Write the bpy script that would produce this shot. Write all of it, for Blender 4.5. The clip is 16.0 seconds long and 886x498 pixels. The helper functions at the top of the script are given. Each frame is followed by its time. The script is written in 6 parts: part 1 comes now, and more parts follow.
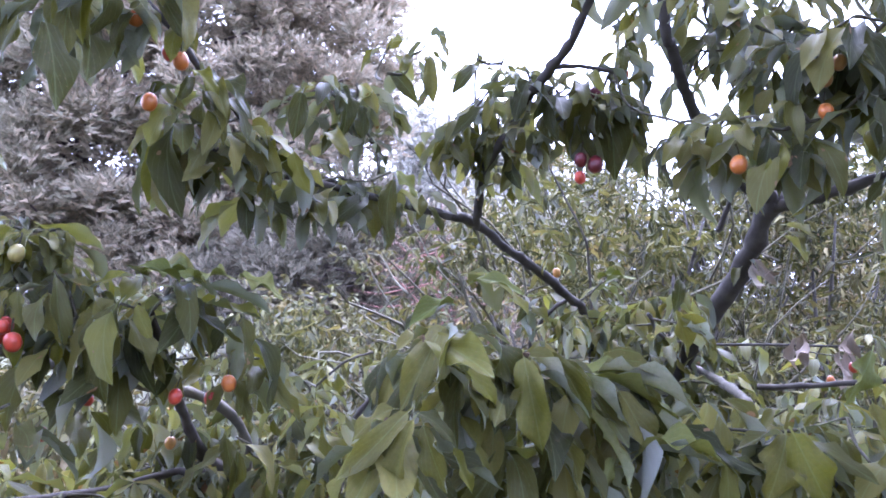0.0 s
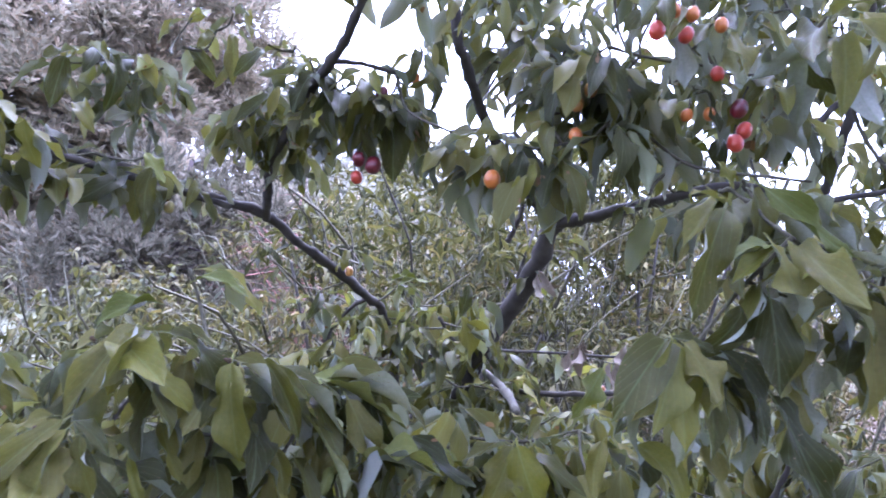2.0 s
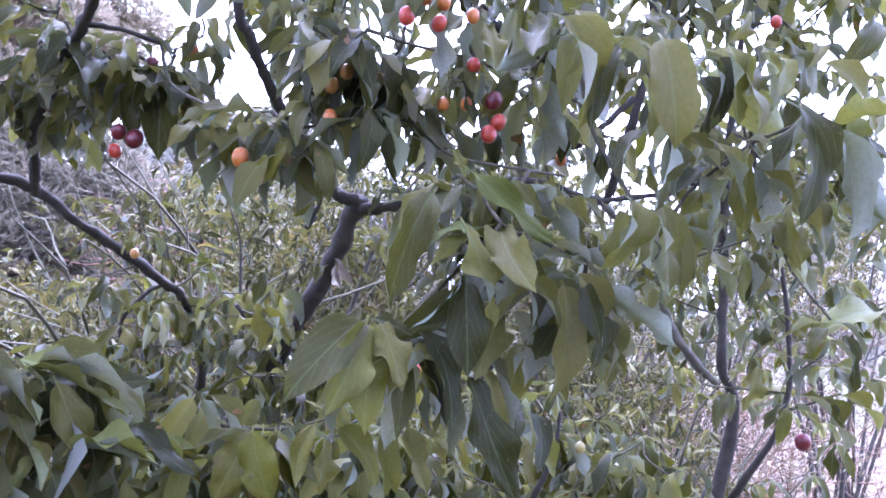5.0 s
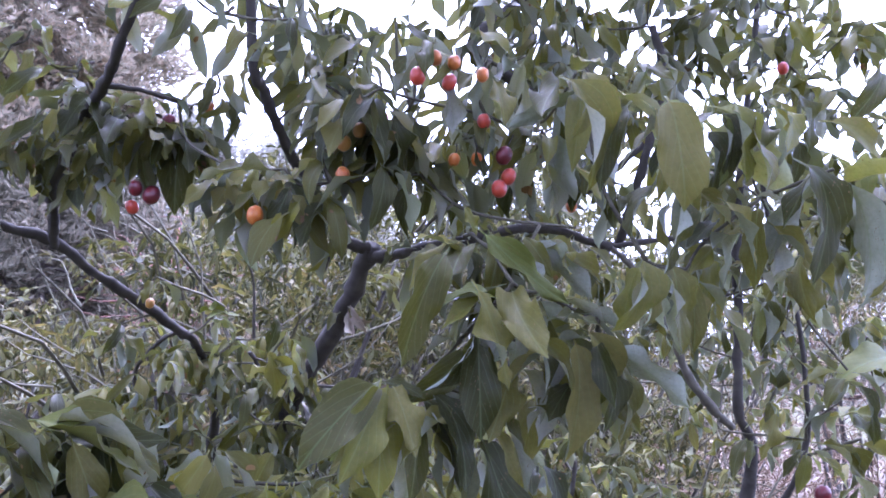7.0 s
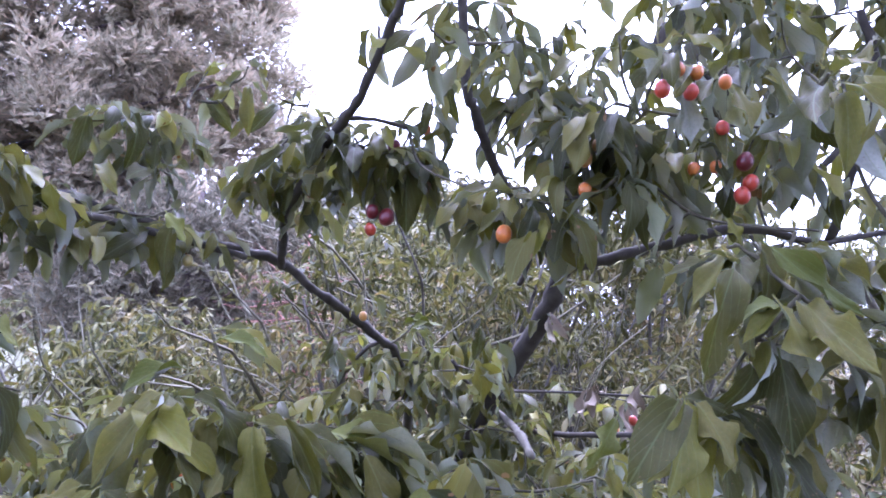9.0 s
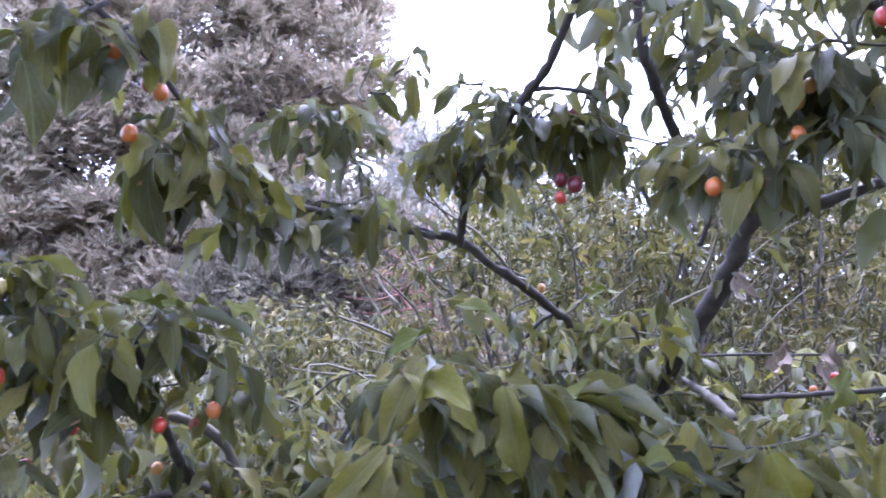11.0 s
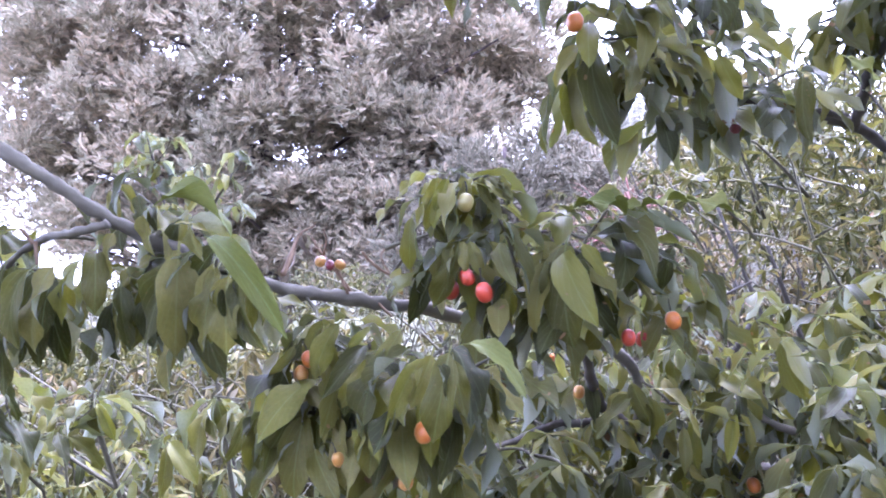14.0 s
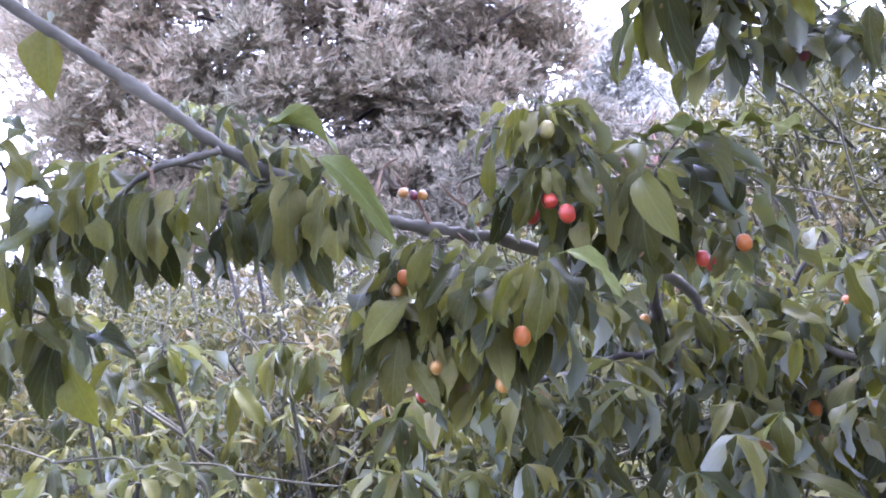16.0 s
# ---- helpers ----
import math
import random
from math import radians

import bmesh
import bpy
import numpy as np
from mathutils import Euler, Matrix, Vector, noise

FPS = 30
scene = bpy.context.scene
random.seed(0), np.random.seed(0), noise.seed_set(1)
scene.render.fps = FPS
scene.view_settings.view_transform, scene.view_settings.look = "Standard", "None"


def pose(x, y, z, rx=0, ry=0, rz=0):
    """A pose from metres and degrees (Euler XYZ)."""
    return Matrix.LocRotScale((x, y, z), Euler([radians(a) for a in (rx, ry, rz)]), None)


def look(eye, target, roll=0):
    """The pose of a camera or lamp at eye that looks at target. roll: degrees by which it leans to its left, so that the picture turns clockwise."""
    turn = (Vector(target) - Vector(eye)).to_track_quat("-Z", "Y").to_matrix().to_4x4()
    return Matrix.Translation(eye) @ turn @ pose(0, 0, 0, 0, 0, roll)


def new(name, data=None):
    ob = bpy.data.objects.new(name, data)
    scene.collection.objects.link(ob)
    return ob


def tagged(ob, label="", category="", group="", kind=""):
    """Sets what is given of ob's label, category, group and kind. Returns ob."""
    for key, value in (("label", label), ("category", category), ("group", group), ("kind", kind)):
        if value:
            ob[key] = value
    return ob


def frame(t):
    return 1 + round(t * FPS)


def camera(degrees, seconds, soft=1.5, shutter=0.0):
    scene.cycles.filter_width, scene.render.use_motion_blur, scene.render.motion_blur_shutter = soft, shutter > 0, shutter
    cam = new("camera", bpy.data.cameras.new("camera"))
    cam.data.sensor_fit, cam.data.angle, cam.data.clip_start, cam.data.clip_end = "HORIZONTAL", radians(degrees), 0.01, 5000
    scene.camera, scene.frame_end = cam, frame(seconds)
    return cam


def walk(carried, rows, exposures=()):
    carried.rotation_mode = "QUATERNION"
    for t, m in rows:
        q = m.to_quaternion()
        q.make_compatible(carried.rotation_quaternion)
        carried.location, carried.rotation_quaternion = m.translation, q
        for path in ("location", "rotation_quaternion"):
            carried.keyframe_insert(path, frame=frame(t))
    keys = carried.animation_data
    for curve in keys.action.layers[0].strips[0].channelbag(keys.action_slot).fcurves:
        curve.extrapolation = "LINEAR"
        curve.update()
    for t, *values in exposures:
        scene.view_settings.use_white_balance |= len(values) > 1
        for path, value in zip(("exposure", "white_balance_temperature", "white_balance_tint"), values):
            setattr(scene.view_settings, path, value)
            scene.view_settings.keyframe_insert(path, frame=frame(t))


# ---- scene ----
cam = camera(65.1, 16.0, soft=1.75, shutter=0.3)
METRES, EYE, TILT, LEAN, TURN = 0.9, 1.6, 5.0, 0.0, 0.0
ROWS = [
    (0.0, 0.0, 0.0, 0.0, 0.0, 0.0, -0.0),
    (0.5, 0.0015, 0.0107, 0.0045, -1.93, -0.06, -1.0),
    (1.0, 0.0404, 0.0266, -0.0001, -5.29, -0.22, -2.51),
    (1.5, 0.0836, 0.0243, 0.007, -8.13, -0.47, -3.49),
    (2.0, 0.1212, 0.0108, 0.0147, -10.49, -0.38, -4.26),
    (2.5, 0.1523, 0.007, 0.0205, -13.33, -0.14, -5.19),
    (3.0, 0.1861, 0.0047, 0.0178, -15.38, -0.97, -6.05),
    (3.5, 0.2109, 0.0044, 0.0092, -17.8, -0.89, -6.25),
    (4.0, 0.2342, 0.0011, 0.0123, -18.08, -0.58, -5.99),
    (4.5, 0.2564, -0.0074, 0.0113, -19.62, -0.29, -6.12),
    (7.0, 0.2525, -0.0176, 0.0369, -18.66, 2.63, -5.56),
    (7.5, 0.1985, -0.0086, 0.0366, -16.07, 2.76, -5.22),
    (8.0, 0.155, 0.008, 0.0412, -13.64, 2.39, -4.08),
    (8.5, 0.1304, -0.0004, 0.0438, -11.57, 1.96, -3.74),
    (11.0, 0.0118, -0.0066, 0.0223, -0.63, 0.24, 0.91),
    (11.5, -0.0283, -0.0016, 0.0075, 2.87, -0.49, 3.1),
    (12.0, -0.0355, -0.0008, -0.0096, 5.89, -1.39, 4.21),
    (12.5, -0.0859, -0.0127, -0.0218, 9.41, -2.19, 5.04),
    (13.0, -0.1905, 0.0124, -0.0136, 11.45, -2.03, 7.0),
    (13.5, -0.2375, 0.0218, -0.0177, 11.92, -2.18, 7.01),
    (14.0, -0.2797, 0.0327, -0.0174, 13.03, -2.34, 7.39),
    (14.5, -0.3136, 0.0227, -0.0188, 13.57, -2.52, 7.53),
    (15.0, -0.316, 0.0061, -0.0122, 14.03, -2.52, 7.71),
    (15.5, -0.332, -0.0022, -0.0287, 13.52, -3.44, 7.5),
    (16.0, -0.3321, -0.0185, -0.0521, 14.86, -4.32, 8.37),
]
walk(cam, [(t, pose(0, 0, EYE, TILT, LEAN, TURN) @ pose(METRES * x, METRES * y, METRES * z, 90 + pitch, roll, yaw)) for t, x, y, z, yaw, pitch, roll in ROWS], exposures=[(0.0, 2.64, 4910, 35.5), (2.5, 2.59, 4860, 36.5), (4.0, 2.93, 4860, 40.0), (6.8, 2.41, 4890, 40.5), (8.5, 2.54, 4950, 40.0), (11.0, 2.55, 4960, 37.5), (12.0, 2.58, 5010, 37.5), (13.0, 2.85, 5060, 37.5), (14.0, 2.99, 5010, 37.5), (14.7, 3.01, 5010, 37.5), (16.0, 2.86, 4960, 37.5)])

# ---- sky and light: a bright overcast day ----
world = bpy.data.worlds.new("overcast_sky")
scene.world = world
world.use_nodes = True
wn, wl = world.node_tree.nodes, world.node_tree.links
sky = wn.new("ShaderNodeTexSky")
sky.sky_type, sky.sun_disc = "NISHITA", False
sky.sun_elevation, sky.sun_rotation = radians(65), radians(11)
sky.air_density, sky.dust_density, sky.ozone_density = 1.0, 6.0, 1.0
cloud = wn.new("ShaderNodeMixRGB")
cloud.inputs[0].default_value = 0.72
cloud.inputs[2].default_value = (11.6, 12.3, 13.8, 1)
wl.new(sky.outputs[0], cloud.inputs[1])
# an overcast sky is brighter overhead than at the horizon
where = wn.new("ShaderNodeTexCoord")
split = wn.new("ShaderNodeSeparateXYZ")
wl.new(where.outputs["Generated"], split.inputs[0])
rise = wn.new("ShaderNodeMapRange")
rise.inputs["To Min"].default_value, rise.inputs["To Max"].default_value = 0.7, 1.3
wl.new(split.outputs[2], rise.inputs[0])
bright = wn.new("ShaderNodeMixRGB")
bright.blend_type, bright.inputs[0].default_value = "MULTIPLY", 1.0
wl.new(cloud.outputs[0], bright.inputs[1]), wl.new(rise.outputs[0], bright.inputs[2])
wl.new(bright.outputs[0], wn["Background"].inputs[0])
wn["Background"].inputs[1].default_value = 0.15

sun_data = bpy.data.lights.new("sun", "SUN")
sun_data.energy, sun_data.angle, sun_data.color = 1.5, radians(40), (1.0, 0.98, 0.95)
sun_lamp = new("sun", sun_data)
sun_lamp.matrix_world = look((1, 6, 12), (0, 1, 1))


# ---- materials ----
def shader(name, rough=0.6, spec=0.5):
    m = bpy.data.materials.new(name)
    m.use_nodes = True
    n, l = m.node_tree.nodes, m.node_tree.links
    b = n["Principled BSDF"]
    b.inputs["Roughness"].default_value = rough
    b.inputs["Specular IOR Level"].default_value = spec
    return m, n, l, b


def ramp(n, stops):
    r = n.new("ShaderNodeValToRGB")
    e = r.color_ramp.elements
    while len(e) < len(stops):
        e.new(0.5)
    for k, (p, c) in enumerate(stops):
        e[k].position, e[k].color = p, (*c, 1)
    return r


def maths(n, l, op, a, b=None):
    m = n.new("ShaderNodeMath")
    m.operation = op
    for k, v in enumerate((a, b)):
        if v is None:
            continue
        if isinstance(v, (int, float)):
            m.inputs[k].default_value = v
        else:
            l.new(v, m.inputs[k])
    return m.outputs[0]


def chance(n, l):
    """A number of its own for every piece, joined or not."""
    o, g = n.new("ShaderNodeObjectInfo"), n.new("ShaderNodeNewGeometry")
    return maths(n, l, "FRACT", maths(n, l, "ADD", o.outputs["Random"], g.outputs["Random Per Island"]))


def noise_tex(n, l, scale, detail=4.0, coord=None):
    t = n.new("ShaderNodeTexNoise")
    t.inputs["Scale"].default_value, t.inputs["Detail"].default_value = scale, detail
    if coord is None:
        coord = n.new("ShaderNodeTexCoord").outputs["Object"]
    l.new(coord, t.inputs["Vector"])
    return t


def leaf_material(name, tones, rough=0.42, veins=0.12, through_light=0.35, patches=None, glow=(1.35, 1.32, 0.8)):
    m, n, l, b = shader(name, rough, 0.22)
    rnd = chance(n, l)
    tone = ramp(n, tones)
    l.new(rnd, tone.inputs[0])
    uv = n.new("ShaderNodeUVMap")
    sep = n.new("ShaderNodeSeparateXYZ")
    l.new(uv.outputs[0], sep.inputs[0])
    side = maths(n, l, "ABSOLUTE", maths(n, l, "SUBTRACT", sep.outputs[0], 0.5))
    # side veins leave the midrib and bow towards the tip
    arc = maths(n, l, "SUBTRACT", sep.outputs[1], maths(n, l, "MULTIPLY", maths(n, l, "POWER", side, 1.25), 2.1))
    saw = maths(n, l, "ABSOLUTE", maths(n, l, "SUBTRACT", maths(n, l, "FRACT", maths(n, l, "MULTIPLY", arc, 4.3)), 0.5))
    vein = maths(n, l, "MAXIMUM", maths(n, l, "LESS_THAN", saw, 0.03), maths(n, l, "LESS_THAN", side, 0.018))
    bulge = maths(n, l, "SUBTRACT", maths(n, l, "POWER", maths(n, l, "SUBTRACT", 0.5, saw), 0.6), maths(n, l, "MULTIPLY", vein, 0.25))
    spots = noise_tex(n, l, 24, 3)
    blot = ramp(n, [(0.32, (0.80, 0.82, 0.78)), (0.6, (1.0, 1.0, 1.0)), (0.8, (1.1, 1.07, 1.0))])
    l.new(spots.outputs[0], blot.inputs[0])
    mix = n.new("ShaderNodeMixRGB")
    mix.blend_type, mix.inputs[0].default_value = "MULTIPLY", 0.7
    l.new(tone.outputs[0], mix.inputs[1]), l.new(blot.outputs[0], mix.inputs[2])
    if patches:
        # whole boughs that turn brown and dry
        wide = noise_tex(n, l, 1.7, 3)
        turned = ramp(n, patches)
        l.new(rnd, turned.inputs[0])
        share = n.new("ShaderNodeMapRange")
        share.inputs["From Min"].default_value, share.inputs["From Max"].default_value = 0.50, 0.72
        l.new(wide.outputs[0], share.inputs[0])
        swap = n.new("ShaderNodeMixRGB")
        l.new(share.outputs[0], swap.inputs[0]), l.new(mix.outputs[0], swap.inputs[1]), l.new(turned.outputs[0], swap.inputs[2])
        mix = swap
    pale = n.new("ShaderNodeMixRGB")
    pale.inputs[2].default_value = (0.2, 0.26, 0.11, 1)
    l.new(maths(n, l, "MULTIPLY", vein, veins), pale.inputs[0]), l.new(mix.outputs[0], pale.inputs[1])
    # a few brown, dry spots
    dry = noise_tex(n, l, 55, 2)
    brown = n.new("ShaderNodeMixRGB")
    brown.inputs[2].default_value = (0.16, 0.10, 0.045, 1)
    l.new(maths(n, l, "GREATER_THAN", dry.outputs[0], 0.71), brown.inputs[0]), l.new(pale.outputs[0], brown.inputs[1])
    l.new(brown.outputs[0], b.inputs["Base Color"])
    bump = n.new("ShaderNodeBump")
    bump.inputs["Strength"].default_value, bump.inputs["Distance"].default_value = 0.15, 0.002
    l.new(bulge, bump.inputs["Height"]), l.new(bump.outputs[0], b.inputs["Normal"])
    rg = n.new("ShaderNodeMapRange")
    rg.inputs["To Min"].default_value, rg.inputs["To Max"].default_value = rough - 0.1, rough + 0.18
    l.new(spots.outputs[0], rg.inputs[0]), l.new(rg.outputs[0], b.inputs["Roughness"])
    tr = n.new("ShaderNodeBsdfTranslucent")
    warm = n.new("ShaderNodeMixRGB")
    warm.blend_type, warm.inputs[0].default_value, warm.inputs[2].default_value = "MULTIPLY", 1.0, (*glow, 1)
    l.new(brown.outputs[0], warm.inputs[1]), l.new(warm.outputs[0], tr.inputs[0])
    both = n.new("ShaderNodeMixShader")
    both.inputs[0].default_value = through_light
    l.new(b.outputs[0], both.inputs[1]), l.new(tr.outputs[0], both.inputs[2])
    l.new(both.outputs[0], n["Material Output"].inputs[0])
    return m


GREENS = [(0.0, (0.025, 0.027, 0.005)), (0.25, (0.047, 0.047, 0.010)), (0.55, (0.081, 0.077, 0.015)), (0.82, (0.140, 0.124, 0.032)), (0.94, (0.113, 0.110, 0.018)), (1.0, (0.130, 0.123, 0.014))]
UNDER_GREENS = [(0.0, (0.183, 0.203, 0.149)), (0.5, (0.322, 0.338, 0.264)), (0.85, (0.418, 0.423, 0.366)), (1.0, (0.388, 0.415, 0.239))]
FAR_GREENS = [(0.0, (0.017, 0.018, 0.005)), (0.35, (0.045, 0.044, 0.014)), (0.7, (0.080, 0.076, 0.024)), (1.0, (0.127, 0.115, 0.041))]
FAR_BROWNS = [(0.0, (0.046, 0.034, 0.015)), (0.4, (0.103, 0.075, 0.037)), (0.75, (0.154, 0.113, 0.056)), (1.0, (0.225, 0.165, 0.081))]
LEAF = leaf_material("cherry_leaf", GREENS, 0.5, 0.16, 0.36, None, (4.4, 4.3, 3.4))
UNDERLEAF = leaf_material("cherry_leaf_underside", UNDER_GREENS, 0.6, 0.25, 0.46, None, (1.7, 1.7, 1.35))
FRESH_LEAF = leaf_material("fresh_leaf", [(0.0, (0.105, 0.118, 0.024)), (0.5, (0.140, 0.150, 0.034)), (1.0, (0.190, 0.190, 0.050))], 0.5, 0.3, 0.34, None, (2.4, 2.4, 2.0))
DRY_LEAF = leaf_material("dry_leaf", [(0.0, (0.15, 0.12, 0.09)), (0.5, (0.26, 0.21, 0.16)), (0.8, (0.36, 0.29, 0.23)), (1.0, (0.30, 0.30, 0.17))], 0.7, 0.1, 0.2)
FAR_LEAF = leaf_material("shrub_leaf", FAR_GREENS, 0.62, 0.2, 0.3, FAR_BROWNS)


def bark_material(name, dark, light, scale=60):
    m, n, l, b = shader(name, 0.85, 0.25)
    a, c = noise_tex(n, l, scale, 6), noise_tex(n, l, scale * 0.15, 3)
    r = ramp(n, [(0.3, dark), (0.55, tuple((p + q) / 2 for p, q in zip(dark, light))), (0.75, light)])
    l.new(maths(n, l, "ADD", maths(n, l, "MULTIPLY", a.outputs[0], 0.55), maths(n, l, "MULTIPLY", c.outputs[0], 0.45)), r.inputs[0])
    l.new(r.outputs[0], b.inputs["Base Color"])
    bump = n.new("ShaderNodeBump")
    bump.inputs["Strength"].default_value, bump.inputs["Distance"].default_value = 0.8, 0.003
    l.new(a.outputs[0], bump.inputs["Height"]), l.new(bump.outputs[0], b.inputs["Normal"])
    return m


BARK = bark_material("cherry_bark", (0.022, 0.019, 0.015), (0.092, 0.080, 0.062))
PALE_BARK = bark_material("grey_cherry_bark", (0.060, 0.054, 0.040), (0.21, 0.188, 0.140))
TWIG = bark_material("twig_bark", (0.045, 0.040, 0.026), (0.13, 0.12, 0.07), 120)
DRY_TWIG = bark_material("dry_twig", (0.085, 0.055, 0.032), (0.24, 0.160, 0.095), 90)
PINE_BARK = bark_material("pine_bark", (0.035, 0.027, 0.026), (0.13, 0.095, 0.085), 9)
RUSTY_BARK = bark_material("rusty_bark", (0.10, 0.045, 0.035), (0.26, 0.12, 0.09), 14)


def fruit_material(name, low, high):
    m, n, l, b = shader(name, 0.3, 0.5)
    r = ramp(n, [(0.25, low), (0.7, high)])
    a = noise_tex(n, l, 70, 3)
    l.new(a.outputs[0], r.inputs[0]), l.new(r.outputs[0], b.inputs["Base Color"])
    b.inputs["Subsurface Weight"].default_value = 0.15
    b.inputs["Subsurface Radius"].default_value = (0.004, 0.0015, 0.001)
    return m


FRUIT = {
    "red": fruit_material("red_fruit", (0.26, 0.018, 0.008), (0.42, 0.060, 0.022)),
    "dark": fruit_material("dark_red_fruit", (0.06, 0.006, 0.010), (0.14, 0.014, 0.016)),
    "orange": fruit_material("orange_fruit", (0.33, 0.075, 0.010), (0.46, 0.165, 0.022)),
    "yellow": fruit_material("yellow_fruit", (0.30, 0.13, 0.025), (0.40, 0.22, 0.05)),
    "green": fruit_material("unripe_fruit", (0.20, 0.17, 0.05), (0.30, 0.24, 0.07)),
}


def needle_material(name, tones):
    m, n, l, b = shader(name, 0.75, 0.08)
    tone = ramp(n, tones)
    c = noise_tex(n, l, 0.9, 3)
    l.new(maths(n, l, "ADD", maths(n, l, "MULTIPLY", chance(n, l), 0.45), maths(n, l, "MULTIPLY", c.outputs[0], 0.55)), tone.inputs[0])
    l.new(tone.outputs[0], b.inputs["Base Color"])
    tr, both = n.new("ShaderNodeBsdfTranslucent"), n.new("ShaderNodeMixShader")
    both.inputs[0].default_value = 0.4
    l.new(tone.outputs[0], tr.inputs[0])
    l.new(b.outputs[0], both.inputs[1]), l.new(tr.outputs[0], both.inputs[2])
    l.new(both.outputs[0], n["Material Output"].inputs[0])
    return m


NEEDLE = needle_material("pine_needle", [(0.25, (0.221, 0.208, 0.135)), (0.5, (0.340, 0.292, 0.199)), (0.75, (0.445, 0.349, 0.232))])
BROWN_NEEDLE = needle_material("dry_brown_needle", [(0.25, (0.075, 0.070, 0.045)), (0.5, (0.150, 0.136, 0.092)), (0.75, (0.245, 0.205, 0.145))])
# distance haze is put into this paler, greyer needle colour
HAZE_NEEDLE = needle_material("haze_paled_needle", [(0.25, (0.22, 0.22, 0.17)), (0.55, (0.33, 0.315, 0.25)), (0.8, (0.42, 0.38, 0.30))])


def ground_material():
    m, n, l, b = shader("dry_grass_ground", 0.95, 0.1)
    a, c = noise_tex(n, l, 1.3, 6), noise_tex(n, l, 45, 5)
    r = ramp(n, [(0.3, (0.040, 0.043, 0.022)), (0.5, (0.074, 0.074, 0.040)), (0.7, (0.14, 0.13, 0.080))])
    l.new(maths(n, l, "ADD", maths(n, l, "MULTIPLY", a.outputs[0], 0.5), maths(n, l, "MULTIPLY", c.outputs[0], 0.5)), r.inputs[0])
    l.new(r.outputs[0], b.inputs["Base Color"])
    bump = n.new("ShaderNodeBump")
    bump.inputs["Distance"].default_value = 0.03
    l.new(c.outputs[0], bump.inputs["Height"]), l.new(bump.outputs[0], b.inputs["Normal"])
    return m


GROUND = ground_material()
PALE_GROUND = bark_material("pale_dry_grass", (0.085, 0.060, 0.040), (0.20, 0.145, 0.10), 5)


# ---- building helpers ----
def mesh_of(name, verts, faces, material, uvs=None, smooth=True, under=None):
    """One mesh from points, faces and, if given, a uv for every point. under: a second material for the later half of the faces."""
    me = bpy.data.meshes.new(name)
    me.from_pydata([tuple(v) for v in verts], [], faces)
    if uvs is not None:
        layer = me.uv_layers.new(name="UVMap")
        loops = np.empty(len(me.loops), dtype=np.int32)
        me.loops.foreach_get("vertex_index", loops)
        layer.data.foreach_set("uv", np.asarray(uvs, dtype=np.float32)[loops].ravel())
    me.materials.append(material)
    if under:
        me.materials.append(under)
        half = len(faces) // 2
        me.polygons.foreach_set("material_index", [0] * half + [1] * half)
    me.polygons.foreach_set("use_smooth", [smooth] * len(me.polygons))
    me.update()
    return me


def joined(name, shapes, picks, material, under=None):
    """Many placed copies of a few shapes as one mesh. picks: (shape number, 4 x 4 matrix)."""
    vs, loops, sizes, us, base = [], [], [], [], 0
    flat = [(v, np.concatenate([np.array(q) for q in f]), np.array([len(q) for q in f]), u) for v, f, u in shapes]
    for k, m in picks:
        v, lo, si, u = flat[k]
        vs.append(v @ m[:3, :3].T + m[:3, 3])
        loops.append(lo + base)
        sizes.append(si)
        us.append(u)
        base += len(v)
    slots = np.concatenate([np.repeat([0, 1], len(q) // 2) for q in sizes]) if under else None
    vs, loops, sizes, us = np.concatenate(vs), np.concatenate(loops), np.concatenate(sizes), np.concatenate(us)
    me = bpy.data.meshes.new(name)
    me.vertices.add(len(vs)), me.loops.add(len(loops)), me.polygons.add(len(sizes))
    me.vertices.foreach_set("co", vs.astype(np.float32).ravel())
    me.loops.foreach_set("vertex_index", loops.astype(np.int32))
    me.polygons.foreach_set("loop_start", np.concatenate([[0], np.cumsum(sizes)[:-1]]).astype(np.int32))
    me.update(calc_edges=True)
    me.uv_layers.new(name="UVMap").data.foreach_set("uv", us[loops].astype(np.float32).ravel())
    me.polygons.foreach_set("use_smooth", np.ones(len(sizes), dtype=bool))
    me.materials.append(material)
    if under:
        me.materials.append(under)
        me.polygons.foreach_set("material_index", slots.astype(np.int32))
    me.validate()
    return me


def thing(name, x, y, z, label, category, group=""):
    ob = new(name)
    ob.location = (x, y, z)
    ob.empty_display_size = 0.1
    return tagged(ob, label, category, group)


def part(name, me, parent, label="", kind=""):
    """A mesh given in world metres, as a part of its thing."""
    ob = new(name, me)
    ob.parent = parent
    top = parent.matrix_basis if parent.parent is None else parent.parent.matrix_basis @ parent.matrix_basis
    ob.matrix_basis = top.inverted()
    return tagged(ob, label, "", "", kind)


def smooth_line(points, steps=5):
    """A rounded line through points (x, y, z, radius)."""
    p = np.asarray(points, dtype=float)
    p = np.vstack([2 * p[0] - p[1], p, 2 * p[-1] - p[-2]])
    out = []
    for i in range(1, len(p) - 2):
        a, b, c, d = p[i - 1:i + 3]
        for k in range(steps):
            t = k / steps
            out.append(0.5 * (2 * b + (c - a) * t + (2 * a - 5 * b + 4 * c - d) * t * t + (3 * b - a - 3 * c + d) * t ** 3))
    out.append(p[-2])
    return np.array(out)


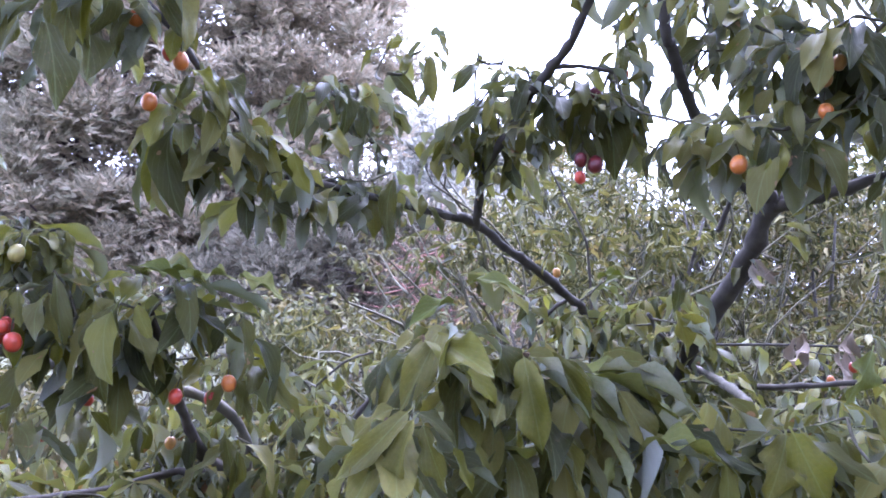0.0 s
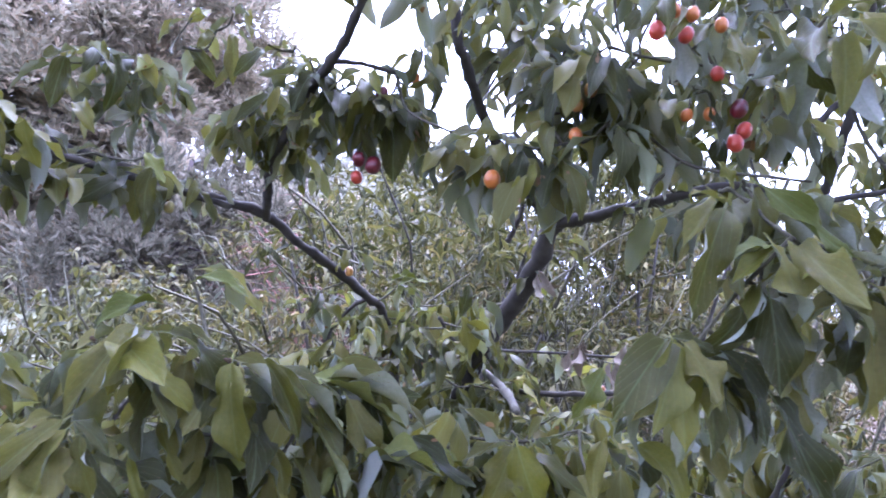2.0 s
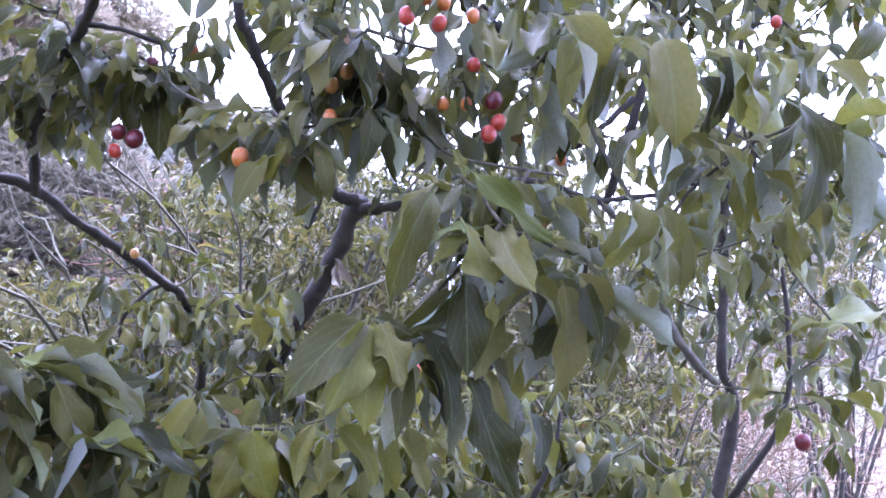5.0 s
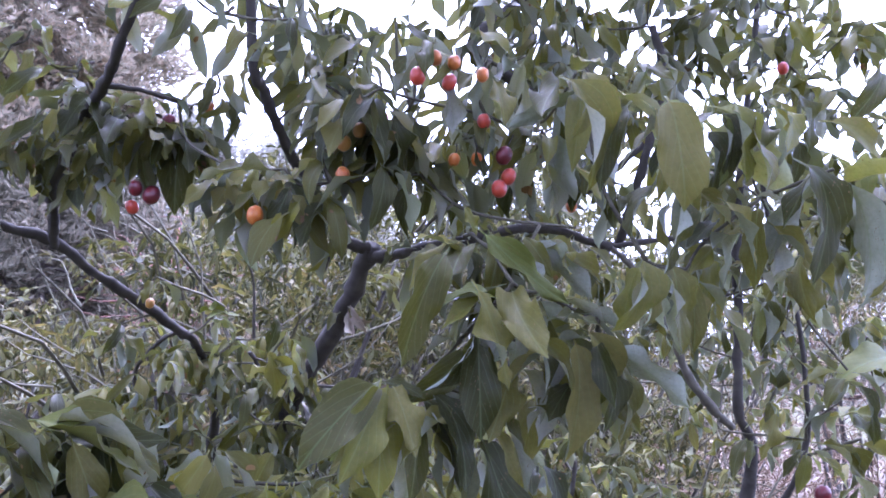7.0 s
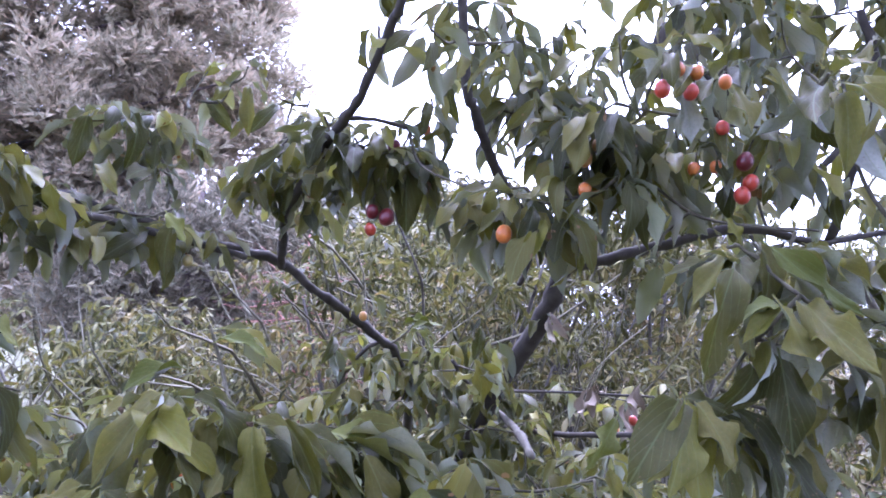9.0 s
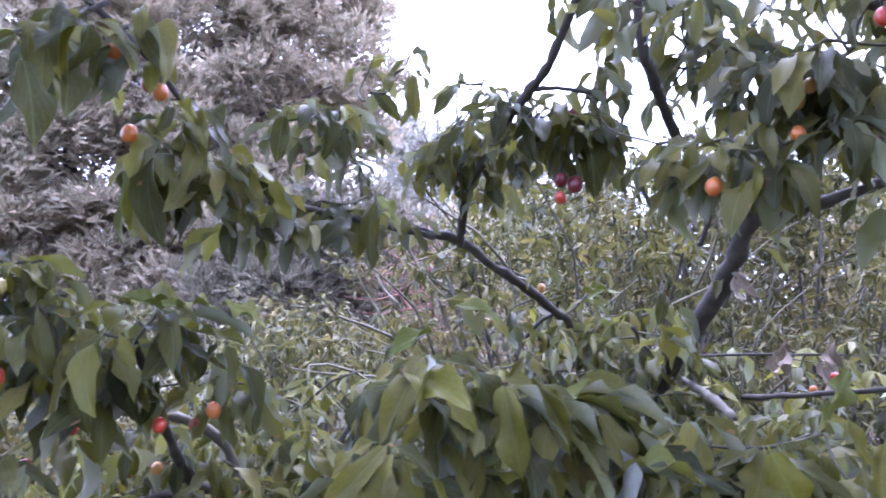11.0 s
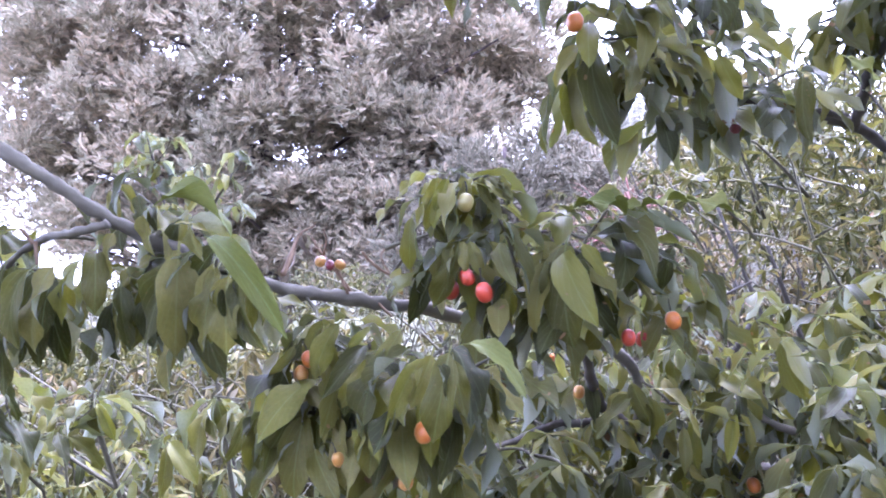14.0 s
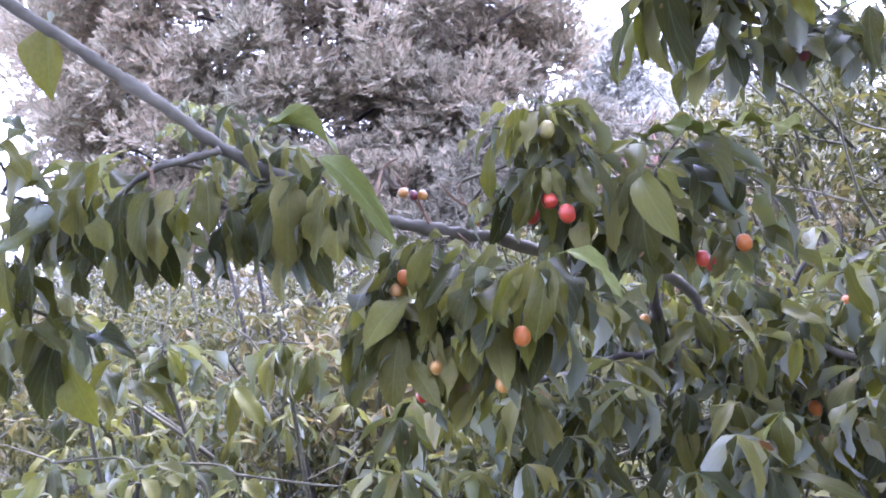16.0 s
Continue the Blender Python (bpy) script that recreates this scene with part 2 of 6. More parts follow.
def tube(line, sides, rng, rough=0.1):
    """Points and faces of a round, slightly knotty stem along a line of (x, y, z, radius)."""
    verts, faces = [], []
    ref = np.array([0.31, 0.92, 0.23])
    for i, q in enumerate(line):
        d = line[min(i + 1, len(line) - 1), :3] - line[max(i - 1, 0), :3]
        d = d / (np.linalg.norm(d) + 1e-9)
        u = np.cross(d, ref)
        u /= np.linalg.norm(u) + 1e-9
        w = np.cross(d, u)
        knot = 1 + rough * rng.uniform(-1.2, 1.6)
        for k in range(sides):
            a = 2 * math.pi * k / sides
            r = q[3] * knot * (1 + rough * 0.6 * rng.uniform(-1, 1))
            verts.append(q[:3] + r * (math.cos(a) * u + math.sin(a) * w))
        if i:
            o = (i - 1) * sides
            for k in range(sides):
                k2 = (k + 1) % sides
                faces.append((o + k, o + k2, o + sides + k2, o + sides + k))
    n = len(line) * sides
    faces += [tuple(range(sides))[::-1], tuple(range(n - sides, n))]
    return verts, faces


def leaf_outline(s):
    """Half the width of a pointed oval leaf with a drawn-out tip, at s along it."""
    if s <= 0:
        return 0.011
    body = math.sin(math.pi * (s / 0.95) ** 0.96) ** 0.62 if s < 0.95 else 0.0
    return 0.170 * body + 0.03 * s * (1 - s) ** 0.8 + 0.006 * (1 - s) + 0.0015


def leaf_shape(rng, droop, fold, twist, rings, cols):
    """A drooping, folded, wavy leaf on its stalk, 1 long, growing along +x with its face up."""
    fine = rings > 6
    at = [-0.14, -0.07] + [k / (rings - 3) for k in range(rings - 2)] if fine else [-0.08, 0.26, 0.62, 1.0]
    half = [leaf_outline(s) for s in at] if fine else [0.012, 0.150, 0.135, 0.004]
    across = [2 * k / (cols - 1) - 1 for k in range(cols)]
    wide = rng.uniform(0.84, 1.12)
    tip_curl = rng.gauss(1.2, 3.0)
    phase, beat = rng.uniform(0, 6), rng.uniform(8, 13)
    wave, ripple = rng.uniform(0.10, 0.34), rng.uniform(0.02, 0.09)
    bend, curl = rng.gauss(0, 0.14), rng.uniform(0.5, 1.7)
    hook, knee = rng.uniform(0.6, 1.2), rng.uniform(-0.08, 0.24)
    pos, pitch, verts, uvs = np.zeros(3), 0.5, [], []
    for i, (s, h) in enumerate(zip(at, half)):
        if i:
            ds = s - at[i - 1]
            # most of the bend sits at one knee along the midrib
            pitch -= droop * ds * (0.55 + 1.5 * math.exp(-((s - knee) / 0.2) ** 2) * hook)
            pitch -= tip_curl * ds * max(0, s - 0.7)
            pos = pos + ds * np.array([math.cos(pitch), 0, math.sin(pitch)])
        up = np.array([-math.sin(pitch), 0, math.cos(pitch)])
        roll = twist * max(s, 0)
        f = fold * (1 - 0.35 * max(s, 0))
        for c in across:
            e = abs(c)
            lat = c * h * wide * math.cos(f)
            swing = wave * math.sin(beat * s + phase + (2 if c > 0 else 0)) + ripple * math.sin(27 * s + 2 * phase + (1 if c > 0 else 0))
            rise = (1.35 * e ** 1.5 - curl * 0.5 * e ** 3) * h * wide * math.sin(f) + swing * max(0, h - 0.02) * 2.6 * e ** 2.4
            y, z = lat * math.cos(roll) - rise * math.sin(roll), lat * math.sin(roll) + rise * math.cos(roll)
            verts.append(pos + np.array([0, y + bend * max(s, 0) ** 2, 0]) + up * z)
            uvs.append((0.5 + 0.5 * c * h / 0.20, max(s, 0)))
    return np.array(verts).reshape(rings, cols, 3), np.array(uvs).reshape(rings, cols, 2)


def sheet(verts, uvs):
    """A grid of points as points, faces and uvs."""
    n, w = verts.shape[:2]
    faces = [(i * w + k, i * w + k + 1, (i + 1) * w + k + 1, (i + 1) * w + k) for i in range(n - 1) for k in range(w - 1)]
    return verts.reshape(-1, 3), faces, uvs.reshape(-1, 2)


def two_sided(verts, uvs):
    """A leaf with its upper face and, a hair below it, its paler underside, closed along the rim."""
    n, w = verts.shape[:2]
    along, over = np.gradient(verts, axis=0), np.gradient(verts, axis=1)
    up = np.cross(along, over)
    up /= np.linalg.norm(up, axis=2, keepdims=True) + 1e-9
    edge = np.ones((n, w, 1))
    edge[:, 0], edge[:, -1], edge[0], edge[-1] = 0.1, 0.1, 0.1, 0.1
    v, f, u = sheet(verts, uvs)
    below = (verts - up * 0.009 * edge).reshape(-1, 3)
    return np.vstack([v, below]), f + [tuple(i + len(v) for i in (q[0], q[3], q[2], q[1])) for q in f], np.vstack([u, u])


def leaf_set(seed, count, rings, cols):
    rng = random.Random(seed)
    return [leaf_shape(rng, 0.4 + 1.8 * k / (count - 1), rng.uniform(0.3, 1.1), rng.gauss(0, 0.4), rings, cols) for k in range(count)]


CLOSE_LEAVES = leaf_set(3, 32, 17, 9)
LEAF_CURVES = [v[::2, ::2] for v, u in CLOSE_LEAVES]
LEAVES = [two_sided(v[::2, ::2], u[::2, ::2]) for v, u in CLOSE_LEAVES]
COARSE_LEAVES = [two_sided(v[::4, ::4], u[::4, ::4]) for v, u in CLOSE_LEAVES]
SMALL_LEAVES = [sheet(*q) for q in leaf_set(5, 10, 4, 3)]
LEAF_MESHES = [mesh_of("leaf", v, f, LEAF, u, True, UNDERLEAF) for v, f, u in (two_sided(*q) for q in CLOSE_LEAVES)]
PLAIN_LEAVES = [sheet(*q) for q in leaf_set(6, 10, 4, 2)]
FRESH_LEAF_MESHES = [mesh_of("leaf", v, f, FRESH_LEAF, u, True, FRESH_LEAF) for v, f, u in (two_sided(*q) for q in CLOSE_LEAVES)]
SMALL_LEAF_MESHES = [mesh_of("leaf", v, f, FAR_LEAF, u) for v, f, u in SMALL_LEAVES]
DRY_LEAF_MESHES = [mesh_of("dry_leaf", v, f, DRY_LEAF, u) for v, f, u in LEAVES[18:]]


def bud_shape(seed):
    """A knot of a few small brown bud scales, 1 across."""
    rng, verts, faces = random.Random(seed), [], []
    for _ in range(5):
        c = [rng.uniform(-0.3, 0.3) for _ in range(3)]
        v, f = fruit_shape(5, 6)
        o = len(verts)
        s = rng.uniform(0.35, 0.6)
        verts += [(c[0] + s * p[0], c[1] + s * p[1], c[2] + s * p[2]) for p in v]
        faces += [tuple(i + o for i in q) for q in f]
    return verts, faces


def leaf_pose(p, az, pitch, roll, size):
    return pose(*p) @ pose(0, 0, 0, 0, 0, math.degrees(az)) @ pose(0, 0, 0, 0, -math.degrees(pitch), 0) @ pose(0, 0, 0, math.degrees(roll)) @ Matrix.Scale(size, 4)


def fruit_shape(rings=9, sides=12):
    verts, faces = [(0, 0, 0.5)], []
    for i in range(1, rings):
        a = math.pi * i / rings
        for k in range(sides):
            b = 2 * math.pi * k / sides
            r = 0.42 * math.sin(a) ** 0.9
            verts.append((r * math.cos(b), r * math.sin(b), 0.5 * math.cos(a)))
    verts.append((0, 0, -0.5))
    for k in range(sides):
        faces.append((0, 1 + k, 1 + (k + 1) % sides))
    for i in range(rings - 2):
        o = 1 + i * sides
        for k in range(sides):
            k2 = (k + 1) % sides
            faces.append((o + k, o + sides + k, o + sides + k2, o + k2))
    o, last = 1 + (rings - 2) * sides, len(verts) - 1
    for k in range(sides):
        faces.append((o + k, last, o + (k + 1) % sides))
    return verts, faces


BUD_MESHES = [mesh_of("bud", *bud_shape(k), DRY_TWIG) for k in range(3)]
FRUIT_MESHES = {k: mesh_of("fruit", *fruit_shape(), m) for k, m in FRUIT.items()}
STALK_MESH = mesh_of("stalk", *tube(smooth_line([(0, 0, 0.46, 0.05), (0.05, 0, 0.8, 0.04), (0.2, 0.05, 1.15, 0.05)], 3), 5, random.Random(1), 0.05), TWIG)


class Tree:
    """A cherry tree, growing limb by limb and shoot by shoot."""

    def __init__(self, name, x, y, label, seed):
        self.ob = thing(name, x, y, 0, label, "tree", "cornelian cherry trees")
        self.rng = random.Random(seed)
        self.wood, self.leaves = [], []

    def limb(self, points, material=None, sides=10, label=""):
        line = smooth_line(points, 6)
        line[:, 3] *= 0.72
        for q in line[1:-1]:
            q[:3] += [self.rng.gauss(0, 0.12 * q[3]) for _ in range(3)]
        self.wood += [q for q in line]
        return part("limb", mesh_of("limb", *tube(line, sides, self.rng, 0.12), material or BARK), self.ob, label)

    def twig(self, p, start=None, material=None, r=0.0013):
        p = np.array(p)
        if start is None:
            w = np.array(self.wood)
            d = np.linalg.norm((w[:, :3] - p) * (1, 1, 0.8), axis=1) + 0.6 * np.maximum(0, w[:, 2] - p[2])
            start = w[np.argmin(d)][:3]
        start = np.array(start)
        gap = np.linalg.norm(p - start)
        if gap > 0.2:
            return None
        mid = (start + p) / 2 + np.array([self.rng.gauss(0, 0.08), self.rng.uniform(0.1, 0.3), self.rng.uniform(-0.12, 0.06)]) * gap
        line = smooth_line([(*start, r * 1.5), (*mid, r * 1.2), (*p, r)], 5)
        self.wood += [q for q in line[3:]]
        return part("twig", mesh_of("twig", *tube(line, 5, self.rng, 0.15), material or TWIG), self.ob)

    def leaf(self, p, az, pitch, roll, size, kind=None):
        k = self.rng.randrange(len(LEAVES)) if kind is None else kind
        self.leaves.append((p[1], k, leaf_pose(p, az, pitch, roll, size)))

    def blade(self, base, tip, up=False, wide=1.0, fresh=False):
        """One leaf from its base to its tip, its face to the open side, or arching with its face up."""
        rng = self.rng
        k = rng.randrange(11, 20) if up else rng.randrange(5, 22)
        v = LEAF_CURVES[k]
        root, end = v[1, 2], v[-1, 2]

        def axes(x, z):
            x = x / np.linalg.norm(x)
            z = z - x * x.dot(z)
            z = z / np.linalg.norm(z)
            return np.column_stack([x, np.cross(z, x), z])
        base, tip = np.array(base), np.array(tip)
        face = np.array([rng.gauss(0, 0.25), -0.35, 1.0]) if up else np.array([rng.gauss(0, 0.35), -1.0, rng.uniform(0.1, 0.5)])
        turn = axes(tip - base, face) @ axes(end - root, np.array([0, 0, 1.0])).T
        size = np.linalg.norm(tip - base) * min(1.22, 1 / np.linalg.norm(end - root))
        m = np.eye(4)
        m[:3, :3] = turn @ np.diag([size, size * wide * (0.9 if up else 1.0), size])
        m[:3, 3] = base - m[:3, :3] @ root
        if fresh:
            ob = new("leaf", FRESH_LEAF_MESHES[k])
            ob.parent = self.ob
            ob.matrix_basis = pose(*self.ob.location).inverted() @ Matrix(m.tolist())
            tagged(ob, "yellow-green young leaf")
            return
        self.leaves.append((-1.0, k, Matrix(m.tolist())))

    def finish(self):
        """The nearest leaves as parts of their own, the rest joined."""
        self.leaves.sort(key=lambda q: q[0])
        for _, k, m in self.leaves[:300]:
            ob = new("leaf", LEAF_MESHES[k])
            ob.parent = self.ob
            ob.matrix_basis = pose(*self.ob.location).inverted() @ m
        if len(self.leaves) > 300:
            rest = [(k, np.array(m)) for _, k, m in self.leaves[300:]]
            part("foliage", joined("foliage", LEAVES, rest, LEAF, UNDERLEAF), self.ob, "hanging green leaves of the crown", "stuff")

    def shoot(self, x, y, z, n=5, size=0.07, hang=0.6, face=None, start=None, twig=True):
        """A shoot tip with a whorl of n leaves. hang: 0 spread flat, 1 straight down; face: the way that most of them lean."""
        rng = self.rng
        if twig:
            self.twig((x, y, z), start)
        turn = rng.uniform(0, 6.28)
        n = n if face is not None else round(n * 1.3)
        for k in range(n):
            az = turn + 6.283 * k / n + rng.gauss(0, 0.25)
            if face is not None:
                az = math.radians(face) + (k - (n - 1) / 2) * 2.2 / n + rng.gauss(0, 0.2)
            drop = rng.uniform(0.0, 0.02)
            pitch = -hang * rng.uniform(0.35, 1.3)
            lean = min(31, max(0, int(rng.gauss(14 + 8 * (0.6 - hang), 6))))
            self.leaf((x + 0.004 * math.cos(az), y + 0.004 * math.sin(az), z - drop), az, pitch, rng.gauss(0, 0.35), size * rng.uniform(0.75, 1.22), lean)

    def fruit(self, x, y, z, colour="red", size=0.018, tip=0):
        rng = self.rng
        x, y, z, size = 0.972 * x, 0.972 * y, 1.6 + 0.972 * (z - 1.6), 0.93 * size
        ob = new("fruit", FRUIT_MESHES[colour])
        ob.parent = self.ob
        ob.matrix_basis = pose(x - self.ob.location.x, y - self.ob.location.y, z, rng.uniform(-20, 20) + tip, rng.uniform(-20, 20), rng.uniform(0, 360)) @ Matrix.Scale(size, 4)
        tagged(ob, colour.replace("dark", "dark red") + " ripening fruit")
        st = new("stalk", STALK_MESH)
        st.parent = ob
        return ob

    def bud(self, x, y, z, size=0.009):
        ob = new("bud", BUD_MESHES[self.rng.randrange(3)])
        ob.parent = self.ob
        ob.matrix_basis = pose(x - self.ob.location.x, 0.985 * y - self.ob.location.y, z, 0, 0, self.rng.uniform(0, 360)) @ Matrix.Scale(0.5 * size, 4)
        return tagged(ob, "small brown bud cluster")

    def dry_leaf(self, x, y, z, size=0.05, n=3):
        """A few withered leaves on one spot."""
        rng = self.rng
        for _ in range(n):
            ob = new("dry_leaf", DRY_LEAF_MESHES[rng.randrange(len(DRY_LEAF_MESHES))])
            ob.parent = self.ob
            ob.matrix_basis = pose(*self.ob.location).inverted() @ leaf_pose((x, y, z), rng.uniform(0, 6.28), -rng.uniform(0.5, 1.4), rng.gauss(0, 0.8), size * rng.uniform(0.7, 1.2))
            tagged(ob, "withered brown leaf")

    def fill(self, centre, radii, shoots, size, seed, hang=0.7, n=5, coarse=False):
        """Inner foliage of a part of the crown, too dense to tell apart; also the unseen shade canopies."""
        rng, picks, wood = random.Random(seed), [], []
        for _ in range(shoots):
            while True:
                q = [rng.uniform(-1, 1) for _ in range(3)]
                if 0.15 < sum(v * v for v in q) < 1:
                    break
            p = [c + r * v for c, r, v in zip(centre, radii, q)]
            turn = rng.uniform(0, 6.28)
            for k in range(n):
                m = leaf_pose(p, turn + 6.283 * k / n + rng.gauss(0, 0.3), -hang * rng.uniform(0.4, 1.5), rng.gauss(0, 0.4), size * rng.uniform(0.6, 1.15))
                picks.append((rng.randrange(len(LEAVES)), np.array(m)))
            wood.append(p)
        part("foliage", joined("foliage", COARSE_LEAVES if coarse else LEAVES, picks, LEAF, UNDERLEAF), self.ob, "dense hanging green leaves", "stuff")
        near = np.array(self.wood)[:, :3]
        for p in wood[::3]:
            if np.linalg.norm(near - np.array(p), axis=1).min() < 0.22:
                self.twig(p, None, None, 0.0011)

# ---- ground ----
def ground():
    n, size = 60, 900.0
    verts, faces = [], []
    ax = [math.copysign(abs(v) ** 3, v) * size for v in np.linspace(-1, 1, n)]
    for y in ax:
        for x in ax:
            verts.append((x, y, 0.05 * noise.noise((x * 0.4, y * 0.4, 0)) if abs(x) + abs(y) < 60 else 0.0))
    for j in range(n - 1):
        for i in range(n - 1):
            faces.append((j * n + i, j * n + i + 1, (j + 1) * n + i + 1, (j + 1) * n + i))
    tagged(new("ground", mesh_of("ground", verts, faces, GROUND)), "dry brown grass and leaf litter on the ground", "ground", "", "structure")


ground()


def pale_patch(x, y, radius):
    """An open patch of pale dry grass."""
    verts = [(x, y, 0.06)] + [(x + radius * (1 + 0.3 * noise.noise((a * 1.3, 2, 0))) * math.cos(a), y + 0.7 * radius * (1 + 0.3 * noise.noise((a, 5, 1))) * math.sin(a), 0.055) for a in np.linspace(0, 6.283, 40)[:-1]]
    faces = [(0, k, k % 39 + 1) for k in range(1, 40)]
    tagged(new("dry_grass_patch", mesh_of("dry_grass_patch", verts, faces, PALE_GROUND)), "open patch of pale dry grass on the ground", "ground", "", "structure")


pale_patch(7.2, 8.8, 4.6)

# ---- the middle cherry tree: a dark forked stem ----
mid = Tree("cornelian_cherry_tree", 0.28, 1.35, "cornelian cherry tree with dark forked stem and drooping green leaves", 11)
mid.limb([(0.28, 1.35, 0, 0.034), (0.27, 1.36, 0.7, 0.028), (0.29, 1.30, 1.2, 0.023), (0.350, 1.200, 1.398, 0.0195), (0.365, 1.100, 1.499, 0.0185), (0.387, 1.030, 1.574, 0.018), (0.413, 0.950, 1.666, 0.018), (0.429, 0.890, 1.748, 0.019)], label="dark main stem")
mid.limb([(0.427, 0.890, 1.733, 0.013), (0.457, 0.870, 1.737, 0.011), (0.489, 0.850, 1.747, 0.0105), (0.566, 0.830, 1.771, 0.010), (0.643, 0.820, 1.789, 0.009), (0.744, 0.800, 1.772, 0.008)])
mid.limb([(0.429, 0.890, 1.745, 0.014), (0.403, 0.885, 1.748, 0.010), (0.382, 0.880, 1.764, 0.008), (0.345, 0.860, 1.806, 0.0075), (0.317, 0.845, 1.835, 0.009), (0.287, 0.810, 1.868, 0.009), (0.265, 0.780, 1.900, 0.0085), (0.246, 0.750, 1.942, 0.008), (0.20, 0.66, 2.25, 0.006)])
mid.limb([(0.370, 0.930, 1.705, 0.006), (0.378, 0.930, 1.720, 0.005), (0.389, 0.920, 1.758, 0.004)])
mid.limb([(0.261, 1.300, 1.354, 0.0139), (0.263, 1.220, 1.501, 0.0104), (0.221, 1.100, 1.598, 0.0091), (0.196, 1.070, 1.617, 0.0091), (0.132, 1.000, 1.661, 0.0091), (0.085, 0.965, 1.688, 0.0085), (0.044, 0.940, 1.718, 0.0091), (-0.006, 0.900, 1.727, 0.0074), (-0.042, 0.870, 1.732, 0.0065), (-0.105, 0.840, 1.747, 0.0061), (-0.172, 0.800, 1.762, 0.0061), (-0.188, 0.740, 1.765, 0.0052), (-0.195, 0.670, 1.784, 0.0043), (-0.220, 0.630, 1.815, 0.0043), (-0.242, 0.580, 1.851, 0.0043), (-0.292, 0.550, 1.898, 0.0043)], label="slender forked side limb")
mid.limb([(0.045, 0.940, 1.712, 0.0085), (0.048, 0.900, 1.745, 0.0078), (0.050, 0.860, 1.773, 0.0075), (0.078, 0.790, 1.809, 0.0072), (0.097, 0.740, 1.837, 0.007), (0.113, 0.700, 1.851, 0.007), (0.128, 0.650, 1.867, 0.0064), (0.148, 0.600, 1.915, 0.006), (0.157, 0.570, 1.946, 0.0055), (0.20, 0.52, 2.2, 0.005)])
mid.limb([(0.113, 0.700, 1.851, 0.004), (0.143, 0.710, 1.855, 0.0032), (0.180, 0.715, 1.851, 0.003)])
mid.limb([(0.201, 1.080, 1.621, 0.005), (0.162, 1.100, 1.589, 0.004), (0.141, 1.130, 1.535, 0.0045), (0.192, 1.200, 1.457, 0.006)])
mid.limb([(0.377, 1.250, 1.488, 0.008), (0.416, 1.150, 1.480, 0.0065), (0.479, 1.050, 1.485, 0.006), (0.533, 0.950, 1.500, 0.0055), (0.599, 0.900, 1.510, 0.005)])
mid.limb([(0.387, 1.200, 1.520, 0.006), (0.391, 1.050, 1.506, 0.007), (0.385, 0.950, 1.497, 0.009), (0.372, 0.850, 1.486, 0.007)], PALE_BARK)
mid.limb([(0.343, 1.600, 1.545, 0.005), (0.326, 1.550, 1.706, 0.004), (0.306, 1.500, 1.761, 0.0035), (0.262, 1.500, 1.852, 0.003), (0.228, 1.500, 1.919, 0.002)])
mid.limb([(0.294, 1.000, 1.594, 0.004), (0.347, 1.050, 1.553, 0.0035), (0.528, 1.100, 1.545, 0.003), (0.661, 1.100, 1.542, 0.003)])
# the whorls of leaves over the side limb
mid.shoot(*(0.120, 0.620, 1.542), 3, 0.085, 0.15, face=-10)
mid.shoot(*(0.161, 0.620, 1.526), 5, 0.07, 0.7)
mid.shoot(*(0.117, 0.580, 1.549), 5, 0.07, 0.75)
mid.shoot(*(0.150, 0.600, 1.532), 5, 0.075, 0.75)
mid.shoot(*(0.314, 0.620, 1.491), 5, 0.062, 0.9)
mid.shoot(*(0.297, 0.640, 1.483), 3, 0.06, 0.8)
mid.shoot(*(-0.111, 0.700, 1.506), 5, 0.06, 0.7)
# upper left, along the arching end of the side limb
mid.shoot(*(-0.277, 0.550, 1.883), 6, 0.065, 0.9)
mid.shoot(*(-0.244, 0.570, 1.879), 5, 0.062, 0.9)
mid.shoot(*(-0.301, 0.560, 1.868), 5, 0.07, 1.0)
mid.shoot(*(-0.233, 0.620, 1.820), 4, 0.055, 0.7)
mid.shoot(*(-0.212, 0.630, 1.812), 5, 0.06, 0.7)
mid.shoot(*(-0.205, 0.650, 1.779), 6, 0.055, 0.8)
mid.shoot(*(-0.187, 0.680, 1.778), 5, 0.055, 0.8)
mid.shoot(*(-0.241, 0.630, 1.780), 5, 0.072, 1.0)
mid.shoot(*(-0.301, 0.500, 1.834), 2, 0.06, 1.0)
mid.shoot(*(-0.140, 0.730, 1.733), 6, 0.052, 0.75)
mid.shoot(*(-0.113, 0.750, 1.745), 6, 0.058, 0.8)
mid.shoot(*(-0.081, 0.770, 1.744), 6, 0.06, 0.85)
mid.shoot(*(-0.058, 0.760, 1.752), 3, 0.05, 0.5)
mid.shoot(*(-0.026, 0.820, 1.743), 6, 0.048, 0.8)
mid.shoot(*(-0.162, 0.720, 1.723), 4, 0.05, 0.85)
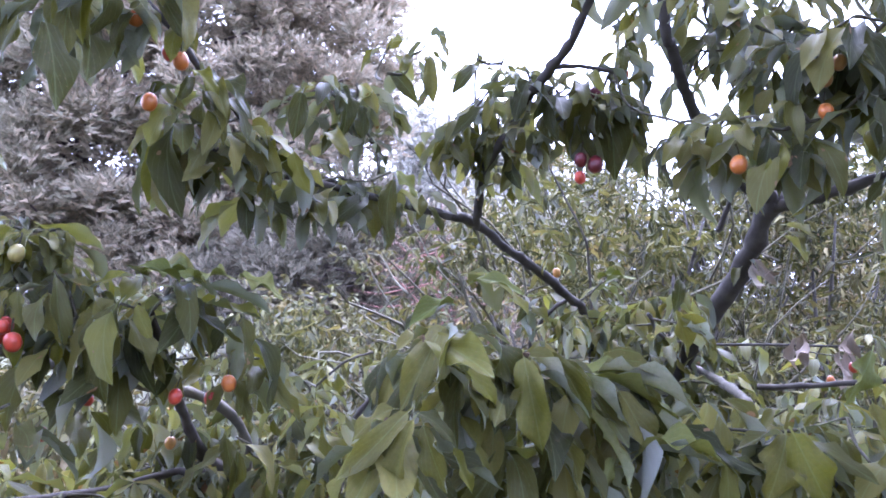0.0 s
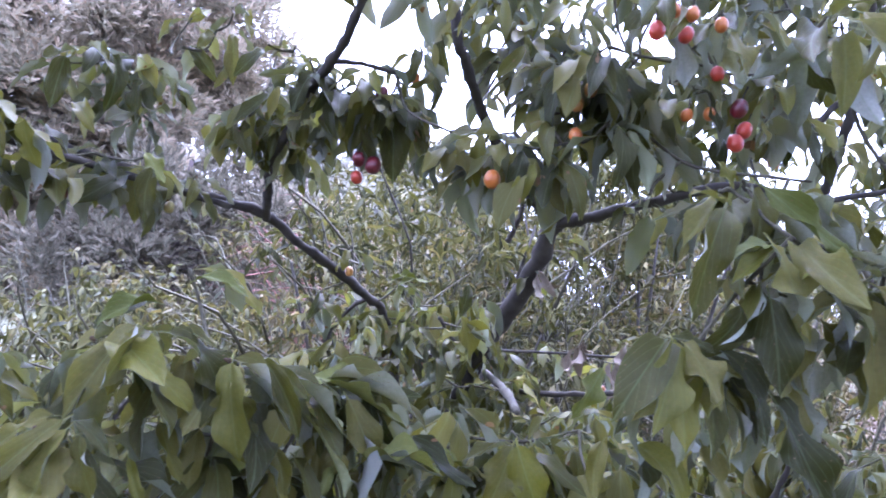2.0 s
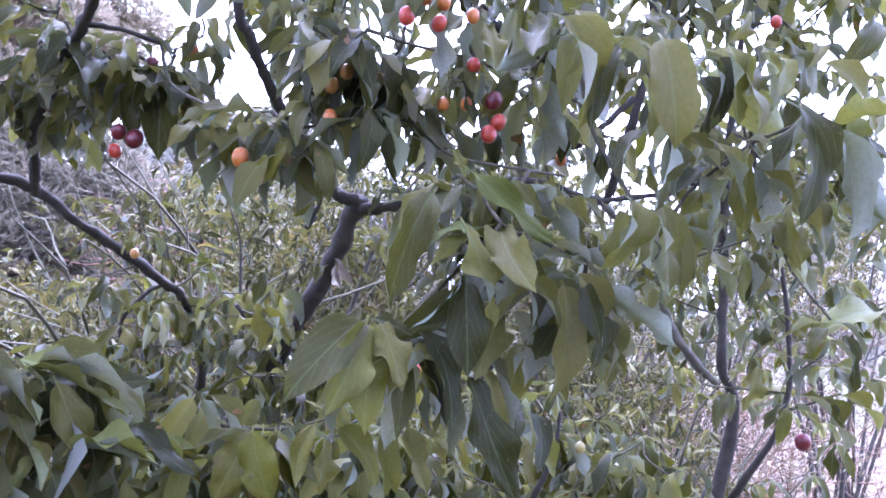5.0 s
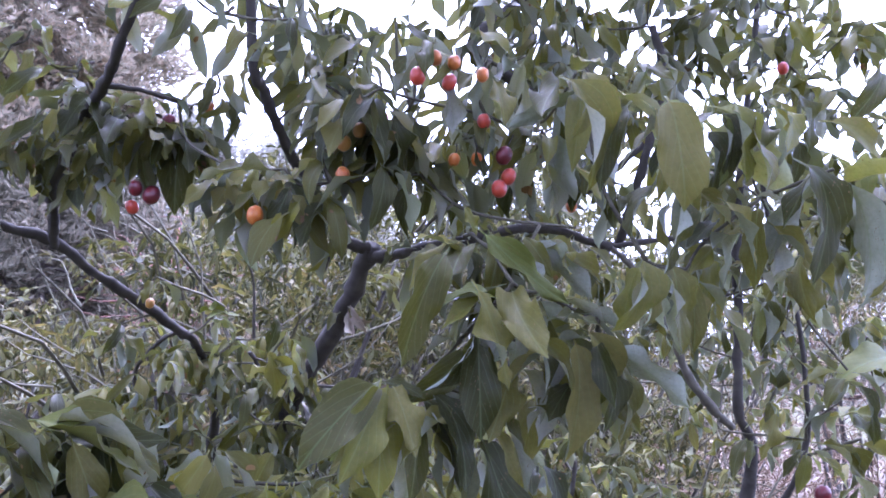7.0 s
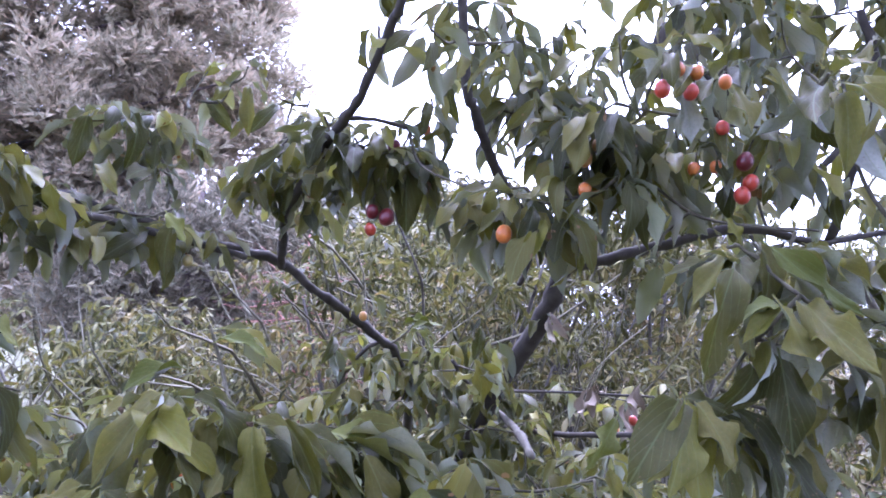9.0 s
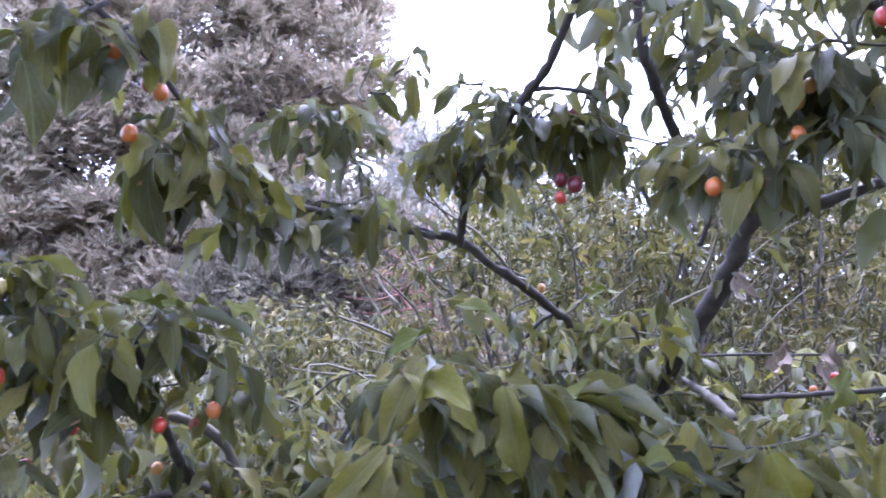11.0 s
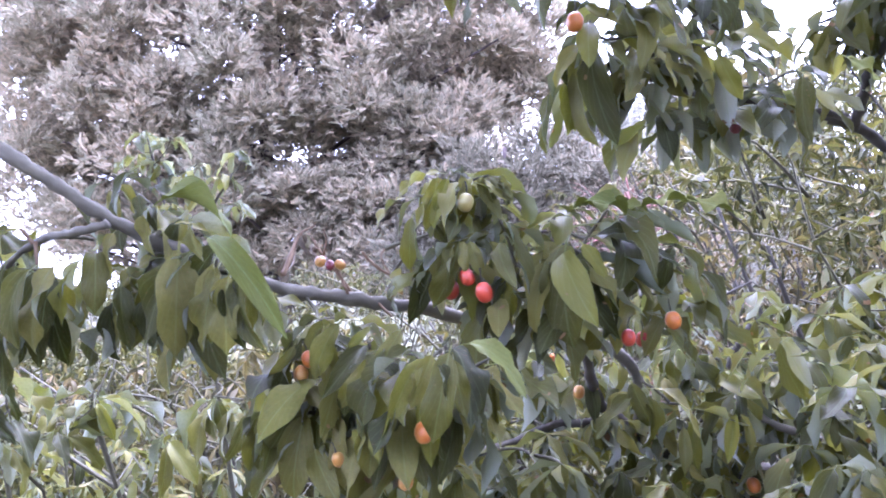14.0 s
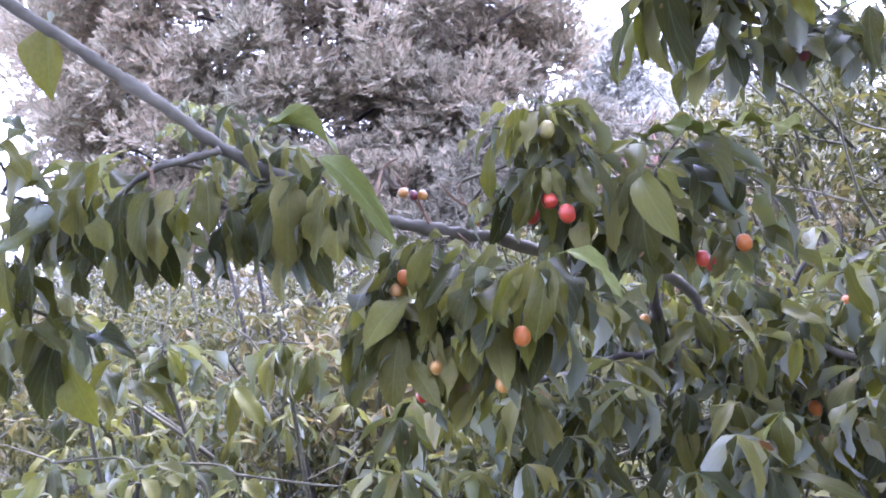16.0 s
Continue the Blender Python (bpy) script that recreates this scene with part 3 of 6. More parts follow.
# higher, dark against the sky
mid.shoot(*(-0.151, 0.850, 1.884), 6, 0.06, 0.7, start=(-0.075, 0.800, 1.759))
mid.shoot(*(-0.109, 0.860, 1.887), 7, 0.06, 0.75)
mid.shoot(*(-0.081, 0.860, 1.872), 7, 0.055, 0.8)
mid.shoot(*(-0.131, 0.860, 1.854), 6, 0.055, 0.9)
mid.shoot(*(-0.092, 0.830, 1.807), 5, 0.05, 0.5)
mid.shoot(*(-0.177, 0.840, 1.860), 4, 0.05, 0.6)
mid.shoot(*(-0.077, 0.990, 1.990), 2, 0.055, 0.6, start=(-0.081, 0.900, 1.903))
mid.shoot(*(-0.043, 0.980, 1.969), 3, 0.06, 0.8, start=(-0.076, 0.930, 1.924))
mid.shoot(*(-0.022, 0.970, 1.992), 2, 0.045, 0.5, start=(-0.052, 0.980, 1.965))
mid.shoot(*(0.016, 0.860, 1.841), 6, 0.05, 0.8)
mid.shoot(*(0.049, 0.860, 1.870), 7, 0.052, 0.75)
mid.shoot(*(0.069, 0.840, 1.835), 6, 0.055, 0.85)
mid.shoot(*(-0.003, 0.900, 1.832), 4, 0.05, 0.8)
mid.shoot(*(0.049, 0.920, 1.951), 3, 0.025, 0.5)
mid.shoot(*(0.091, 0.740, 1.863), 5, 0.045, 0.7)
mid.shoot(*(0.117, 0.780, 1.829), 6, 0.055, 0.9)
mid.shoot(*(0.151, 0.760, 1.849), 7, 0.06, 0.9)
mid.shoot(*(0.179, 0.760, 1.839), 6, 0.065, 1.0)
mid.shoot(*(0.207, 0.770, 1.825), 5, 0.055, 1.0)
mid.shoot(*(0.216, 0.795, 1.893), 5, 0.05, 0.95, start=(0.180, 0.715, 1.851))
mid.shoot(*(0.214, 0.790, 1.912), 5, 0.05, 0.9)
mid.shoot(*(0.153, 0.720, 1.859), 3, 0.04, 0.4)
mid.shoot(*(0.102, 0.900, 1.800), 3, 0.04, 0.9)
mid.shoot(*(0.325, 0.820, 1.944), 7, 0.06, 0.85)
mid.shoot(*(0.316, 0.800, 1.978), 6, 0.06, 0.85)
mid.shoot(*(0.351, 0.820, 1.915), 7, 0.062, 0.9)
mid.shoot(*(0.356, 0.800, 1.963), 6, 0.06, 0.9)
mid.shoot(*(0.359, 0.720, 1.916), 6, 0.06, 0.9)
# the nearer whorls before the fork
mid.shoot(*(0.231, 0.660, 1.781), 6, 0.058, 0.8)
mid.shoot(*(0.265, 0.660, 1.789), 7, 0.06, 0.75)
mid.shoot(*(0.284, 0.620, 1.776), 6, 0.062, 0.8)
mid.shoot(*(0.300, 0.600, 1.758), 5, 0.065, 0.9)
mid.shoot(*(0.323, 0.600, 1.765), 5, 0.065, 0.9)
mid.shoot(*(0.258, 0.660, 1.755), 5, 0.05, 0.9)
mid.shoot(*(0.336, 0.600, 1.846), 6, 0.06, 0.8)
mid.shoot(*(0.356, 0.580, 1.853), 6, 0.06, 0.8)
mid.shoot(*(0.327, 0.620, 1.799), 5, 0.05, 0.4)
mid.shoot(*(0.362, 0.580, 1.787), 5, 0.065, 0.85)
mid.shoot(*(0.346, 0.700, 1.865), 6, 0.06, 0.9)
mid.shoot(*(0.445, 0.920, 1.714), 3, 0.05, 0.5, face=-40)
mid.shoot(*(0.162, 1.000, 1.690), 4, 0.035, 0.6)
mid.shoot(*(0.242, 1.050, 1.643), 3, 0.045, 0.1, face=20)
mid.shoot(*(0.215, 1.100, 1.602), 6, 0.05, 0.8)
mid.shoot(*(0.255, 1.100, 1.583), 6, 0.05, 0.8)
mid.shoot(*(0.278, 1.100, 1.609), 5, 0.05, 0.8)
mid.shoot(*(0.120, 1.050, 1.621), 5, 0.045, 0.9)
mid.shoot(*(0.323, 0.950, 1.582), 4, 0.048, 0.8)
mid.shoot(*(0.351, 0.980, 1.633), 4, 0.05, 0.9)
mid.shoot(*(0.417, 0.950, 1.670), 4, 0.04, 0.9)
mid.shoot(*(0.072, 0.900, 1.785), 2, 0.04, 0.9)
# fruit
mid.fruit(*(-0.274, 0.600, 1.860), "orange", 0.020)
mid.fruit(*(-0.247, 0.610, 1.832), "red", 0.018)
mid.fruit(*(-0.237, 0.610, 1.824), "orange", 0.018)
mid.fruit(*(-0.130, 0.730, 1.700), "dark", 0.014)
mid.fruit(*(-0.049, 0.820, 1.704), "green", 0.015)
mid.fruit(*(0.070, 0.880, 1.768), "green", 0.016)
mid.fruit(*(0.084, 0.880, 1.767), "green", 0.016)
mid.fruit(*(0.153, 0.760, 1.766), "dark", 0.018)
mid.fruit(*(0.169, 0.760, 1.761), "dark", 0.022)
mid.fruit(*(0.152, 0.760, 1.746), "red", 0.016)
mid.fruit(*(0.164, 1.000, 1.653), "yellow", 0.015)
mid.fruit(*(0.268, 0.620, 1.731), "orange", 0.019)
mid.fruit(*(0.341, 0.605, 1.776), "orange", 0.016)
mid.fruit(*(0.339, 0.600, 1.804), "yellow", 0.016)
mid.fruit(*(0.352, 0.600, 1.819), "yellow", 0.016)
mid.fruit(*(0.372, 0.600, 1.833), "red", 0.016)
mid.fruit(*(0.556, 0.950, 1.522), "red", 0.016)
mid.fruit(*(0.552, 1.000, 1.500), "orange", 0.014)
mid.fruit(*(0.496, 0.580, 1.791), "red", 0.018)
mid.fruit(*(0.487, 0.580, 1.778), "red", 0.019)
mid.fruit(*(0.490, 0.580, 1.811), "dark", 0.020)
mid.fruit(*(0.467, 0.580, 1.841), "red", 0.016)
mid.fruit(*(0.443, 0.590, 1.802), "orange", 0.014)
mid.fruit(*(0.466, 0.590, 1.806), "orange", 0.014)
mid.fruit(*(0.481, 0.700, 1.793), "red", 0.012)
mid.fruit(*(0.405, 0.550, 1.881), "orange", 0.015)
mid.fruit(*(0.423, 0.550, 1.880), "orange", 0.015)
mid.fruit(*(0.390, 0.550, 1.861), "red", 0.018)
mid.fruit(*(0.423, 0.560, 1.865), "red", 0.017)
mid.fruit(*(0.451, 0.550, 1.874), "orange", 0.015)
mid.fruit(*(0.687, 0.800, 1.822), "orange", 0.019)
mid.fruit(*(0.214, 0.800, 1.877), "orange", 0.015)
mid.fruit(*(0.175, 0.780, 1.848), "dark", 0.018)
# right of the fork, hanging before the camera
mid.shoot(*(0.542, 0.600, 1.529), 6, 0.06, 0.8)
mid.shoot(*(0.393, 0.600, 1.495), 5, 0.06, 0.8)
mid.shoot(*(0.314, 0.640, 1.486), 4, 0.055, 0.9)
mid.shoot(*(0.463, 0.585, 1.849), 5, 0.055, 0.9)
mid.shoot(*(0.428, 0.600, 1.833), 5, 0.055, 0.95)
mid.shoot(*(0.511, 0.585, 1.847), 5, 0.055, 0.8)
mid.shoot(*(0.413, 0.620, 1.789), 4, 0.06, 0.9)
mid.shoot(*(0.386, 0.620, 1.845), 5, 0.06, 0.9)
mid.shoot(*(0.347, 0.600, 1.847), 5, 0.055, 0.9)
mid.shoot(*(0.376, 0.620, 1.938), 4, 0.05, 0.6)
mid.shoot(*(0.400, 0.560, 1.902), 5, 0.055, 0.9)
mid.shoot(*(0.355, 0.680, 1.928), 5, 0.055, 0.8)
mid.shoot(*(0.460, 0.570, 1.896), 5, 0.06, 0.9)
mid.shoot(*(0.344, 0.660, 1.876), 6, 0.055, 0.8)
mid.shoot(*(0.383, 0.620, 1.847), 5, 0.06, 0.9)
mid.shoot(*(0.532, 0.600, 1.849), 5, 0.06, 0.9)
mid.shoot(*(0.509, 0.600, 1.923), 5, 0.06, 0.7)
mid.shoot(*(0.513, 0.500, 1.870), 4, 0.08, 1.1)
mid.shoot(*(0.577, 0.660, 1.876), 6, 0.058, 0.9)
mid.shoot(*(0.647, 0.700, 1.866), 6, 0.058, 0.9)
mid.shoot(*(0.652, 0.680, 1.936), 6, 0.058, 0.9)
mid.shoot(*(0.482, 0.660, 1.895), 6, 0.058, 0.9)
mid.shoot(*(0.563, 0.680, 1.841), 6, 0.058, 0.9)
mid.shoot(*(0.464, 0.680, 1.818), 6, 0.058, 0.9)
mid.shoot(*(0.412, 0.660, 1.828), 6, 0.058, 0.9)
mid.shoot(*(0.710, 0.720, 1.839), 6, 0.058, 0.9)
mid.shoot(*(0.376, 0.640, 1.827), 6, 0.058, 0.9)
mid.shoot(*(0.542, 0.800, 1.816), 6, 0.058, 0.9)
mid.shoot(*(0.639, 0.850, 1.824), 6, 0.058, 0.9)
mid.shoot(*(0.676, 0.800, 1.882), 6, 0.058, 0.9)
mid.fill((0.55, 1.3, 1.32), (0.55, 0.4, 0.28), 130, 0.06, 21, coarse=True)
mid.fill((0.0, 1.25, 1.35), (0.5, 0.4, 0.22), 60, 0.06, 22, coarse=True)
mid.fill((0.2, 0.82, 1.3), (0.5, 0.25, 0.19), 170, 0.07, 23)
mid.fill((0.25, 1.1, 1.48), (0.22, 0.13, 0.16), 130, 0.05, 25, coarse=True)
mid.fill((0.62, 0.85, 1.38), (0.3, 0.25, 0.15), 170, 0.065, 26)
mid.fill((0.55, 0.9, 2.12), (0.42, 0.22, 0.26), 105, 0.06, 24, coarse=True)
mid.shoot(*(0.192, 0.620, 1.514), 5, 0.066, 0.70)
mid.shoot(*(0.247, 0.660, 1.527), 5, 0.066, 0.70)
mid.shoot(*(0.244, 0.620, 1.484), 5, 0.066, 0.70)
mid.shoot(*(0.137, 0.600, 1.482), 5, 0.066, 0.70)
mid.shoot(*(0.193, 0.600, 1.462), 5, 0.066, 0.70)
mid.shoot(*(0.157, 0.620, 1.496), 5, 0.066, 0.70)
mid.shoot(*(0.215, 0.650, 1.470), 5, 0.066, 0.70)
mid.shoot(*(0.270, 0.680, 1.486), 5, 0.066, 0.70)
mid.shoot(*(0.372, 0.650, 1.501), 5, 0.066, 0.70)
mid.shoot(*(0.361, 0.600, 1.471), 5, 0.066, 0.70)
mid.shoot(*(0.184, 0.800, 1.852), 5, 0.055, 0.85)
mid.shoot(*(0.344, 0.700, 1.838), 5, 0.055, 0.85)
# bud clusters at the shoot tips, and withered leaves by the stem
mid.bud(*(-0.032, 0.440, 1.531), 0.014)
mid.bud(*(-0.013, 0.450, 1.582), 0.010)
mid.bud(*(0.058, 0.500, 1.568), 0.012)
mid.bud(*(0.141, 0.600, 1.528), 0.010)
mid.dry_leaf(*(0.417, 0.930, 1.669), 0.05, 4)
mid.dry_leaf(*(0.515, 1.000, 1.573), 0.05, 3)
mid.dry_leaf(*(0.589, 1.000, 1.572), 0.05, 3)
# limbs that run on into the top of the crown
mid.limb([(0.20, 0.66, 2.24, 0.0085), (0.12, 0.72, 2.6, 0.007), (-0.1, 0.8, 3.0, 0.004)])
mid.limb([(0.20, 0.52, 2.19, 0.007), (0.25, 0.5, 2.5, 0.006), (0.35, 0.7, 2.95, 0.004)])
# unseen leaf canopy, added overhead to shade the lower leaves from the sky
mid.fill((0.05, -0.05, 3.05), (2.1, 1.55, 0.4), 1150, 0.14, 27, coarse=True)
# single leaves that stand out
mid.blade((0.305, 0.630, 1.489), (0.289, 0.618, 1.430))
mid.blade((0.331, 0.630, 1.490), (0.335, 0.618, 1.436))
mid.blade((0.121, 0.600, 1.540), (0.209, 0.570, 1.509), up=True)
mid.blade((0.489, 0.500, 1.588), (0.463, 0.488, 1.514))
mid.blade((0.568, 0.500, 1.611), (0.556, 0.488, 1.574))
mid.blade((0.318, 0.620, 1.493), (0.294, 0.608, 1.444))
mid.blade((0.333, 0.620, 1.494), (0.348, 0.608, 1.449))
mid.blade((0.164, 0.600, 1.537), (0.197, 0.588, 1.476))
mid.blade((0.128, 0.600, 1.546), (0.178, 0.570, 1.545), up=True)
mid.blade((0.324, 0.950, 1.590), (0.365, 0.938, 1.544))
mid.blade((-0.219, 0.570, 1.861), (-0.204, 0.558, 1.811))
mid.blade((-0.225, 0.570, 1.841), (-0.225, 0.558, 1.803))
mid.blade((-0.226, 0.630, 1.819), (-0.171, 0.600, 1.769), up=True)
mid.blade((-0.055, 1.000, 2.003), (-0.084, 0.988, 1.977))
mid.blade((-0.020, 0.980, 1.967), (-0.014, 0.968, 1.891))
mid.blade((-0.076, 0.990, 1.947), (-0.034, 0.978, 1.894))
mid.blade((-0.010, 0.980, 2.001), (0.008, 0.950, 1.953), up=True)
mid.blade((0.149, 0.760, 1.856), (0.137, 0.748, 1.763))
mid.blade((0.187, 0.760, 1.843), (0.188, 0.748, 1.739))
mid.blade((0.287, 0.600, 1.754), (0.270, 0.588, 1.706))
mid.blade((0.314, 0.600, 1.754), (0.328, 0.588, 1.692))
mid.blade((0.275, 0.630, 1.772), (0.207, 0.600, 1.748), up=True)
mid.blade((-0.256, 0.650, 1.773), (-0.275, 0.638, 1.699), wide=1.1)
mid.blade((-0.204, 0.660, 1.742), (-0.240, 0.648, 1.721))
mid.blade((-0.120, 0.700, 1.781), (-0.091, 0.670, 1.747), up=True)
mid.blade((-0.054, 0.750, 1.742), (-0.059, 0.738, 1.675), wide=1.1)
# leaves along the steep limb and the near spray at its end
for q in ((0.007, 0.860, 1.832), (0.035, 0.840, 1.843), (0.055, 0.820, 1.863), (0.061, 0.840, 1.813), (0.087, 0.840, 1.797), (0.101, 0.760, 1.867), (0.107, 0.770, 1.844), (0.126, 0.750, 1.843), (0.145, 0.760, 1.829), (0.162, 0.740, 1.831), (0.193, 0.760, 1.854), (0.091, 0.800, 1.828), (0.041, 0.860, 1.805), (0.072, 0.800, 1.897)):
    mid.shoot(*q, 5, 0.052, 0.85)
mid.shoot(*(0.042, 0.800, 1.895), 2, 0.045, 0.4)
mid.shoot(*(0.137, 0.620, 1.919), 3, 0.055, 0.9)
mid.shoot(*(0.184, 0.620, 1.923), 4, 0.06, 0.95, start=(0.224, 0.660, 1.938))
mid.shoot(*(0.281, 0.660, 1.937), 5, 0.05, 0.9)
mid.shoot(*(0.312, 0.680, 1.896), 5, 0.05, 0.9)
mid.shoot(*(0.239, 0.700, 1.946), 4, 0.045, 0.6)
mid.blade((-0.331, 0.500, 1.834), (-0.330, 0.488, 1.770))
mid.blade((-0.344, 0.480, 1.824), (-0.353, 0.468, 1.794))
mid.blade((-0.282, 0.520, 1.855), (-0.284, 0.508, 1.784))
mid.blade((-0.307, 0.510, 1.838), (-0.333, 0.498, 1.810))
mid.blade((-0.269, 0.530, 1.863), (-0.277, 0.518, 1.803))
mid.blade((-0.232, 0.550, 1.875), (-0.227, 0.538, 1.839))
mid.blade((-0.294, 0.520, 1.851), (-0.297, 0.508, 1.810))
mid.blade((-0.355, 0.470, 1.838), (-0.324, 0.458, 1.806))
mid.blade((-0.258, 0.560, 1.846), (-0.265, 0.548, 1.803))
mid.blade((-0.245, 0.600, 1.795), (-0.221, 0.588, 1.770))
mid.blade((-0.261, 0.620, 1.770), (-0.269, 0.608, 1.734))
mid.blade((-0.243, 0.650, 1.748), (-0.246, 0.638, 1.692))
mid.blade((-0.229, 0.660, 1.746), (-0.235, 0.648, 1.701))
mid.blade((-0.167, 0.800, 1.855), (-0.173, 0.788, 1.794))
mid.blade((-0.120, 0.800, 1.862), (-0.121, 0.788, 1.794))
mid.blade((-0.096, 0.820, 1.845), (-0.094, 0.808, 1.791))
mid.blade((-0.171, 0.760, 1.733), (-0.188, 0.748, 1.689))
mid.blade((-0.140, 0.770, 1.746), (-0.158, 0.758, 1.697))
mid.blade((-0.116, 0.780, 1.750), (-0.114, 0.768, 1.690))
mid.blade((-0.082, 0.800, 1.744), (-0.079, 0.788, 1.680))
mid.blade((-0.231, 0.560, 1.861), (-0.204, 0.530, 1.802), up=True)
mid.blade((-0.224, 0.600, 1.812), (-0.194, 0.585, 1.780), up=True)
mid.blade((-0.212, 0.610, 1.806), (-0.185, 0.580, 1.762), up=True)
mid.blade((-0.194, 0.660, 1.778), (-0.162, 0.645, 1.739), up=True)
mid.blade((-0.182, 0.680, 1.779), (-0.157, 0.650, 1.724), up=True)
mid.blade((-0.154, 0.800, 1.864), (-0.186, 0.770, 1.830), up=True)
mid.blade((-0.143, 0.800, 1.870), (-0.107, 0.770, 1.832), up=True)
mid.blade((-0.087, 0.820, 1.807), (-0.046, 0.790, 1.790), up=True)
mid.blade((-0.122, 0.780, 1.756), (-0.150, 0.750, 1.727), up=True)
mid.limb([(-0.262, 0.560, 1.886, 0.0035), (-0.290, 0.535, 1.858, 0.0035), (-0.318, 0.510, 1.837, 0.0032), (-0.342, 0.490, 1.829, 0.0028), (-0.372, 0.470, 1.806, 0.002)])
mid.shoot(*(0.495, 0.520, 1.735), 4, 0.055, 0.9)
mid.shoot(*(0.564, 0.580, 1.749), 4, 0.055, 0.9)
mid.shoot(*(0.411, 0.600, 1.726), 4, 0.055, 0.9)
mid.blade((0.379, 0.43, 1.689), (0.352, 0.422, 1.611))
mid.blade((0.394, 0.4, 1.664), (0.416, 0.392, 1.602), wide=1.18)
mid.blade((0.401, 0.42, 1.635), (0.366, 0.412, 1.598))
mid.blade((0.4, 0.41, 1.63), (0.403, 0.402, 1.569), wide=1.18)
mid.blade((0.439, 0.4, 1.635), (0.461, 0.392, 1.603))
mid.blade((0.45, 0.41, 1.649), (0.482, 0.395, 1.648), up=True)
mid.blade((0.478, 0.42, 1.634), (0.471, 0.412, 1.553), wide=1.18)
mid.blade((0.489, 0.42, 1.643), (0.502, 0.412, 1.585))
mid.blade((0.418, 0.43, 1.663), (0.375, 0.415, 1.638), up=True)
mid.blade((0.433, 0.42, 1.658), (0.45, 0.405, 1.639), up=True)
mid.blade((0.48, 0.43, 1.655), (0.514, 0.415, 1.642), up=True)
mid.blade((0.336, 0.425, 1.599), (0.287, 0.395, 1.551), wide=1.1)
mid.blade((0.338, 0.42, 1.598), (0.311, 0.39, 1.544), wide=1.05)
mid.blade((0.346, 0.43, 1.598), (0.338, 0.4, 1.532), wide=1.05)
mid.blade((0.349, 0.425, 1.598), (0.358, 0.395, 1.559), wide=1.1)
mid.blade((0.376, 0.445, 1.59), (0.397, 0.415, 1.535), wide=1.15)
mid.blade((0.343, 0.435, 1.6), (0.369, 0.42, 1.592), up=True)
mid.blade((0.334, 0.455, 1.526), (0.36, 0.44, 1.492), wide=1.2)
mid.blade((0.323, 0.485, 1.523), (0.309, 0.47, 1.484), wide=1.2)
mid.blade((0.383, 0.455, 1.527), (0.394, 0.44, 1.485), wide=1.2)
mid.blade((0.403, 0.445, 1.623), (0.358, 0.43, 1.587), wide=1.1)
mid.blade((0.291, 0.6, 1.494), (0.265, 0.585, 1.442), wide=1.5)
mid.blade((0.292, 0.59, 1.497), (0.31, 0.575, 1.443), wide=1.5)
mid.blade((0.295, 0.61, 1.491), (0.244, 0.595, 1.482), up=True)
mid.blade((0.372, 0.66, 1.479), (0.369, 0.645, 1.433), wide=1.2)
mid.blade((0.251, 0.62, 1.472), (0.202, 0.605, 1.479), up=True, wide=0.8, fresh=True)
mid.blade((0.38, 0.62, 1.563), (0.345, 0.605, 1.518), fresh=True)
mid.blade((0.366, 0.6, 1.521), (0.372, 0.585, 1.484), wide=1.3)
mid.blade((0.351, 0.5, 1.52), (0.348, 0.485, 1.474), wide=1.5)
mid.blade((0.347, 0.56, 1.496), (0.343, 0.545, 1.457), wide=1.2)
mid.blade((0.385, 0.5, 1.521), (0.384, 0.485, 1.474), wide=1.3)
mid.blade((0.307, 0.72, 1.505), (0.29, 0.705, 1.471), wide=1.3)
mid.blade((0.407, 0.6, 1.525), (0.377, 0.585, 1.51), wide=1.2)
mid.dry_leaf(0.488, 0.95, 1.567, 0.055, 3)
mid.dry_leaf(0.541, 0.95, 1.549, 0.05, 2)
mid.blade((0.425, 0.43, 1.572), (0.435, 0.422, 1.528))
mid.blade((0.454, 0.43, 1.589), (0.478, 0.415, 1.568), up=True)
mid.blade((0.495, 0.44, 1.591), (0.494, 0.432, 1.551))
mid.blade((0.401, 0.46, 1.694), (0.362, 0.445, 1.699), up=True)
mid.blade((0.418, 0.5, 1.738), (0.426, 0.492, 1.715))
mid.blade((0.448, 0.46, 1.562), (0.433, 0.452, 1.53))
mid.blade((0.314, 0.62, 1.491), (0.288, 0.612, 1.44), wide=1.18)
mid.blade((0.317, 0.62, 1.491), (0.338, 0.612, 1.429), wide=1.18)
mid.blade((0.307, 0.64, 1.484), (0.274, 0.625, 1.468), up=True)
mid.blade((0.316, 0.95, 1.599), (0.329, 0.942, 1.536), wide=1.18)
mid.blade((0.007, 0.51, 1.604), (-0.027, 0.495, 1.585), up=True, wide=1.18)
mid.blade((-0.002, 0.49, 1.587), (-0.04, 0.475, 1.562), up=True)
mid.blade((-0.001, 0.5, 1.585), (-0.015, 0.492, 1.543), wide=1.18)
mid.blade((0.004, 0.51, 1.583), (0.005, 0.502, 1.544))
mid.blade((0.011, 0.49, 1.586), (0.015, 0.482, 1.554))
mid.blade((0.017, 0.52, 1.583), (0.049, 0.505, 1.575), up=True)
mid.blade((0.028, 0.52, 1.568), (0.024, 0.512, 1.522), wide=1.18)
mid.blade((0.044, 0.53, 1.569), (0.017, 0.515, 1.554), up=True)
mid.blade((0.048, 0.53, 1.565), (0.045, 0.522, 1.523))
mid.blade((0.058, 0.52, 1.566), (0.089, 0.505, 1.538), up=True)
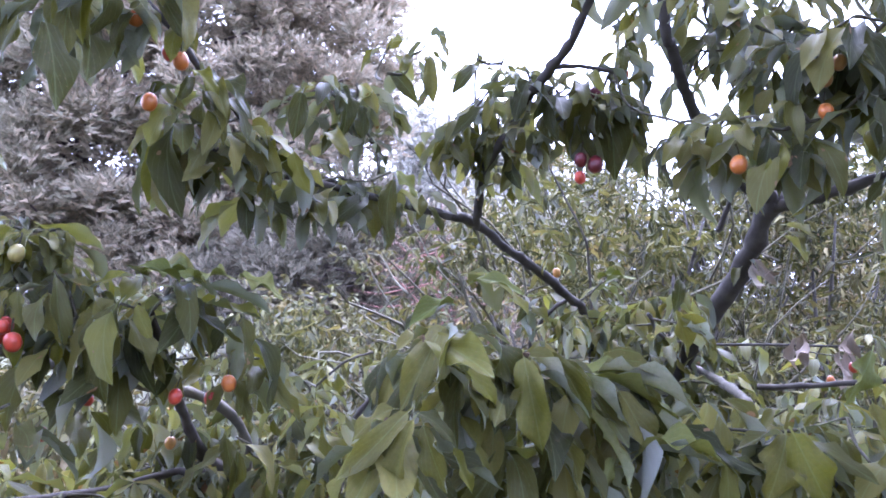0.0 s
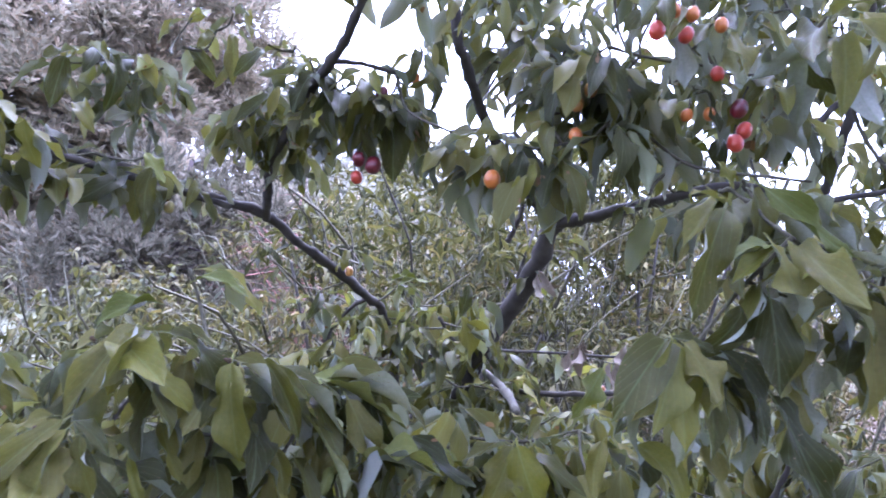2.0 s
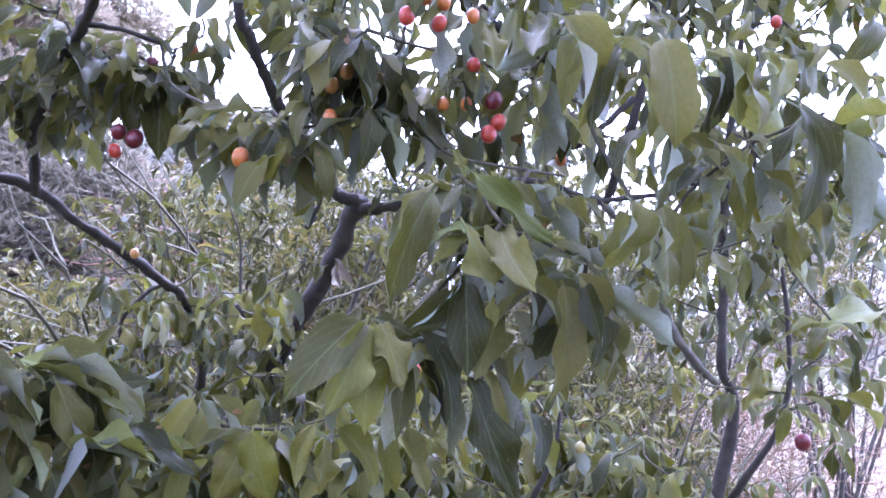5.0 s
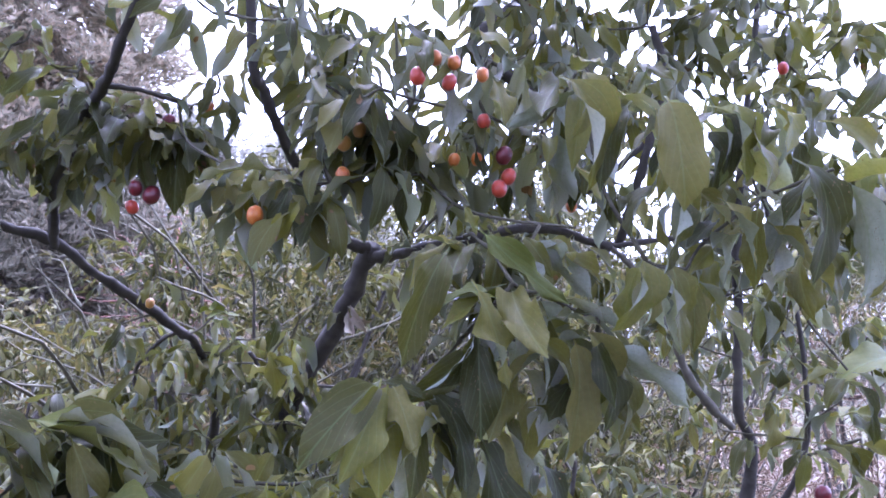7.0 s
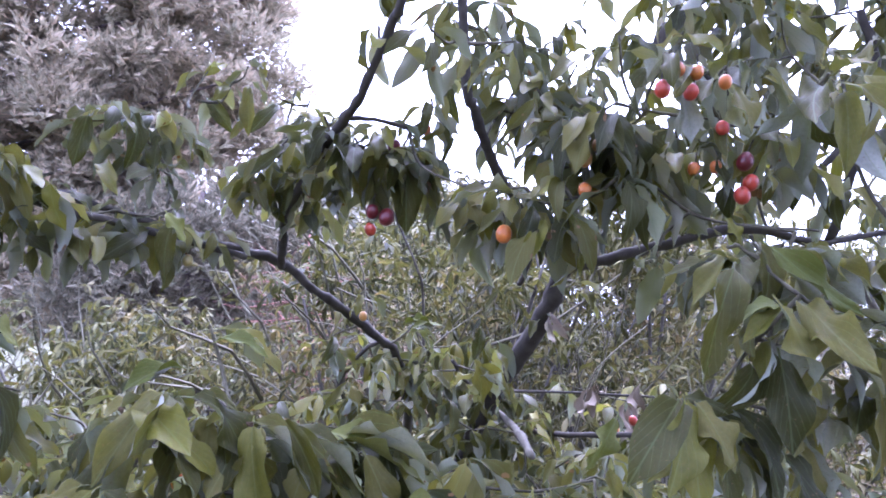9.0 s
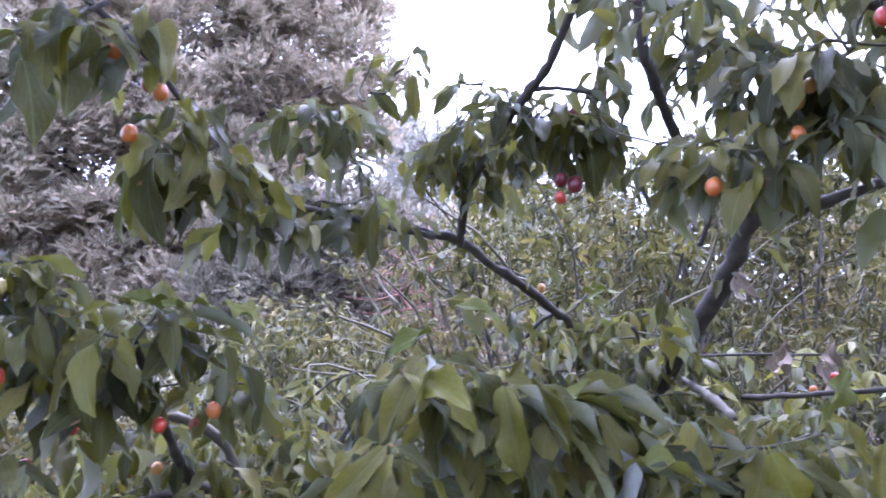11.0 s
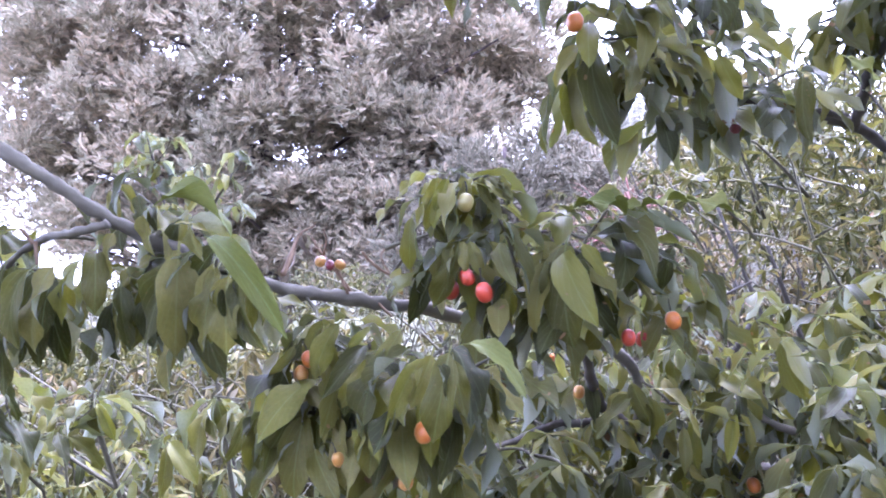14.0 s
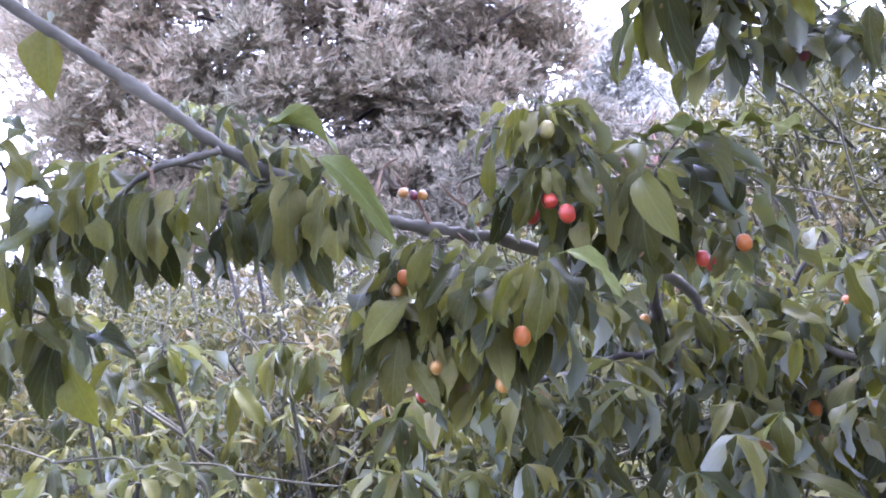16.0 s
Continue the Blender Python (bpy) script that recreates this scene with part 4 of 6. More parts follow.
mid.blade((0.059, 0.51, 1.565), (0.071, 0.502, 1.5), wide=1.18)
mid.blade((0.054, 0.53, 1.562), (0.049, 0.522, 1.523))
mid.blade((0.08, 0.53, 1.566), (0.108, 0.522, 1.512))
mid.blade((0.089, 0.53, 1.563), (0.113, 0.522, 1.54))
mid.blade((0.065, 0.51, 1.564), (0.066, 0.502, 1.534))
mid.blade((-0.022, 0.435, 1.537), (-0.066, 0.427, 1.499), wide=0.85)
mid.blade((-0.018, 0.43, 1.533), (-0.03, 0.422, 1.488), wide=1.18)
mid.blade((-0.017, 0.44, 1.536), (0.007, 0.425, 1.519), up=True)
mid.blade((-0.012, 0.435, 1.529), (0.003, 0.427, 1.49), wide=1.18)
mid.blade((-0.031, 0.45, 1.537), (-0.056, 0.435, 1.519), up=True)
mid.blade((-0.024, 0.44, 1.534), (-0.046, 0.432, 1.501))
mid.blade((0.138, 0.58, 1.535), (0.125, 0.572, 1.488), wide=1.18)
mid.blade((0.145, 0.58, 1.533), (0.17, 0.572, 1.48), wide=1.18)
mid.blade((0.173, 0.6, 1.536), (0.179, 0.592, 1.489))
mid.blade((0.128, 0.59, 1.536), (0.137, 0.582, 1.497))
mid.blade((0.198, 0.6, 1.497), (0.178, 0.592, 1.455))
mid.blade((0.088, 0.54, 1.504), (0.101, 0.532, 1.466), wide=1.18)
mid.blade((0.123, 0.58, 1.493), (0.119, 0.572, 1.456))
mid.blade((0.16, 0.58, 1.485), (0.225, 0.565, 1.476), up=True)
mid.blade((0.227, 0.6, 1.477), (0.194, 0.585, 1.453), up=True)
mid.blade((0.014, 0.52, 1.522), (0.032, 0.512, 1.482))
mid.blade((0.038, 0.53, 1.517), (0.036, 0.522, 1.476), wide=1.18)
mid.blade((0.007, 0.47, 1.509), (0.019, 0.462, 1.481))
mid.blade((0.311, 0.63, 1.486), (0.28, 0.622, 1.444), wide=1.18)
mid.blade((0.317, 0.63, 1.486), (0.344, 0.622, 1.44), wide=1.18)
mid.blade((0.339, 0.65, 1.483), (0.364, 0.635, 1.481), up=True)
mid.blade((0.323, 0.95, 1.642), (0.313, 0.942, 1.596), wide=1.18)
mid.shoot(*(-0.014, 0.492, 1.582), 7, 0.075, 0.55)
mid.shoot(*(0.004, 0.500, 1.590), 4, 0.065, 0.35)
mid.shoot(*(-0.034, 0.486, 1.525), 7, 0.068, 0.55)
mid.shoot(*(0.055, 0.542, 1.564), 6, 0.078, 0.6)
mid.shoot(*(0.024, 0.530, 1.572), 4, 0.07, 0.7)
mid.shoot(*(0.087, 0.570, 1.547), 5, 0.08, 0.8)
mid.shoot(*(0.013, 0.590, 1.631), 2, 0.062, 0.05, face=10)
mid.shoot(*(0.059, 0.560, 1.558), 5, 0.07, 0.8)
mid.shoot(*(0.022, 0.590, 1.503), 5, 0.07, 0.8)
mid.shoot(*(0.097, 0.580, 1.490), 5, 0.075, 0.6)
mid.shoot(*(0.433, 0.480, 1.705), 3, 0.06, 0.2, face=10)
mid.shoot(*(0.418, 0.485, 1.715), 4, 0.075, 0.5, face=200)
mid.shoot(*(0.434, 0.435, 1.674), 5, 0.068, 0.7)
mid.shoot(*(0.460, 0.440, 1.671), 3, 0.06, 0.5)
mid.shoot(*(0.496, 0.420, 1.654), 4, 0.06, 0.4)
mid.shoot(*(0.508, 0.430, 1.634), 4, 0.07, 1.0)
mid.shoot(*(0.369, 0.440, 1.600), 6, 0.068, 0.85)
mid.shoot(*(0.408, 0.435, 1.594), 4, 0.07, 1.0)
mid.shoot(*(0.450, 0.460, 1.634), 4, 0.07, 1.0)
mid.shoot(*(0.497, 0.450, 1.626), 4, 0.065, 1.0)
mid.shoot(*(0.430, 0.460, 1.657), 3, 0.05, 0.3, face=190)
mid.shoot(*(0.100, 0.580, 1.496), 5, 0.066, 0.70)
mid.shoot(*(0.048, 0.550, 1.511), 5, 0.066, 0.70)
mid.shoot(*(0.099, 0.580, 1.470), 5, 0.066, 0.70)
mid.shoot(*(0.042, 0.550, 1.473), 5, 0.066, 0.70)
mid.shoot(*(0.419, 0.500, 1.716), 4, 0.055, 0.9)
mid.shoot(*(0.439, 0.500, 1.726), 4, 0.055, 0.9)
mid.shoot(*(0.462, 0.490, 1.720), 4, 0.055, 0.9)
mid.blade((0.409, 0.43, 1.706), (0.474, 0.422, 1.663), wide=0.95, fresh=True)
mid.blade((0.115, 0.6, 1.548), (0.196, 0.585, 1.509), up=True, wide=1.1, fresh=True)
mid.blade((0.024, 0.56, 1.622), (0.064, 0.545, 1.611), up=True, wide=1.2, fresh=True)
mid.blade((0.007, 0.505, 1.605), (-0.024, 0.49, 1.588), up=True, wide=1.1, fresh=True)
mid.blade((0.223, 1.0, 1.644), (0.26, 0.985, 1.645), up=True, fresh=True)
mid.blade((0.136, 0.57, 1.482), (0.126, 0.562, 1.456), fresh=True)
mid.blade((0.158, 0.57, 1.485), (0.221, 0.555, 1.479), up=True, fresh=True)
mid.blade((0.231, 1.0, 1.634), (0.275, 0.985, 1.644), up=True, fresh=True)
mid.blade((0.459, 0.43, 1.637), (0.472, 0.415, 1.648), up=True, fresh=True)
mid.blade((0.495, 0.43, 1.64), (0.49, 0.422, 1.584), fresh=True)
mid.blade((-0.044, 0.66, 1.733), (-0.024, 0.652, 1.706), wide=1.1, fresh=True)
mid.blade((0.418, 0.43, 1.664), (0.376, 0.415, 1.653), up=True, fresh=True)
mid.finish()

# ---- the left cherry tree: a grey limb that reaches over ----
left = Tree("cornelian_cherry_tree", 0.1, 1.25, "cornelian cherry tree with grey leaning limb and ripening fruit", 12)
left.limb([(0.1, 1.25, 0, 0.034), (0.1, 1.22, 0.7, 0.028), (-0.040, 1.080, 1.212, 0.022), (-0.135, 0.970, 1.312, 0.019), (-0.198, 0.920, 1.346, 0.017), (-0.248, 0.880, 1.387, 0.013), (-0.280, 0.840, 1.425, 0.010), (-0.287, 0.790, 1.475, 0.008), (-0.285, 0.740, 1.527, 0.0068), (-0.277, 0.660, 1.598, 0.005)], label="dark crooked stem")
left.limb([(-0.243, 0.860, 1.390, 0.010), (-0.237, 0.840, 1.457, 0.008), (-0.275, 0.800, 1.503, 0.008), (-0.343, 0.760, 1.522, 0.0085), (-0.394, 0.720, 1.542, 0.0085), (-0.430, 0.680, 1.562, 0.0085), (-0.469, 0.650, 1.573, 0.0085), (-0.500, 0.620, 1.584, 0.0085), (-0.515, 0.580, 1.591, 0.0082), (-0.541, 0.530, 1.611, 0.0078), (-0.562, 0.500, 1.629, 0.0076), (-0.587, 0.475, 1.646, 0.0074), (-0.603, 0.455, 1.664, 0.0072), (-0.619, 0.430, 1.686, 0.0068), (-0.640, 0.410, 1.709, 0.0064), (-0.659, 0.390, 1.730, 0.006), (-0.693, 0.360, 1.766, 0.0055)], PALE_BARK, label="grey leaning limb")
left.limb([(-0.594, 0.455, 1.653, 0.0045), (-0.616, 0.450, 1.649, 0.0042), (-0.656, 0.460, 1.649, 0.004), (-0.712, 0.480, 1.635, 0.003)], PALE_BARK)
left.limb([(-0.283, 0.860, 1.402, 0.008), (-0.339, 0.890, 1.397, 0.0065), (-0.388, 0.820, 1.394, 0.006), (-0.416, 0.690, 1.415, 0.0055), (-0.447, 0.640, 1.431, 0.005), (-0.427, 0.620, 1.447, 0.0045)])
left.limb([(-0.178, 0.930, 1.343, 0.011), (-0.144, 0.950, 1.377, 0.008), (-0.127, 0.950, 1.439, 0.006), (-0.091, 0.970, 1.490, 0.004)], label="dark side stem")
left.limb([(-0.128, 0.850, 1.416, 0.005), (-0.095, 0.860, 1.388, 0.0055), (-0.022, 0.880, 1.354, 0.006)], PALE_BARK)
left.limb([(-0.163, 0.900, 1.502, 0.002), (-0.128, 0.900, 1.532, 0.0025), (-0.092, 0.920, 1.545, 0.002)])
left.limb([(-0.428, 0.680, 1.581, 0.003), (-0.450, 0.660, 1.595, 0.0025), (-0.465, 0.650, 1.607, 0.002), (-0.474, 0.640, 1.622, 0.0015)], DRY_TWIG)
left.limb([(-0.455, 0.660, 1.597, 0.0015), (-0.462, 0.660, 1.615, 0.0012), (-0.457, 0.660, 1.623, 0.001)], DRY_TWIG)
left.limb([(-0.487, 0.640, 1.583, 0.0025), (-0.495, 0.630, 1.603, 0.002), (-0.506, 0.620, 1.625, 0.002), (-0.513, 0.620, 1.639, 0.0012)], DRY_TWIG)
left.limb([(-0.503, 0.620, 1.622, 0.0015), (-0.499, 0.620, 1.635, 0.0012), (-0.501, 0.620, 1.645, 0.001)], DRY_TWIG)
left.limb([(-0.520, 0.570, 1.606, 0.0035), (-0.517, 0.580, 1.620, 0.003), (-0.515, 0.600, 1.641, 0.0018), (-0.500, 0.600, 1.647, 0.001)], DRY_TWIG)
left.shoot(*(-0.484, 0.550, 1.563), 6, 0.05, 0.7)
left.shoot(*(-0.508, 0.540, 1.546), 5, 0.05, 0.8)
left.shoot(*(-0.464, 0.570, 1.565), 4, 0.05, 0.3)
left.shoot(*(-0.488, 0.530, 1.482), 5, 0.055, 0.8)
left.shoot(*(-0.539, 0.560, 1.490), 4, 0.05, 0.7)
left.shoot(*(-0.446, 0.550, 1.499), 5, 0.065, 0.9)
left.shoot(*(-0.345, 0.560, 1.525), 4, 0.055, 0.9)
left.shoot(*(-0.796, 0.480, 1.541), 5, 0.06, 0.8)
left.shoot(*(-0.799, 0.450, 1.555), 4, 0.06, 0.9)
left.shoot(*(-0.367, 0.610, 1.680), 7, 0.05, 0.7)
left.shoot(*(-0.344, 0.620, 1.672), 4, 0.045, 0.7)
left.shoot(*(-0.400, 0.620, 1.620), 5, 0.045, 0.8)
left.shoot(*(-0.430, 0.630, 1.611), 3, 0.04, 0.4)
left.shoot(*(-0.248, 0.660, 1.633), 3, 0.065, 0.15, face=-10)
left.shoot(*(-0.288, 0.620, 1.606), 5, 0.065, 0.85)
left.shoot(*(-0.287, 0.640, 1.574), 4, 0.068, 1.0)
left.shoot(*(-0.215, 0.740, 1.570), 5, 0.055, 0.6)
left.shoot(*(-0.196, 0.780, 1.556), 5, 0.05, 0.8)
left.shoot(*(-0.151, 0.850, 1.468), 5, 0.06, 0.5)
left.shoot(*(-0.197, 0.800, 1.431), 5, 0.065, 0.9)
left.shoot(*(-0.234, 0.800, 1.457), 5, 0.06, 0.9)
left.shoot(*(-0.159, 0.880, 1.504), 5, 0.055, 0.7)
left.shoot(*(-0.078, 0.950, 1.449), 5, 0.06, 0.6)
left.shoot(*(-0.055, 0.800, 1.413), 4, 0.05, 0.6)
left.shoot(*(-0.351, 0.750, 1.398), 5, 0.06, 0.8)
left.shoot(*(-0.418, 0.700, 1.409), 5, 0.06, 0.8)
# the upper spray against the sky
left.limb([(-0.233, 0.660, 1.759, 0.003), (-0.199, 0.680, 1.749, 0.004), (-0.162, 0.710, 1.739, 0.005), (-0.084, 0.780, 1.729, 0.0055), (0.008, 0.850, 1.714, 0.006)])
left.shoot(*(-0.262, 0.650, 1.764), 4, 0.062, 1.0)
left.shoot(*(-0.233, 0.655, 1.760), 4, 0.055, 0.6)
left.shoot(*(-0.207, 0.640, 1.773), 5, 0.05, 0.6)
left.shoot(*(-0.175, 0.660, 1.768), 5, 0.055, 0.8)
left.shoot(*(-0.144, 0.660, 1.762), 5, 0.055, 0.9)
left.shoot(*(-0.194, 0.690, 1.726), 6, 0.055, 0.85)
left.shoot(*(-0.245, 0.620, 1.789), 4, 0.055, 0.8)
left.fruit(*(-0.264, 0.610, 1.786), "orange", 0.018)
left.fruit(*(-0.360, 0.585, 1.573), "red", 0.018)
left.fruit(*(-0.373, 0.590, 1.586), "red", 0.014)
left.fruit(*(-0.395, 0.620, 1.577), "red", 0.018)
left.fruit(*(-0.370, 0.600, 1.649), "green", 0.017)
left.fruit(*(-0.251, 0.660, 1.519), "red", 0.016)
left.fruit(*(-0.210, 0.690, 1.528), "orange", 0.018)
left.fruit(*(-0.518, 0.630, 1.616), "yellow", 0.013, 60)
left.fruit(*(-0.505, 0.620, 1.611), "dark", 0.011)
left.fruit(*(-0.499, 0.630, 1.611), "yellow", 0.012, 70)
left.fruit(*(-0.497, 0.540, 1.536), "orange", 0.015)
left.fruit(*(-0.505, 0.540, 1.525), "yellow", 0.015)
left.fruit(*(-0.395, 0.490, 1.485), "orange", 0.016)
left.fruit(*(-0.418, 0.510, 1.447), "yellow", 0.014)
left.fruit(*(-0.472, 0.520, 1.462), "yellow", 0.013)
left.fruit(*(-0.521, 0.620, 1.419), "red", 0.014)
left.fruit(*(-0.064, 0.950, 1.431), "orange", 0.02)
left.fruit(*(-0.055, 0.950, 1.438), "orange", 0.016)
left.fruit(*(-0.136, 0.850, 1.328), "orange", 0.018)
left.fruit(*(-0.369, 0.650, 1.486), "red", 0.015)
left.fruit(*(-0.308, 0.800, 1.450), "yellow", 0.016)
left.fruit(*(-0.344, 0.900, 1.476), "orange", 0.014)
left.fruit(*(-0.452, 0.700, 1.449), "red", 0.018)
left.fruit(*(-0.238, 0.720, 1.510), "red", 0.016)
left.fruit(*(-0.353, 0.700, 1.511), "red", 0.014)
left.fruit(*(-0.376, 0.600, 1.587), "red", 0.016)
left.fill((-0.15, 1.0, 1.28), (0.5, 0.25, 0.26), 260, 0.05, 31, coarse=True)
left.fill((-0.3, 0.86, 1.37), (0.3, 0.12, 0.13), 90, 0.055, 34)
left.fill((-0.42, 0.72, 1.32), (0.25, 0.14, 0.12), 55, 0.06, 32, coarse=True)
left.shoot(*(-0.431, 0.530, 1.498), 5, 0.058, 0.80)
left.shoot(*(-0.506, 0.540, 1.523), 5, 0.058, 0.80)
left.shoot(*(-0.477, 0.540, 1.525), 5, 0.058, 0.80)
left.shoot(*(-0.421, 0.550, 1.476), 5, 0.058, 0.80)
left.shoot(*(-0.530, 0.550, 1.528), 5, 0.058, 0.80)
left.shoot(*(-0.382, 0.610, 1.674), 5, 0.045, 0.80)
left.shoot(*(-0.411, 0.620, 1.664), 5, 0.045, 0.80)
left.shoot(*(-0.386, 0.620, 1.615), 5, 0.045, 0.80)
left.shoot(*(-0.332, 0.630, 1.594), 5, 0.045, 0.80)
left.shoot(*(-0.345, 0.620, 1.575), 5, 0.062, 0.70)
left.shoot(*(-0.194, 0.670, 1.596), 5, 0.062, 0.70)
left.shoot(*(-0.304, 0.660, 1.553), 5, 0.062, 0.70)
left.shoot(*(-0.337, 0.600, 1.634), 5, 0.062, 0.70)
left.shoot(*(-0.228, 0.700, 1.551), 5, 0.062, 0.70)
left.shoot(*(-0.189, 0.720, 1.550), 5, 0.062, 0.70)
left.shoot(*(-0.365, 0.700, 1.517), 5, 0.062, 0.70)
# out of view: canopy added above the low shrub to darken it
left.fill((-1.15, 0.75, 2.9), (0.9, 0.8, 0.35), 330, 0.11, 33, coarse=True)
left.limb([(-0.689, 0.360, 1.765, 0.0076), (-0.95, 0.42, 2.1, 0.006), (-0.85, 0.5, 2.6, 0.004)], PALE_BARK)
left.bud(*(-0.360, 0.475, 1.536), 0.006)
left.bud(*(-0.364, 0.475, 1.539), 0.006)
left.bud(*(-0.502, 0.610, 1.625), 0.016)
left.dry_leaf(*(-0.511, 0.600, 1.643), 0.035, 3)
left.dry_leaf(*(-0.525, 0.600, 1.629), 0.03, 2)
# single leaves that stand out
left.blade((-0.473, 0.540, 1.564), (-0.486, 0.528, 1.523))
left.blade((-0.185, 0.800, 1.416), (-0.189, 0.788, 1.362))
left.blade((-0.245, 0.800, 1.456), (-0.228, 0.788, 1.408))
left.blade((-0.464, 0.530, 1.540), (-0.461, 0.518, 1.489))
for p, q in (((-0.648, 0.405, 1.719), (-0.643, 0.400, 1.725)), ((-0.659, 0.455, 1.646), (-0.664, 0.450, 1.658)), ((-0.538, 0.530, 1.612), (-0.549, 0.520, 1.623)), ((-0.487, 0.630, 1.582), (-0.493, 0.620, 1.613)), ((-0.469, 0.650, 1.576), (-0.451, 0.640, 1.559)), ((-0.657, 0.455, 1.647), (-0.652, 0.450, 1.630))):
    left.limb([(*p, 0.0024), (*[(a + c) / 2 for a, c in zip(p, q)], 0.002), (*q, 0.0016)], DRY_TWIG, 5)
left.blade((-0.533, 0.47, 1.625), (-0.563, 0.455, 1.598), up=True)
left.blade((-0.534, 0.46, 1.625), (-0.574, 0.452, 1.564), wide=1.18)
left.blade((-0.6, 0.47, 1.608), (-0.591, 0.462, 1.56))
left.blade((-0.543, 0.46, 1.626), (-0.548, 0.452, 1.553), wide=1.18)
left.blade((-0.511, 0.455, 1.612), (-0.523, 0.447, 1.556))
left.blade((-0.5, 0.45, 1.605), (-0.502, 0.442, 1.553), wide=1.18)
left.blade((-0.49, 0.45, 1.604), (-0.474, 0.442, 1.554))
left.blade((-0.579, 0.48, 1.663), (-0.571, 0.472, 1.627))
left.blade((-0.606, 0.5, 1.697), (-0.614, 0.492, 1.655), wide=1.18)
left.blade((-0.531, 0.46, 1.646), (-0.519, 0.452, 1.617))
left.blade((-0.61, 0.48, 1.649), (-0.613, 0.472, 1.609))
left.blade((-0.606, 0.52, 1.686), (-0.57, 0.505, 1.666), up=True)
left.blade((-0.489, 0.46, 1.6), (-0.486, 0.452, 1.562))
left.blade((-0.535, 0.465, 1.597), (-0.542, 0.457, 1.554))
left.blade((-0.575, 0.47, 1.601), (-0.571, 0.462, 1.56))
left.blade((-0.595, 0.48, 1.603), (-0.613, 0.472, 1.567), wide=0.75)
left.blade((-0.53, 0.48, 1.637), (-0.548, 0.465, 1.647), up=True)
left.blade((-0.512, 0.47, 1.63), (-0.538, 0.462, 1.597))
left.blade((-0.671, 0.44, 1.662), (-0.695, 0.425, 1.619), up=True, wide=1.18)
left.blade((-0.64, 0.43, 1.625), (-0.647, 0.422, 1.571), wide=1.18)
left.blade((-0.629, 0.44, 1.626), (-0.641, 0.432, 1.566), wide=1.18)
left.blade((-0.692, 0.44, 1.633), (-0.68, 0.432, 1.571))
left.blade((-0.714, 0.44, 1.642), (-0.713, 0.432, 1.588), wide=1.18)
left.blade((-0.671, 0.45, 1.631), (-0.674, 0.442, 1.588))
left.blade((-0.689, 0.43, 1.655), (-0.72, 0.422, 1.61), wide=1.18)
left.blade((-0.637, 0.46, 1.62), (-0.637, 0.452, 1.583))
left.blade((-0.693, 0.45, 1.589), (-0.697, 0.442, 1.553))
left.blade((-0.675, 0.48, 1.66), (-0.678, 0.472, 1.638))
left.blade((-0.357, 0.46, 1.54), (-0.371, 0.452, 1.486), wide=1.18)
left.blade((-0.371, 0.47, 1.539), (-0.387, 0.462, 1.506), wide=1.18)
left.blade((-0.377, 0.47, 1.537), (-0.401, 0.462, 1.499))
left.blade((-0.391, 0.49, 1.54), (-0.424, 0.475, 1.515), up=True)
left.blade((-0.4, 0.5, 1.555), (-0.42, 0.492, 1.526), wide=1.18)
left.blade((-0.423, 0.5, 1.537), (-0.45, 0.492, 1.504))
left.blade((-0.411, 0.49, 1.543), (-0.43, 0.482, 1.482), wide=1.18)
left.blade((-0.454, 0.52, 1.563), (-0.474, 0.512, 1.523), wide=1.18)
left.blade((-0.476, 0.53, 1.568), (-0.5, 0.515, 1.544), up=True)
left.blade((-0.497, 0.53, 1.548), (-0.52, 0.522, 1.518))
left.blade((-0.422, 0.5, 1.503), (-0.43, 0.492, 1.455), wide=1.18)
left.blade((-0.493, 0.53, 1.495), (-0.505, 0.522, 1.433), wide=1.18)
left.blade((-0.357, 0.47, 1.535), (-0.351, 0.462, 1.498))
left.blade((-0.362, 0.455, 1.536), (-0.358, 0.447, 1.512))
left.blade((-0.351, 0.5, 1.521), (-0.35, 0.492, 1.488))
left.blade((-0.342, 0.52, 1.518), (-0.34, 0.512, 1.479))
left.blade((-0.459, 0.52, 1.501), (-0.474, 0.512, 1.466))
left.blade((-0.512, 0.54, 1.51), (-0.523, 0.532, 1.472))
left.blade((-0.528, 0.55, 1.5), (-0.553, 0.535, 1.478), up=True)
left.blade((-0.544, 0.55, 1.492), (-0.548, 0.542, 1.444))
left.blade((-0.46, 0.52, 1.493), (-0.459, 0.512, 1.441))
left.blade((-0.397, 0.54, 1.468), (-0.391, 0.532, 1.436))
left.blade((-0.407, 0.5, 1.494), (-0.412, 0.492, 1.465))
left.blade((-0.469, 0.53, 1.561), (-0.437, 0.515, 1.566), up=True)
left.blade((-0.43, 0.52, 1.558), (-0.447, 0.512, 1.544))
left.blade((-0.436, 0.5, 1.528), (-0.446, 0.492, 1.498))
left.blade((-0.384, 0.61, 1.679), (-0.422, 0.595, 1.656), up=True)
left.blade((-0.387, 0.61, 1.675), (-0.401, 0.602, 1.629))
left.blade((-0.376, 0.61, 1.68), (-0.358, 0.595, 1.668), up=True)
left.blade((-0.357, 0.6, 1.669), (-0.366, 0.592, 1.629), wide=1.18)
left.blade((-0.348, 0.61, 1.67), (-0.339, 0.602, 1.638))
left.blade((-0.344, 0.62, 1.671), (-0.323, 0.605, 1.645), up=True)
left.blade((-0.368, 0.61, 1.669), (-0.384, 0.602, 1.632))
left.blade((-0.376, 0.6, 1.671), (-0.389, 0.592, 1.644))
